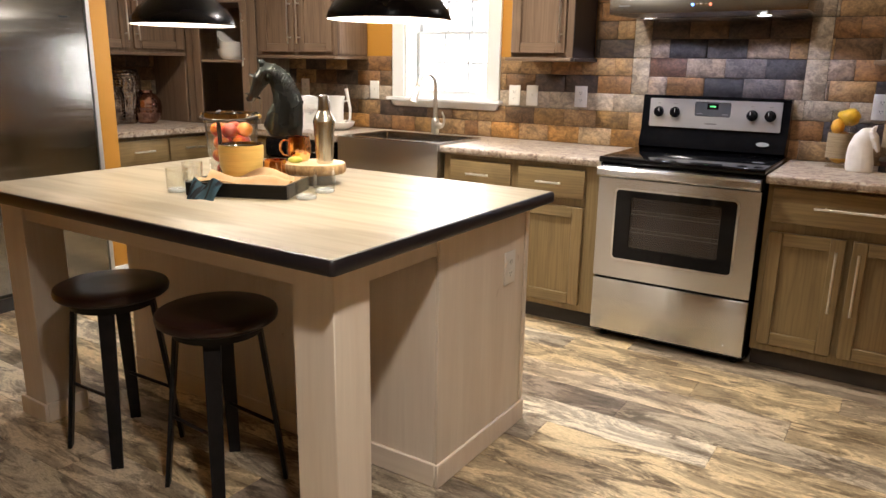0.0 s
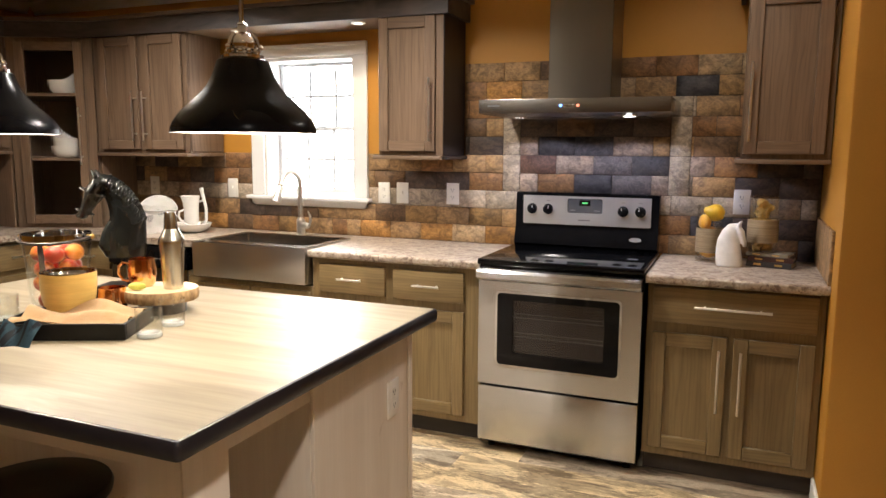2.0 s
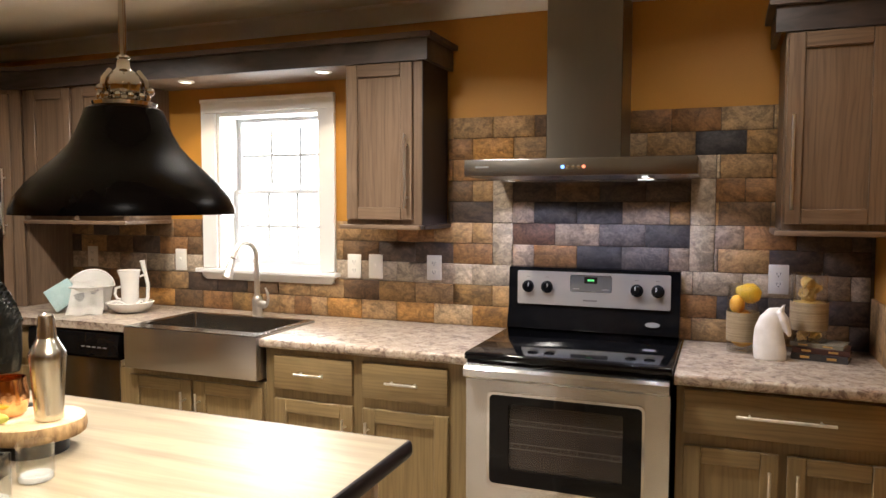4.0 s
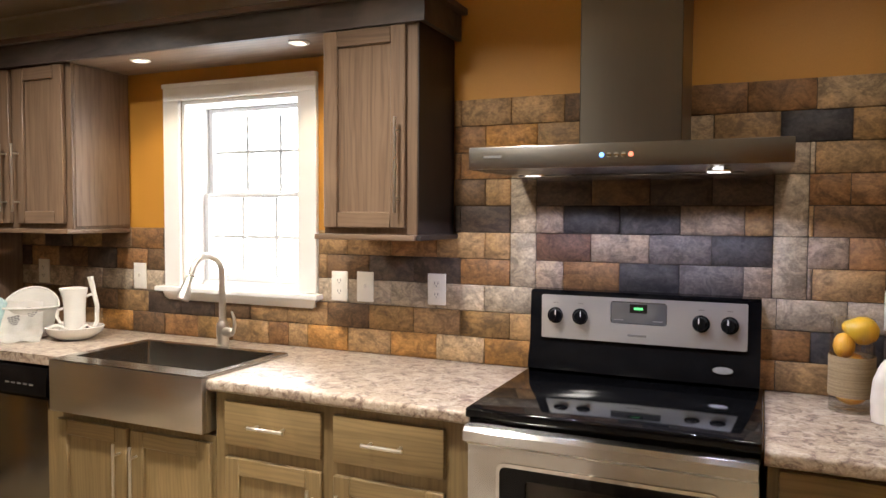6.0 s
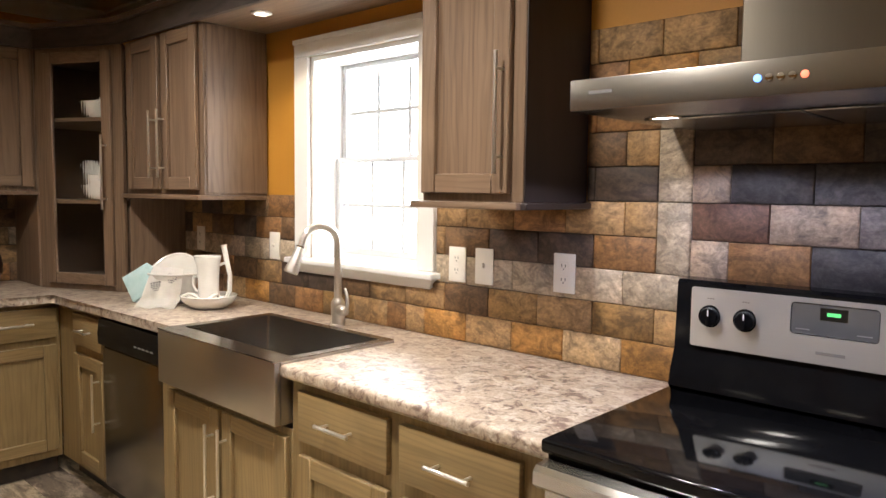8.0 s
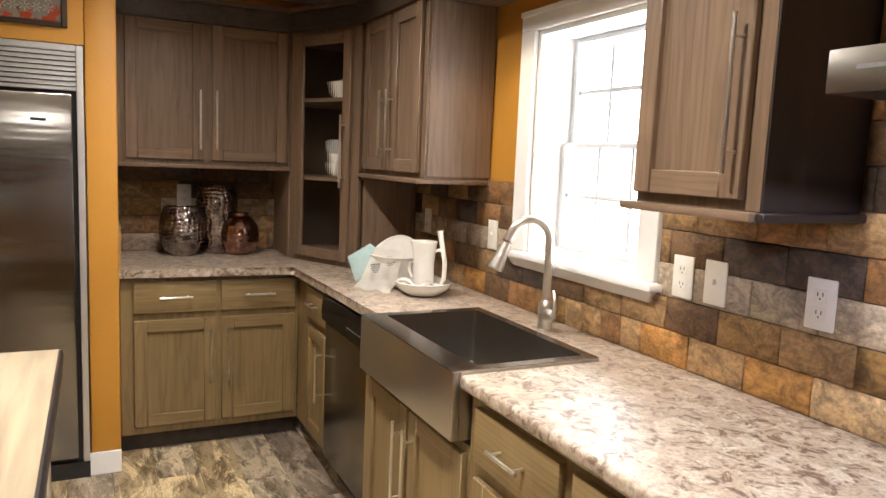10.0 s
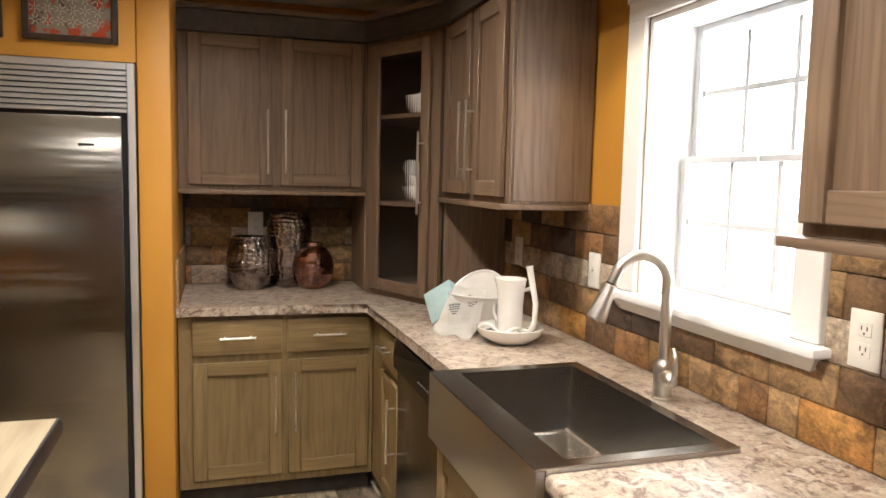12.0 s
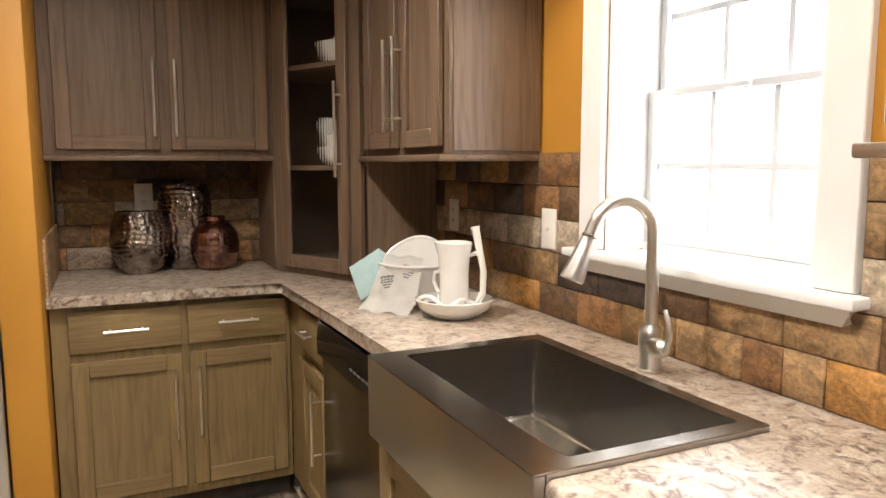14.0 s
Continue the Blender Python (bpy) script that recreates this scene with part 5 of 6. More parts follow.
# ---- pendants ----
def pendant(x, y):
    zr = 1.478
    p = thing("pendant_lamp_shade", (x, y, zr), "black enamel bell pendant with a chrome socket, lit, over the island", "pendant lamp", "island pendants")
    prof = [(0.188, 0.0), (0.187, 0.010), (0.179, 0.030), (0.160, 0.055), (0.136, 0.078), (0.112, 0.100), (0.093, 0.122), (0.080, 0.146), (0.071, 0.170), (0.065, 0.186), (0.054, 0.192)]
    outer = lathe(bmesh.new(), [(r0, zr + z0) for r0, z0 in prof] + [(0.020, zr + 0.192)], (x, y, 0), 56, caps=False)
    sh = part("shade", outer, M_PENDANT, p, "satin black bell shade")
    part("shade_lining", lathe(bmesh.new(), [(max(0.01, r0 - 0.003), zr + z0 + (0.001 if q < len(prof) - 1 else -0.003)) for q, (r0, z0) in enumerate(prof)], (x, y, 0), 48, caps=False), M_PENDANT_IN, sh, "white lining")
    part("bulb", lathe(bmesh.new(), [(0.0, 0.108), (0.018, 0.112), (0.028, 0.128), (0.028, 0.144)], (x, y, zr), 20, caps=False), M_BULB, p, "lit bulb")
    z = zr + 0.190
    part("collar", lathe(bmesh.new(), [(0.054, 0.002), (0.056, 0.008), (0.046, 0.012), (0.034, 0.014), (0.031, 0.020), (0.036, 0.026), (0.037, 0.042), (0.032, 0.054), (0.024, 0.062), (0.018, 0.064), (0.012, 0.070), (0.010, 0.085), (0.013, 0.088), (0.006, 0.094)], (x, y, z), 32), M_CHROME, p, "chrome socket housing")
    for q in range(3):
        a = radians(q * 120 + 20)
        c, s0 = math.cos(a), math.sin(a)
        part("clamp_arm", tube(bmesh.new(), [(x + c * 0.040, y + s0 * 0.040, z + 0.008), (x + c * 0.043, y + s0 * 0.043, z + 0.028), (x + c * 0.039, y + s0 * 0.039, z + 0.048), (x + c * 0.026, y + s0 * 0.026, z + 0.064)], 0.0045, 8), M_CHROME, p)
        part("thumb_screw", blob(bmesh.new(), (x + c * 0.047, y + s0 * 0.047, z + 0.028), 0.008, 0.008, 0.008, 2), M_CHROME, p)
    for q in range(12):
        a = radians(q * 30)
        part("cage_bead", blob(bmesh.new(), (x + math.cos(a) * 0.040, y + math.sin(a) * 0.040, z + 0.018), 0.006, 0.006, 0.007, 2), M_CHROME, p)
    part("stem", rod(bmesh.new(), (x, y, z + 0.09), (x, y, CEIL - 0.024), 0.0065, 12), M_CHROME, p)
    part("ceiling_rose", lathe(bmesh.new(), [(0.012, 0.0), (0.050, 0.008), (0.060, 0.018), (0.060, 0.024)], (x, y, CEIL - 0.0245), 28), M_CHROME, p)
    return p


for x, y in ISLAND_PENDANTS:
    pendant(x, y)


# ---- stools ----
def stool(x, y, turn, label):
    s2 = thing("stool", (0, 0, 0), label, "stool", "stools at the island")
    part("seat", lathe(bmesh.new(), [(0.150, 0.566), (0.176, 0.568), (0.185, 0.576), (0.187, 0.590), (0.183, 0.600), (0.172, 0.605), (0.10, 0.602), (0.0, 0.600)], n=48), M_SEAT, s2, "round dark cherry seat")
    bm = lathe(bmesh.new(), [(0.132, 0.532), (0.138, 0.532), (0.138, 0.5655), (0.132, 0.5655), (0.132, 0.532)], n=32, caps=False)
    part("seat_ring", bm, M_BLACK_METAL, s2)
    for q in range(4):
        a = radians(45 + q * 90)
        c, s0 = math.cos(a), math.sin(a)
        leg = bmesh.new()
        secs = []
        for rr, z in ((0.122, 0.560), (0.128, 0.530), (0.190, 0.0)):
            ctr = Vector((c * rr, s0 * rr, z))
            tn, rd = Vector((-s0, c, 0)), Vector((c, s0, 0))
            wd = 0.026 if z > 0.1 else 0.019
            secs.append([leg.verts.new(ctr + tn * (i2 * wd) + rd * (j2 * 0.007)) for i2, j2 in ((-1, -1), (1, -1), (1, 1), (-1, 1))])
        for a1, b1 in zip(secs, secs[1:]):
            bridge(leg, a1, b1)
        leg.faces.new(secs[0])
        leg.faces.new(secs[-1])
        bmesh.ops.bevel(leg, geom=[e for e in leg.edges if abs(e.verts[0].co.z - e.verts[1].co.z) > 0.02], offset=0.003, segments=1, affect="EDGES")
        part("leg", leg, M_BLACK_METAL, s2)
    for q in (0, 2):
        a0, a1 = radians(45 + q * 90), radians(135 + q * 90)
        rr, z = 0.160, 0.245 if q else 0.20
        part("foot_rail", rod(bmesh.new(), (math.cos(a0) * rr, math.sin(a0) * rr, z), (math.cos(a1) * rr, math.sin(a1) * rr, z), 0.006, 8), M_BLACK_METAL, s2)
    s2.matrix_world = pose(x, y, 0, 0, 0, turn)
    return s2


stool(-0.972, -2.660, 2, "round dark cherry stool with splayed black metal legs")
stool(-0.468, -2.628, -3, "round dark cherry stool with splayed black metal legs")


# ---- things on the island ----
tr = thing("serving_tray", (-0.655, -2.305, IZ), "rectangular black lacquer tray with low sides", "tray")
TM = pose(-0.655, -2.305, IZ, 0, 0, 25)
part("base", box(bmesh.new(), -0.178, 0.178, -0.108, 0.108, 0.0005, 0.008, 0.002, m=TM), M_TRAY, tr)
for q in ((-0.180, 0.180, -0.112, -0.102), (-0.180, 0.180, 0.102, 0.112), (-0.180, -0.170, -0.102, 0.102), (0.170, 0.180, -0.102, 0.102)):
    part("side", box(bmesh.new(), *q, 0.001, 0.048, 0.002, m=TM), M_TRAY, tr)


def draped(name, m, nx, ny, sx, sy, height, mat, label, thick=0.003):
    """A folded cloth: a wavy sheet with thickness; height(u, v) gives its fall."""
    bm = bmesh.new()
    g = [[bm.verts.new(m @ Vector(((u / nx - 0.5) * sx, (v / ny - 0.5) * sy, height(u / nx, v / ny)))) for u in range(nx + 1)] for v in range(ny + 1)]
    for v in range(ny):
        for u in range(nx):
            bm.faces.new((g[v][u], g[v][u + 1], g[v + 1][u + 1], g[v + 1][u]))
    ex = bmesh.ops.solidify(bm, geom=bm.faces[:], thickness=thick)
    return solid(name, bm, mat, label, "napkin")


draped("napkin", TM @ pose(0.01, -0.005, 0.0), 34, 22, 0.325, 0.19, lambda u, v: 0.044 + 0.016 * math.sin(u * 9 + v * 3) * (0.4 + v) * 0.6 + 0.010 * math.sin(v * 11 + u * 5) + 0.012 * v, M_CLOTH_SAND, "crumpled sand-coloured cloth napkin in the tray")
draped("napkin", TM @ pose(-0.095, -0.138, 0.003, 26, 0, -8), 26, 22, 0.105, 0.085, lambda u, v: 0.003 + 0.022 * v + 0.010 * (1 + math.sin(u * 8.0 + v * 2)) * (0.3 + v), M_CLOTH_BLUE, "blue and black striped napkin hanging over the tray's edge")


def tumbler(x, y, r=0.038, hgt=0.082):
    g = thing("tumbler", (x, y, IZ), "clear thick-bottomed drinking glass on the island", "glass", "glasses on the island")
    part("body", lathe(bmesh.new(), [(0.0, 0.0004), (r * 0.90, 0.0004), (r * 0.95, 0.004), (r, hgt), (r - 0.0028, hgt), (r * 0.90, 0.018), (r * 0.84, 0.0135), (0.0, 0.0130)], (x, y, IZ), 36, caps=False), M_GLASS, g)
    part("thick_base", lathe(bmesh.new(), [(0.0, 0.0012), (r * 0.87, 0.0012), (r * 0.89, 0.006), (r * 0.82, 0.0125), (r * 0.4, 0.0105), (0.0, 0.0100)], (x, y, IZ), 32, caps=False), M_GLASS_BASE, g, "whitish thick glass bottom")
    return g


for x, y in ((-0.418, -2.268), (-0.458, -2.135), (-0.866, -2.442), (-0.958, -2.305)):
    tumbler(x, y)

bx, by = -0.945, -2.120
b = thing("ice_bucket", (bx, by, IZ), "clear glass bucket with metal rim, full of red-orange fruit", "bucket")
part("glass_body", lathe(bmesh.new(), [(0.0, 0.001), (0.080, 0.001), (0.084, 0.006), (0.103, 0.235), (0.100, 0.235), (0.080, 0.012), (0.0, 0.010)], (bx, by, IZ), 44, caps=False), M_GLASS, b)
part("rim", lathe(bmesh.new(), [(0.1000, 0.232), (0.1060, 0.230), (0.1075, 0.240), (0.1060, 0.256), (0.1010, 0.256), (0.1000, 0.232)], (bx, by, IZ), 44, caps=False), M_CHROME, b, "polished metal rim")
hd = [Vector((bx, by, IZ + 0.244)) + Vector((math.cos(radians(25)), math.sin(radians(25)), 0)) * (0.112 * math.cos(radians(a))) + Vector((-0.42, 0.9, 0)) * (-0.113 * math.sin(radians(a))) + Vector((0, 0, -0.012 * math.sin(radians(a)))) for a in range(0, 181, 12)]
part("swing_handle", tube(bmesh.new(), hd, 0.0042, 10), M_FRAME, b, "dark bronze swing handle")
for s0 in (-1, 1):
    part("pivot_knob", blob(bmesh.new(), Vector((bx, by, IZ + 0.244)) + Vector((math.cos(radians(25)), math.sin(radians(25)), 0)) * (0.115 * s0), 0.009, 0.009, 0.009, 2), M_GOLD, b)
tongs = bmesh.new()
for r0, z0, r1, z1 in ((0.074, 0.016, 0.092, 0.262),):
    w0, e0 = Vector((0.9, 0.42, 0)) * 0.008, Vector((0.30, -0.95, 0)).normalized()
    low, high = Vector((bx, by, IZ + z0)) + e0 * r0, Vector((bx, by, IZ + z1)) + e0 * r1
    secs = [[tongs.verts.new(c + s0 * w0 - d0 * 0.003 * e0) for s0, d0 in ((-1, 0), (1, 0), (1, 1), (-1, 1))] for c in (low, high, high - e0 * 0.02 + Vector((0, 0, 0.006)))]
    bridge(tongs, secs[0], secs[1])
    bridge(tongs, secs[1], secs[2])
    tongs.faces.new(secs[0])
    tongs.faces.new(secs[2])
solid("tongs", tongs, M_FRAME, "dark bronze strap tongs standing in the glass bucket", "tongs", at=(low.x, low.y, low.z))
rng = random.Random(4)
for lay, (zz, rad, cnt) in enumerate(((0.042, 0.044, 4), (0.092, 0.047, 4), (0.142, 0.050, 4), (0.190, 0.050, 4))):
    for q in range(cnt):
        a = 2 * math.pi * q / cnt + lay * 0.75
        c = (bx + rad * math.cos(a), by + rad * math.sin(a), IZ + zz)
        fr = blob(bmesh.new(), c, 0.0305, 0.0305, 0.0285, 3)
        solid("tangerine", fr, M_ORANGE, "red-orange round fruit in the glass bucket", "fruit", group="fruit in the bucket", at=(c[0], c[1], c[2] - 0.028))

ox, oy = -0.800, -2.205
solid("bamboo_bowl", lathe(bmesh.new(), [(0.0, 0.0005), (0.046, 0.0005), (0.050, 0.004), (0.066, 0.030), (0.077, 0.070), (0.081, 0.115), (0.080, 0.150), (0.076, 0.151), (0.074, 0.112), (0.068, 0.062), (0.050, 0.020), (0.0, 0.014)], (ox, oy, IZ), 44, lambda a, h: 1 + 0.012 * math.sin(3 * a + h * 30), caps=False), M_BAMBOO, "glossy yellow bamboo bowl with a steel lining", "bowl")
solid("bowl_liner", lathe(bmesh.new(), [(0.0735, 0.100), (0.0745, 0.1525), (0.0800, 0.1535), (0.0800, 0.1515), (0.0728, 0.1508), (0.0715, 0.143), (0.045, 0.140), (0.0, 0.141)], (ox, oy, IZ), 40, caps=False), M_CHROME, "polished steel liner in the bamboo bowl", "bowl liner")


def mug(x, y, z, turn):
    g = thing("copper_mug", (0, 0, 0), "hammered polished copper mug", "mug", "copper mugs")
    part("cup", lathe(bmesh.new(), [(0.0, 0.001), (0.027, 0.001), (0.033, 0.008), (0.0385, 0.030), (0.0385, 0.050), (0.035, 0.070), (0.0345, 0.080), (0.0325, 0.080), (0.033, 0.068), (0.0365, 0.050), (0.036, 0.028), (0.028, 0.008), (0.0, 0.006)], n=40, caps=False), M_COPPER, g)
    part("handle", tube(bmesh.new(), [(0.035, 0, 0.066), (0.050, 0, 0.070), (0.061, 0, 0.058), (0.062, 0, 0.038), (0.052, 0, 0.020), (0.036, 0, 0.016)], 0.0042, 8), M_COPPER, g)
    g.matrix_world = pose(x, y, z, 0, 0, turn) @ Matrix.Scale(1.16, 4)
    return g


SLZ = 0.984
mug(-0.694, -2.012, SLZ, 215)
mug(-0.716, -2.118, IZ, 320)
solid("riser_block", lathe(bmesh.new(), [(0.075, 0.0005), (0.075, 0.037), (0.070, 0.040)], (-0.620, -2.005, IZ), 32), M_TRAY, "low black round riser under the wood slice", "riser")
sl = thing("wood_slice", (-0.622, -2.006, IZ + 0.0405), "thick round slice of pale wood with bark edge", "wood slice")
wob = lambda a, h: 1 + 0.03 * math.sin(2 * a + 0.5) + 0.018 * math.sin(5 * a)
part("cut_face", lathe(bmesh.new(), [(0.112, 0.038), (0.112, 0.0385), (0.0, 0.0385)], (-0.622, -2.006, IZ + 0.0405), 48, wob), M_SLICE, sl)
part("bark_edge", lathe(bmesh.new(), [(0.106, 0.0), (0.113, 0.006), (0.116, 0.020), (0.114, 0.034), (0.1115, 0.0379)], (-0.622, -2.006, IZ + 0.0405), 48, wob), M_BARK, sl)
sk = thing("cocktail_shaker", (-0.575, -2.000, SLZ), "satin steel cocktail shaker on the wood slice", "cocktail shaker")
part("body", lathe(bmesh.new(), [(0.028, 0.0005), (0.031, 0.003), (0.034, 0.06), (0.040, 0.145), (0.040, 0.150)], (-0.575, -2.000, SLZ), 40), M_SHAKER, sk)
part("shoulder", lathe(bmesh.new(), [(0.0412, 0.1502), (0.0412, 0.158), (0.036, 0.170), (0.0265, 0.188), (0.0225, 0.196)], (-0.575, -2.000, SLZ), 40), M_SHAKER, sk)
part("cap", lathe(bmesh.new(), [(0.0215, 0.1962), (0.0215, 0.203), (0.0185, 0.240), (0.0165, 0.250), (0.010, 0.254), (0.0, 0.2545)], (-0.575, -2.000, SLZ), 36), M_SHAKER, sk)
solid("lime_wedge", blob(bmesh.new(), (-0.655, -2.075, SLZ + 0.0135), 0.030, 0.013, 0.013, 2, Matrix.Rotation(radians(25), 4, "Z")), M_LIME, "pale green citrus wedge on the wood slice", "fruit")


def horse(name, mat, at, turn, size, label, base="bust"):
    """A horse's head and neck, facing local +x, one closed mesh about 1 high before scaling."""
    bm = bmesh.new()
    if base == "bust":
        tube(bm, [(-0.01, 0, 0.0), (-0.01, 0, 0.05), (-0.015, 0, 0.16), (-0.03, 0, 0.30), (-0.055, 0, 0.44), (-0.01, 0, 0.60), (0.06, 0, 0.74), (0.15, 0, 0.84), (0.24, 0, 0.88)], [0.22, 0.23, 0.24, 0.23, 0.205, 0.17, 0.140, 0.11, 0.09], 20, flat=0.52)
        tube(bm, [(0.14, 0, 0.03), (0.19, 0, 0.14), (0.15, 0, 0.28), (0.10, 0, 0.42)], [0.08, 0.10, 0.09, 0.06], 14, flat=1.1)
        head = [(0.20, 0, 0.89), (0.25, 0, 0.86), (0.31, 0, 0.76), (0.365, 0, 0.645), (0.42, 0, 0.53), (0.455, 0, 0.47)]
        ear, eye, nose = (0.285, 0.93), (0.325, 0.79), (0.455, 0.515)
        crest = [(0.22, 0.955), (0.11, 0.945), (0.01, 0.885), (-0.085, 0.80), (-0.155, 0.70), (-0.21, 0.59), (-0.255, 0.47)]
    else:
        tube(bm, [(0.0, 0, 0.0), (0.0, 0, 0.03), (-0.01, 0, 0.16), (-0.03, 0, 0.36), (-0.035, 0, 0.55), (0.0, 0, 0.72), (0.07, 0, 0.85), (0.14, 0, 0.89)], [0.27, 0.28, 0.285, 0.27, 0.245, 0.205, 0.15, 0.09], 20, flat=0.62)
        head = [(0.10, 0, 0.89), (0.15, 0, 0.87), (0.22, 0, 0.76), (0.265, 0, 0.64), (0.30, 0, 0.52), (0.315, 0, 0.455)]
        ear, eye, nose = (0.20, 0.94), (0.235, 0.78), (0.325, 0.50)
        crest = [(0.13, 0.95), (0.03, 0.91), (-0.07, 0.82), (-0.14, 0.71)]
    tube(bm, head, ([0.085, 0.125, 0.150, 0.112, 0.094, 0.064] if base == "bust" else [0.07, 0.105, 0.125, 0.092, 0.078, 0.050]), 16, flat=0.62)
    tube(bm, [(head[2][0] - 0.075, 0, head[2][2] - 0.03), (head[3][0] - 0.055, 0, head[3][2] - 0.01), (head[4][0] - 0.045, 0, head[4][2] - 0.005)], [0.085, 0.060, 0.032], 12, flat=0.6)
    if base == "bust":
        for k0, rr in ((4, 0.099), (2, 0.157)):
            cx, cz = head[k0][0], head[k0][2]
            tube(bm, [(cx + 0.94 * rr * math.cos(a), 0.64 * rr * math.sin(a), cz + 0.34 * rr * math.cos(a)) for a in [2 * math.pi * q / 20 for q in range(21)]], 0.011, 6)
        for s0 in (-1, 1):
            tube(bm, [(head[4][0] - 0.02, s0 * 0.062, head[4][2]), (head[3][0] - 0.02, s0 * 0.074, head[3][2]), (head[2][0] - 0.02, s0 * 0.098, head[2][2]), (ear[0] - 0.04, s0 * 0.075, ear[1] - 0.03)], 0.011, 6)
        blob(bm, (head[5][0] + 0.005, 0, head[5][2] + 0.02), 0.065, 0.046, 0.045, 3)
        for q in range(3):
            tube(bm, [(0.20 - 0.05 * q, -0.02, 0.05 + 0.10 * q), (0.13 - 0.06 * q, -0.13, 0.10 + 0.13 * q), (-0.04 - 0.04 * q, -0.135, 0.20 + 0.14 * q)], [0.03, 0.045, 0.012], 8)
    for s0 in (-1, 1):
        tube(bm, [(ear[0] - 0.02, s0 * 0.05, ear[1] - 0.03), (ear[0] - 0.015, s0 * 0.062, ear[1] + 0.03), (ear[0] + 0.02, s0 * 0.058, ear[1] + 0.085)], [0.036, 0.032, 0.008], 8)
        blob(bm, (eye[0], s0 * 0.076, eye[1]), 0.030, 0.016, 0.020, 2)
        blob(bm, (nose[0], s0 * 0.046, nose[1]), 0.022, 0.014, 0.020, 2)
    nq = 19 if base == "bust" else 5
    for q in range(nq):
        lift = 0.005 * (q % 2) if base == "bust" else 0.0
        f0 = q / (nq - 1) * (len(crest) - 1.001)
        k0 = int(f0)
        px = crest[k0][0] + (crest[k0 + 1][0] - crest[k0][0]) * (f0 - k0)
        pz = crest[k0][1] + (crest[k0 + 1][1] - crest[k0][1]) * (f0 - k0)
        w0 = 0.019 if base == "bust" else 0.022
        tube(bm, [(px + 0.05, 0.02, pz - 0.05), (px - 0.008, 0.0, pz + 0.004 + lift), (px + 0.012, -0.038 - lift, pz - 0.022), (px + 0.03, -0.066 - lift, pz - 0.07), (px + 0.045, -0.080, pz - 0.11)], [w0 * 1.2, w0 * 0.95, w0 * 0.85, w0 * 0.62, w0 * 0.3], 8)
        if base == "bust":
            tube(bm, [(px + 0.012, 0.038 + lift, pz - 0.022), (px + 0.03, 0.066 + lift, pz - 0.07), (px + 0.045, 0.080, pz - 0.11)], [w0 * 0.85, w0 * 0.62, w0 * 0.3], 8)
    bmesh.ops.scale(bm, vec=(size, size, size), verts=bm.verts)
    ob = solid(name, bm, mat, label, "statue", at=(0, 0, 0))
    rm = ob.modifiers.new("blend", "REMESH")
    rm.mode, rm.voxel_size, rm.use_smooth_shade = "VOXEL", size * (0.0075 if base == "bust" else 0.011), True
    sm = ob.modifiers.new("soften", "SMOOTH")
    sm.factor, sm.iterations = 0.5, 1 if base == "bust" else 7
    ob.matrix_world = pose(*at, 0, 0, turn)
    return ob


hx, hy = -0.815, -1.955
st = thing("statue_stand", (hx - 0.03, hy + 0.02, IZ), "black block stand with a thin rod", "stand")
part("block", box(bmesh.new(), -0.085, 0.085, -0.055, 0.055, 0.0005, 0.062, 0.004, m=pose(hx - 0.03, hy + 0.02, IZ, 0, 0, 20)), M_TRAY, st)
part("rod", rod(bmesh.new(), (hx, hy, IZ + 0.06), (hx, hy, IZ + 0.20), 0.005, 8), M_BLACK_METAL, st)
horse("horse_bust", M_BRONZE, (hx - 0.01, hy, 1.066), 208, 0.292, "dark bronze horse head bust on a stand")

# ---- things on the short worktop ----
horse("horse_figure", M_CREAM_STONE, (1.080, -0.285, TOP), -12, 0.205, "ivory ceramic horse head on the worktop", "plinth")


def glass_cylinder(name, x, y, z, r0, hgt, band, label):
    g = thing(name, (x, y, z), label, "jar", "glass jars by the range")
    part("glass_body", lathe(bmesh.new(), [(0.0, 0.0005), (r0, 0.0005), (r0, hgt), (r0 - 0.003, hgt), (r0 - 0.003, 0.010), (0.0, 0.010)], (x, y, z), 40, caps=False), M_GLASS, g)
    part("burlap_band", lathe(bmesh.new(), [(r0 + 0.0005, band[0]), (r0 + 0.0025, band[0]), (r0 + 0.0028, band[1]), (r0 + 0.0005, band[1]), (r0 + 0.0005, band[0])], (x, y, z), 40, caps=False), M_BURLAP, g, "brown burlap wrap")
    return g


glass_cylinder("fruit_jar", 0.985, -0.165, TOP, 0.058, 0.265, (0.045, 0.160), "clear glass cylinder wrapped in burlap holding fruit")
solid("mango", blob(bmesh.new(), (0.963, -0.180, TOP + 0.188), 0.029, 0.027, 0.037, 3), M_MANGO, "orange-yellow fruit in the glass cylinder", "fruit")
bm = lathe(bmesh.new(), [(0.0, 0.0), (0.020, 0.003), (0.036, 0.020), (0.041, 0.040), (0.036, 0.060), (0.022, 0.078), (0.012, 0.092), (0.0, 0.096)], n=32, caps=False)
bmesh.ops.transform(bm, matrix=pose(1.048, -0.170, TOP + 0.222, 0, -75, 5), verts=bm.verts)
solid("pear", bm, M_YELLOW, "yellow-green pear resting on the glass rim", "fruit")
solid("filler_fruit", blob(blob(bmesh.new(), (0.985, -0.160, TOP + 0.065), 0.05, 0.05, 0.05, 3), (0.985, -0.165, TOP + 0.125), 0.042, 0.042, 0.042, 3), M_MANGO, "fruit at the bottom of the glass cylinder", "fruit")


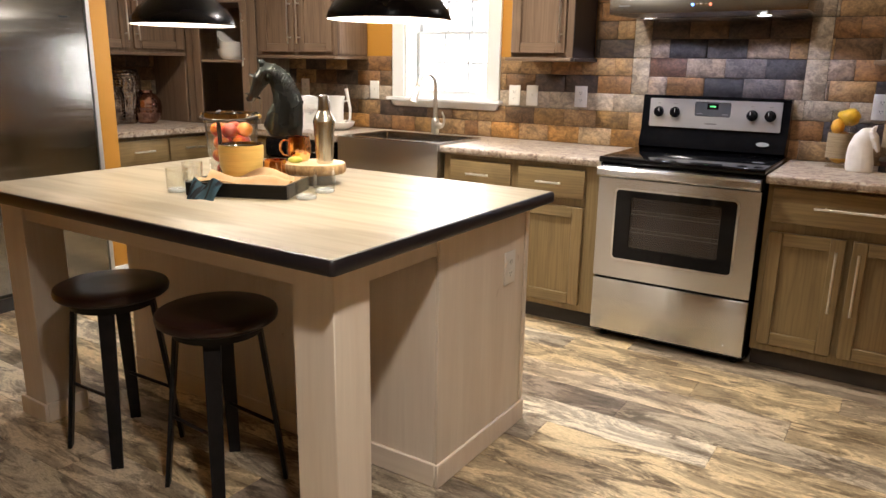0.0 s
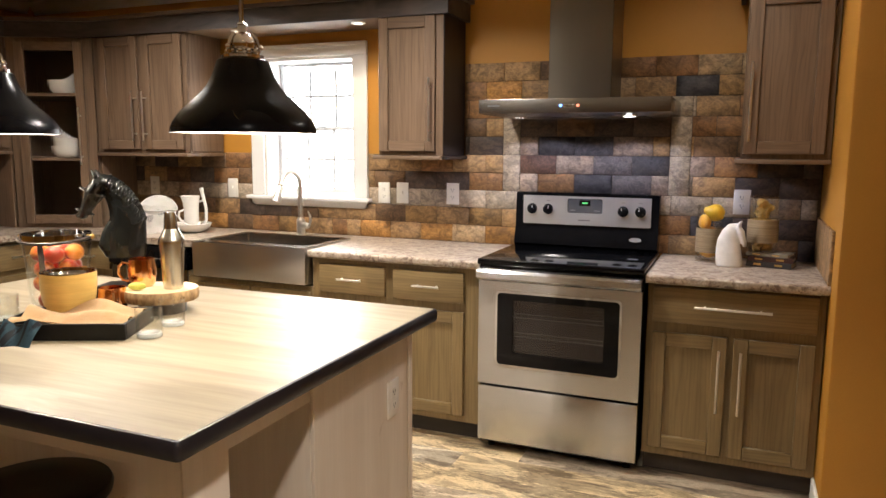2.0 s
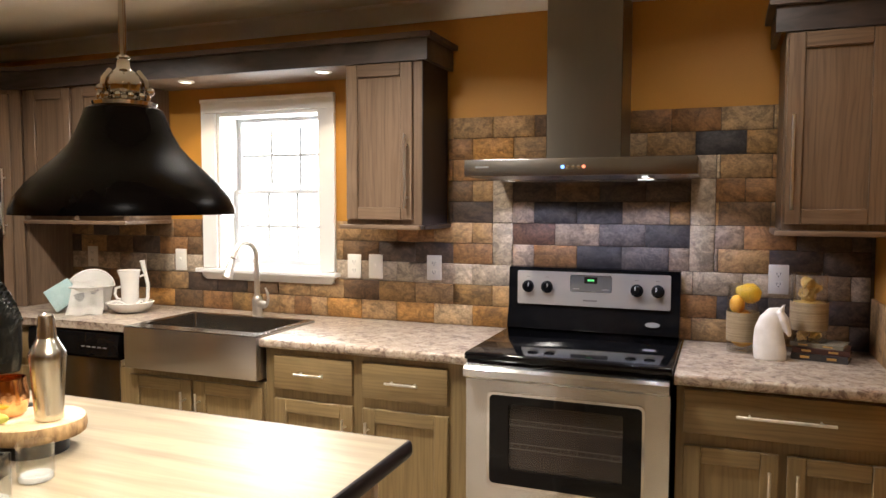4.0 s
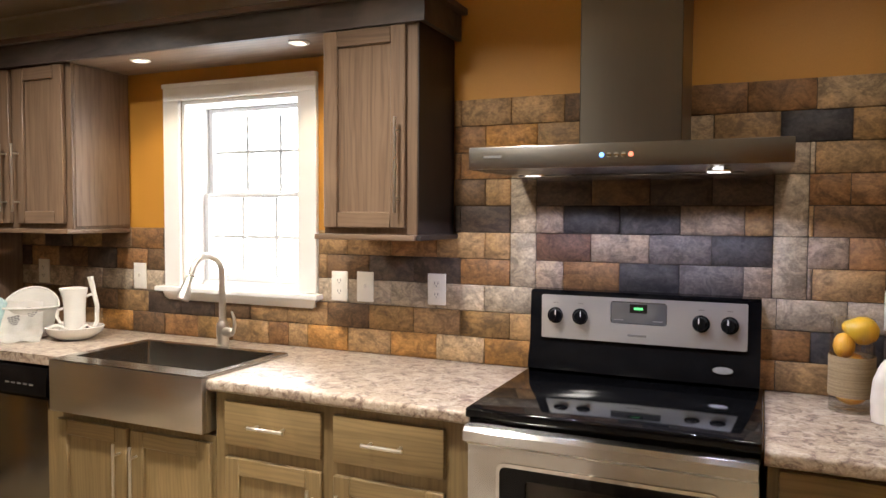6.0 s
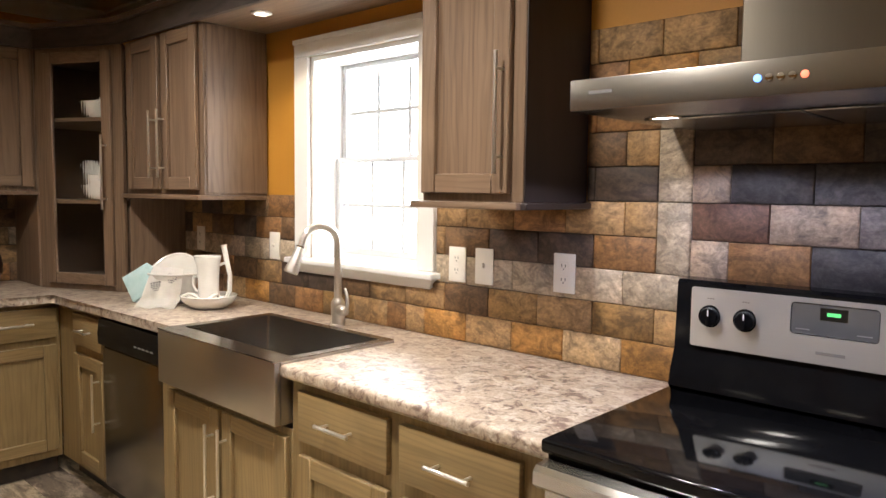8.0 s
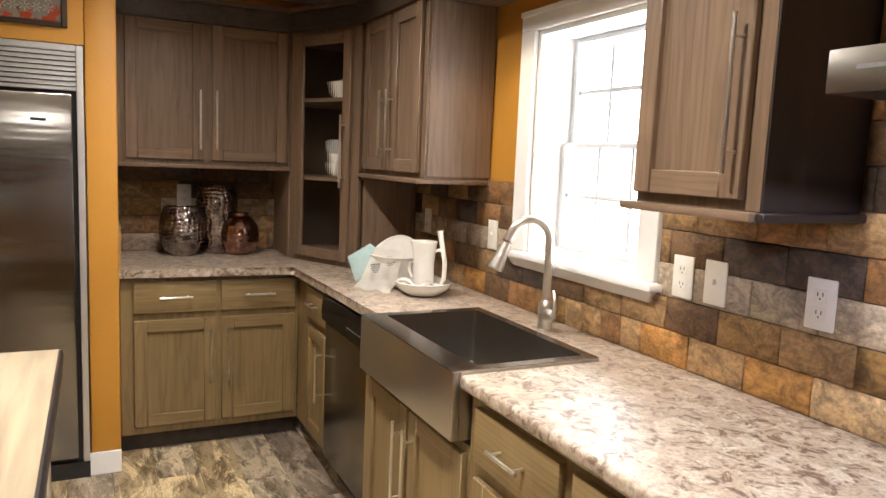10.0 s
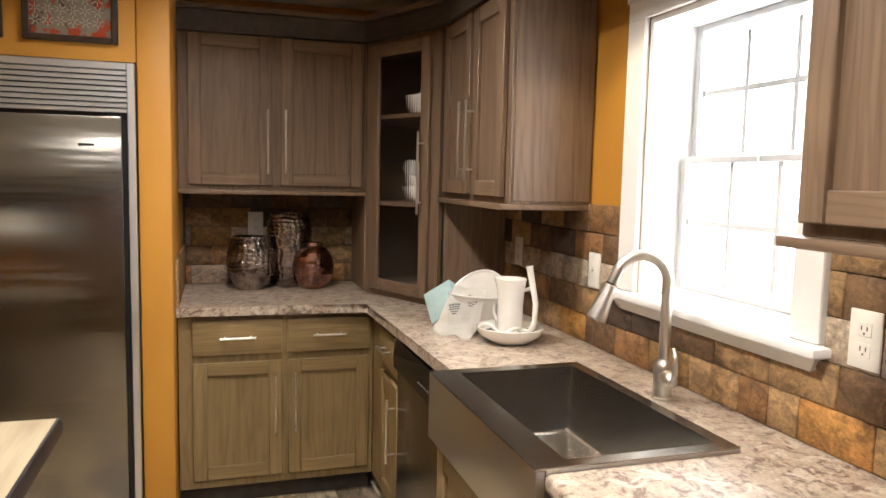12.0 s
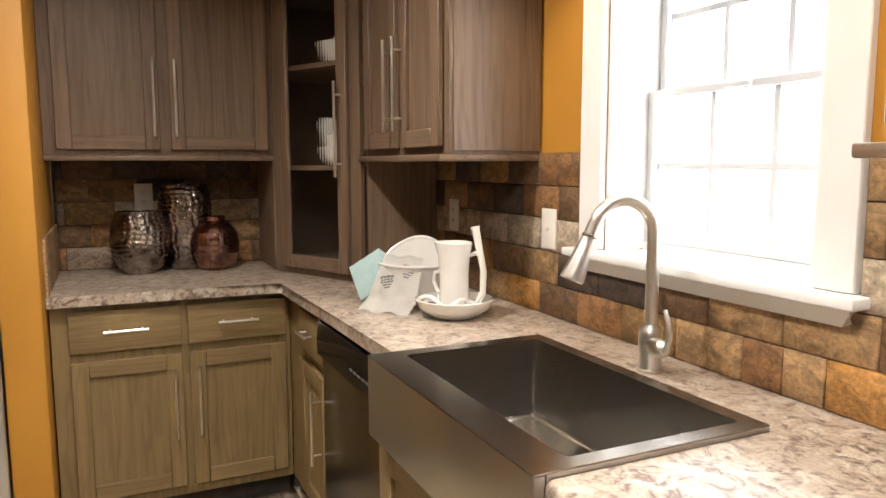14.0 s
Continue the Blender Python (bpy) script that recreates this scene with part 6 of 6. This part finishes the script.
def book(x, y, z, w0, d0, h0, turn, cover, label):
    bk = thing("book", (x, y, z), label, "book", "stacked books")
    m = pose(x, y, z, 0, 0, turn)
    bm = bmesh.new()
    box(bm, -w0 / 2, w0 / 2, -d0 / 2, d0 / 2, 0.0004, 0.003, 0.001, m=m)
    box(bm, -w0 / 2, w0 / 2, -d0 / 2, d0 / 2, h0 - 0.003, h0, 0.001, m=m)
    box(bm, -w0 / 2, w0 / 2, -d0 / 2, -d0 / 2 + 0.003, 0.003, h0 - 0.003, m=m)
    part("cover", bm, cover, bk)
    part("pages", box(bmesh.new(), -w0 / 2 + 0.004, w0 / 2 - 0.005, -d0 / 2 + 0.003, d0 / 2 - 0.005, 0.0031, h0 - 0.0031, m=m), M_PAPER, bk, "cream page edges")
    for u in (-0.25, 0.22):
        part("gilt_label", box(bmesh.new(), u * w0 - 0.016, u * w0 + 0.016, -d0 / 2 - 0.0006, -d0 / 2 - 0.0001, h0 * 0.35, h0 * 0.7, m=m), M_GOLD, bk)
    return bk


book(1.262, -0.205, TOP, 0.190, 0.135, 0.026, -14, M_BOOK_DARK, "dark cloth-bound book lying under another book")
book(1.262, -0.205, TOP + 0.0262, 0.190, 0.130, 0.022, -10, M_BOOK_RED, "oxblood leather book with gilt stamping in a stack")
book(1.255, -0.200, TOP + 0.0484, 0.180, 0.125, 0.016, -18, M_BOOK_GREY, "thin grey-green book on top of a stack")
JZ = TOP + 0.0648
glass_cylinder("pasta_jar", 1.215, -0.200, JZ, 0.064, 0.255, (0.045, 0.150), "clear glass cylinder wrapped in burlap, full of yellow pasta nests")
rng = random.Random(9)
for q in range(13):
    a, rr, z = rng.uniform(0, 6.28), rng.uniform(0.012, 0.032), (0.022 if q < 3 else 0.165 + 0.018 * (q % 4))
    c = Vector((1.215 + rr * math.cos(a), -0.200 + rr * math.sin(a), JZ + z))
    bm = bmesh.new()
    ax = Matrix.Rotation(rng.uniform(0, 3), 4, "X") @ Matrix.Rotation(rng.uniform(0, 3), 4, "Y")
    for kk in range(4):
        pts = [c + (ax @ Vector(((0.010 + kk * 0.0035) * math.cos(t0), (0.010 + kk * 0.0035) * math.sin(t0), (kk - 2) * 0.004 + 0.004 * math.sin(t0 * 2 + kk)))) for t0 in [2 * math.pi * s0 / 12 for s0 in range(13)]]
        tube(bm, pts, 0.0042, 6)
    solid("pasta_nest", bm, M_PASTA, "yellow dried pasta nest in the jar", "pasta", group="pasta in the jar")
solid("pasta_filling", lathe(bmesh.new(), [(0.0, 0.0415), (0.052, 0.043), (0.056, 0.10), (0.054, 0.148), (0.0, 0.150)], (1.215, -0.200, JZ), 24, lambda a, h: 1 + 0.05 * math.sin(7 * a + h * 90), caps=False), M_PASTA, "yellow pasta behind the burlap wrap", "pasta")

# ---- things on the corner worktop ----
jx, jy = -2.035, -0.272
solid("shallow_bowl", lathe(bmesh.new(), [(0.0, 0.0005), (0.060, 0.0005), (0.070, 0.004), (0.108, 0.030), (0.119, 0.056), (0.115, 0.058), (0.103, 0.034), (0.066, 0.012), (0.0, 0.010)], (jx, jy, TOP), 48, lambda a, h: 1 + 0.015 * math.sin(2 * a), caps=False), M_CERAMIC, "wide shallow white ceramic bowl", "bowl")
bm = bmesh.new()
rng = random.Random(3)
for q in range(110):
    a, rr = rng.uniform(0, 6.28), 0.088 * math.sqrt(rng.random())
    if rr < 0.050:
        rr = 0.052 + 0.03 * rng.random()
    blob(bm, (jx + rr * math.cos(a), jy + rr * math.sin(a), TOP + 0.026 + 0.012 * rng.random()), 0.009, 0.007, 0.006, 1, Matrix.Rotation(rng.uniform(0, 3), 4, "Z"))
solid("black_beans", bm, M_BEANS, "black pebbles filling the shallow bowl", "pebbles", "stuff")
j = thing("pitcher", (jx, jy, TOP + 0.0125), "glossy white ceramic pitcher with a tall branch-like handle", "pitcher")
part("body", lathe(bmesh.new(), [(0.0, 0.0005), (0.044, 0.0005), (0.046, 0.006), (0.044, 0.05), (0.044, 0.12), (0.048, 0.17), (0.055, 0.212), (0.053, 0.214), (0.045, 0.17), (0.041, 0.12), (0.041, 0.05), (0.038, 0.012), (0.0, 0.010)], (jx, jy, TOP + 0.0125), 40, lambda a, h: 1 + (0.16 * max(0, math.cos(a - radians(215))) ** 6 if h > 0.19 else 0.0), caps=False), M_CERAMIC, j)
hdir = Vector((0.62, 0.78, 0)).normalized()
c0 = Vector((jx, jy, TOP + 0.0125))
part("handle", tube(bmesh.new(), [c0 + hdir * 0.043 + Vector((0, 0, 0.035)), c0 + hdir * 0.070 + Vector((0, 0, 0.030)), c0 + hdir * 0.088 + Vector((0, 0, 0.06)), c0 + hdir * 0.090 + Vector((0, 0, 0.13)), c0 + hdir * 0.076 + Vector((0, 0, 0.20)), c0 + hdir * 0.066 + Vector((0, 0, 0.250)), c0 + hdir * 0.064 + Vector((0, 0, 0.262))], [0.009, 0.010, 0.010, 0.010, 0.011, 0.0125, 0.015], 12), M_CERAMIC, j)
part("handle_strut", tube(bmesh.new(), [c0 + hdir * 0.048 + Vector((0, 0, 0.175)), c0 + hdir * 0.066 + Vector((0, 0, 0.182)), c0 + hdir * 0.080 + Vector((0, 0, 0.176))], 0.007, 10), M_CERAMIC, j)
for nm, ang in (("branch", 160), ("branch", 250), ("branch", 330)):
    a = radians(ang)
    pp = [Vector((jx + math.cos(a + q * 0.22) * (0.105 - 0.012 * q), jy + math.sin(a + q * 0.22) * (0.105 - 0.012 * q), TOP + 0.052 + 0.016 * math.sin(q * 1.0))) for q in range(5)]
    part("branch_strut", tube(bmesh.new(), pp, [0.008, 0.007, 0.007, 0.006, 0.005], 10), M_CERAMIC, j)

ldir = Vector((-0.80, -0.35, 0)).normalized()
part("loop_handle", tube(bmesh.new(), [c0 + ldir * 0.043 + Vector((0, 0, 0.055)), c0 + ldir * 0.066 + Vector((0, 0, 0.058)), c0 + ldir * 0.080 + Vector((0, 0, 0.085)), c0 + ldir * 0.074 + Vector((0, 0, 0.115)), c0 + ldir * 0.043 + Vector((0, 0, 0.125))], 0.0075, 10), M_CERAMIC, j)

# oval handled basket behind the cloth, printed tea towel, teal towel
kx, ky = -2.265, -0.315
bk = thing("oval_basket", (kx, ky, TOP), "white ceramic oval basket with an arched rim", "basket")
KM = pose(kx, ky, TOP, 0, 0, 38)
bm = bmesh.new()
n = 40
prof = [(0.62, 0.0), (0.70, 0.004), (0.86, 0.06), (0.97, 0.12), (1.0, 0.130), (0.965, 0.130), (0.83, 0.06), (0.66, 0.012), (0.0, 0.010)]
rings = []
for rr, hh in prof:
    rings.append([bm.verts.new(KM @ Vector((0.115 * max(rr, 0.002) * math.cos(2 * math.pi * q / n), 0.075 * max(rr, 0.002) * math.sin(2 * math.pi * q / n), 0.0006 + hh * (1 + (0.62 * max(0, math.sin(2 * math.pi * q / n)) ** 1.2 if hh > 0.05 else 0))))) for q in range(n)])
for a, b2 in zip(rings, rings[1:]):
    bridge(bm, a, b2)
bm.faces.new(rings[0])
bm.faces.new(rings[-1])
part("body", bm, M_CERAMIC, bk)
part("rim_coil", tube(bmesh.new(), [KM @ Vector((0.116 * math.cos(2 * math.pi * q / n), 0.076 * math.sin(2 * math.pi * q / n), 0.0006 + 0.133 * (1 + 0.62 * max(0, math.sin(2 * math.pi * q / n)) ** 1.2))) for q in range(n + 1)], 0.0055, 8), M_CERAMIC, bk)

CM = pose(-2.215, -0.392, TOP, 0, 0, 38)
bm = bmesh.new()
nx, nz = 20, 20
g = []
for v in range(nz + 1):
    f0 = v / nz
    row = []
    for u in range(nx + 1):
        e = u / nx - 0.5
        half = 0.088 - 0.018 * f0
        depth = -0.030 * (1 - f0) ** 2 + 0.060 * f0 ** 1.5 + 0.006 * math.sin(e * 14) * (1 - f0) - 0.05 * max(0, 0.12 - f0) / 0.12
        row.append(bm.verts.new(CM @ Vector((e * 2 * half, depth, 0.003 + 0.160 * f0 ** 0.8 + 0.004 * math.sin(e * 11)))))
    g.append(row)
for v in range(nz):
    for u in range(nx):
        bm.faces.new((g[v][u], g[v][u + 1], g[v + 1][u + 1], g[v + 1][u]))
bmesh.ops.solidify(bm, geom=bm.faces[:], thickness=0.004)
tt = thing("printed_tea_towel", (-2.215, -0.392, TOP), "white tea towel with grey printed marks draped over the basket", "towel")
part("cloth", bm, M_LINEN, tt)
for cu, cz, rot in ((-0.030, 0.085, -12), (0.034, 0.118, 10)):
    bm = bmesh.new()
    f0 = (cz / 0.160) ** 1.25
    dp = -0.030 * (1 - f0) ** 2 + 0.060 * f0 ** 1.5 - 0.0085
    mm = CM @ Matrix.Translation((cu, dp, cz)) @ Matrix.Rotation(radians(-22), 4, "X") @ Matrix.Rotation(radians(rot), 4, "Y")
    for q, (w2, zz) in enumerate(((0.026, 0.016), (0.022, 0.008), (0.024, 0.0), (0.016, -0.009), (0.010, -0.018))):
        for b3 in range(4):
            u0 = -w2 + b3 * w2 * 0.5
            box(bm, u0, u0 + w2 * 0.36, -0.0004, 0.0004, zz - 0.0021, zz + 0.0021, m=mm)
    box(bm, -0.022, 0.022, -0.0004, 0.0004, 0.019, 0.0205, m=mm)
    part("print_marks", bm, M_INK, tt, "grey printed marks")
bm = bmesh.new()
HM = pose(-2.345, -0.425, TOP + 0.0935, 0, 0, 32) @ Matrix.Scale(1.14, 4) @ Matrix.Rotation(radians(-14), 4, "X") @ Matrix.Rotation(radians(-33), 4, "Y")
for q in range(4):
    box(bm, -0.060, 0.060, -0.012 + q * 0.0075, -0.0055 + q * 0.0075, -0.056, 0.056 - q * 0.003, 0.003, 2, m=HM)
solid("folded_towel", bm, M_TEAL, "pale teal folded towel propped against the white tea towel", "towel")

# mercury glass vases
def vase(x, y, prof, mat, label, hammered):
    def dent(a, h):
        return 1 + (0.045 * abs(math.sin(12 * a + 0.5 * math.sin(h * 60))) * abs(math.sin(h * 150 + 0.5 * math.sin(a * 5))) if hammered else 0.004 * math.sin(h * 180))
    pts = []
    for (r0, h0), (r1, h1) in zip(prof, prof[1:]):
        for q in range(12):
            s0 = q / 12
            pts.append((r0 + (r1 - r0) * s0, h0 + (h1 - h0) * s0))
    pts.append(prof[-1])
    top = prof[-1]
    pts += [(top[0] - 0.006, top[1]), (top[0] - 0.007, top[1] - 0.06), (0.001, top[1] - 0.07)]
    return solid("vase", lathe(bmesh.new(), pts, (x, y, TOP + 0.0005), 144, dent), mat, label, "vase", group="vases under the wall cabinet")


vase(-3.40, -1.090, [(0.062, 0), (0.088, 0.03), (0.110, 0.08), (0.117, 0.13), (0.113, 0.185), (0.098, 0.235), (0.088, 0.262)], M_MERCURY, "hammered silver-brown mercury glass vase on the worktop", True)
vase(-3.465, -0.900, [(0.066, 0), (0.088, 0.04), (0.102, 0.13), (0.110, 0.22), (0.110, 0.29), (0.104, 0.33), (0.092, 0.362), (0.090, 0.374)], M_MERCURY, "tall hammered mercury glass vase standing behind two others", True)
vase(-3.385, -0.790, [(0.055, 0), (0.084, 0.025), (0.104, 0.075), (0.107, 0.115), (0.098, 0.165), (0.070, 0.202), (0.048, 0.215), (0.050, 0.232)], M_ROSE_GLASS, "round rose-bronze glass vase with a narrow neck", False)

# ---- side splashes ----
def side_splash(name, x0, x1, y0, y1, z1, cuts, along):
    sp2 = thing(name, ((x0 + x1) / 2, (y0 + y1) / 2, TOP), "low brick tile splash against the wall end", "splashback", "side splashes", "structure")
    for a, b in zip(cuts, cuts[1:]):
        bm = B(x0, x1, a + 0.001, b - 0.001, TOP + 0.0005, z1, 0.002) if along == "y" else B(a + 0.001, b - 0.001, y0, y1, TOP + 0.0005, z1, 0.002)
        part("tile", bm, M_TILE_PALE if len(cuts) % 2 else M_TILE_WARM, sp2)
    return sp2


side_splash("side_splash_east", EX - 0.0125, EX - 0.0005, 0, 0, 1.128, [-0.655, -0.56, -0.462, -0.364, -0.266, -0.168, -0.07, -0.016], "y")
side_splash("side_splash_west", 0, 0, -1.419, -1.408, 1.118, [WX + 0.016, -3.50, -3.40, -3.30, -3.20, -3.10, -3.0, CW - 0.012], "x")

# ---- brick tiles ----
ROW, LENGTH, GAP = 0.0982, 0.197, 0.0026
_cache = {}


def tile_mesh(length, height, mat):
    key = (round(length, 3), round(height, 3), mat.name)
    if key not in _cache:
        bm = bmesh.new()
        l2, h2, th, e = length / 2 - GAP / 2, height / 2 - GAP / 2, 0.0095, 0.0032
        rows = []
        for gx, y in ((0, 0.0), (0, -(th - 0.003)), (e, -th)):
            rows.append([bm.verts.new((sx * (l2 - gx), y, sz * (h2 - gx))) for sx, sz in ((-1, -1), (0, -1.012), (1, -1), (1.004, 0), (1, 1), (0, 1.010), (-1, 1), (-1.004, 0))])
        bridge(bm, rows[0], rows[1])
        bridge(bm, rows[1], rows[2])
        bm.faces.new(rows[2])
        _cache[key] = finish(bm, "tile", mat, 60)
    return _cache[key]


def put_tile(parent, m, u, z, length, height, mat, rng):
    ob = new("tile", tile_mesh(length, height, mat))
    turn = m.to_3x3()
    ob.parent = parent
    p = m @ Vector((u, 0.003 + rng.uniform(-0.0007, 0.0007), z))
    if abs(turn[0][0]) > 0.5:
        ob.matrix_local = Matrix.Translation(p) @ Matrix.Rotation(rng.uniform(-0.004, 0.004), 4, "Y")
    else:
        ob.matrix_local = Matrix.Translation(p) @ Matrix.Rotation(math.pi / 2, 4, "Z") @ Matrix.Rotation(rng.uniform(-0.004, 0.004), 4, "Y")
    return ob


def course(parent, m, u0, u1, k, codes, first, rng):
    """Lays course k in running bond from u0 to u1; codes name the tiles' colours, the first one being tile number first."""
    shift = 0.5 * (k % 2)
    i = math.floor(u0 / LENGTH + shift + 1e-6)
    while (i - shift) * LENGTH < u1 - 1e-4:
        a, b = max(u0, (i - shift) * LENGTH), min(u1, (i + 1 - shift) * LENGTH)
        if b - a > 0.008:
            put_tile(parent, m, (a + b) / 2, TOP + 0.001 + (k + 0.5) * ROW, b - a, ROW, M_TILES[codes[(i - first) % len(codes)]], rng)
        i += 1


rng = random.Random(12)
sp = tagged(new("splashback_north"), "warm brown brick tile splashback with a pale frame behind the range", "splashback", kind="structure")
bm = bmesh.new()
box(bm, -3.0, EX - 0.001, -0.0035, -0.0005, TOP, TOP + 2 * ROW)
box(bm, -3.0, -1.758, -0.0035, -0.0005, TOP + 2 * ROW, TOP + 5 * ROW)
box(bm, -0.931, EX - 0.001, -0.0035, -0.0005, TOP + 2 * ROW, TOP + 5 * ROW)
box(bm, -0.324, 1.112, -0.0035, -0.0005, TOP + 5 * ROW, TOP + 10 * ROW)
part("grout", bm, M_GROUT, sp)
PL, PR = (-0.0985, -0.002), (0.773, 0.872)
# O ochre, T tan, L light tan, M olive brown, B brown, D dark, R rust, S slate, G grey, K greyish pink, X rust and soot, P pale
NEAR = ["OTOLORRRRTTBD", "TBMTMTRRRRSDD", "PPPPPPPPPPPPP", "TBDDRKRSGKTDD", "TTRTTXKGSKRDD", "TTTDDKSSKTBBB", "TTTBTDBDDRRRR", "RRRRRPPPPPTRR", "RRRROTTLTSMMM", "TTTTTTBRRRLLL"]
FAR = ["MTRBTOBR", "DBTMRBTD", "PKPPKP", "BMDTBDRB", "DBTDMBRD"]
for kk in range(10):
    left, right = (-0.929, EX - 0.014) if kk < 5 else (-0.323, 1.110)
    if kk < 2:
        course(sp, NORTH, -2.98, -1.08, kk, FAR[kk], -16, rng)
        course(sp, NORTH, -1.08 + (0.095 if kk == 0 else -0.0035), right, kk, NEAR[kk], -5, rng)
        if kk == 0:
            course(sp, NORTH, -1.08, -0.985, kk, "T", 0, rng)
        continue
    if kk < 5:
        course(sp, NORTH, -2.98, -1.760, kk, FAR[kk], -16, rng)
    if kk == 2 or kk > 7:
        course(sp, NORTH, left, right, kk, NEAR[kk], -5, rng)
    else:
        course(sp, NORTH, left, PL[0], kk, NEAR[kk], -5, rng)
        course(sp, NORTH, *((PL[0], PR[1]) if kk == 7 else (PL[1], PR[0])), kk, NEAR[kk], -5, rng)
        course(sp, NORTH, PR[1], right, kk, NEAR[kk], -5, rng)
for u0, u1 in (PL, PR):
    for q in range(2):
        put_tile(sp, NORTH, (u0 + u1) / 2, TOP + 0.001 + 3 * ROW + ROW * (2 * q + 1), u1 - u0, 2 * ROW, M_TILES["P"], rng)
sw = tagged(new("splashback_west"), "brick-look tile splashback in dark warm browns behind the vases", "splashback", kind="structure")
part("grout", B(WX + 0.0005, WX + 0.0035, -1.418, -0.50, TOP, TOP + 5 * ROW), M_GROUT, sw)
WESTW = face_frame((WX, 0, 0), (0, 1), (1, 0))
for kk, codes in enumerate(("RKBTRB", "DBRMDT", "KMPKLP", "BTMDBB", "DBDBDB")):
    course(sw, WESTW, -1.407, -0.535, kk, codes, -8, rng)

# ---- floor ----
fl = tagged(new("floor"), "distressed grey-brown wood-look vinyl plank floor", "floor", kind="structure")
part("subfloor", B(WX - 0.12, 3.42, -6.62, 0.14, -0.12, -0.0045), M_SUBFLOOR, fl)
PW, PLN = 0.182, 1.22
_planks = {}


def plank_mesh(length):
    key = round(length, 2)
    if key not in _planks:
        bm = bmesh.new()
        l2, w2 = length / 2 - 0.0006, PW / 2 - 0.0006
        rows = [[bm.verts.new((sx * (l2 - e), sy * (w2 - e), z)) for sx, sy in ((-1, -1), (1, -1), (1, 1), (-1, 1))] for e, z in ((0, -0.004), (0, -0.0012), (0.0018, 0.0))]
        bridge(bm, rows[0], rows[1])
        bridge(bm, rows[1], rows[2])
        bm.faces.new(rows[2])
        _planks[key] = finish(bm, "plank", M_PLANK, 20)
    return _planks[key]


rng = random.Random(21)
y, row = -PW / 2, 0
while y > -6.5:
    x = WX - [0.25, 0.85, 0.45, 1.05, 0.10, 0.65][row % 6]
    while x < 3.3:
        a, b = max(x, WX), min(x + PLN, 3.3)
        if b - a > 0.05:
            ob = new("plank", plank_mesh(b - a))
            ob.parent = fl
            ob.matrix_local = Matrix.Translation(((a + b) / 2, y, rng.uniform(-0.0002, 0.0002))) @ Matrix.Rotation(math.pi if rng.random() < 0.5 else 0, 4, "Z")
        x += PLN
    y -= PW
    row += 1
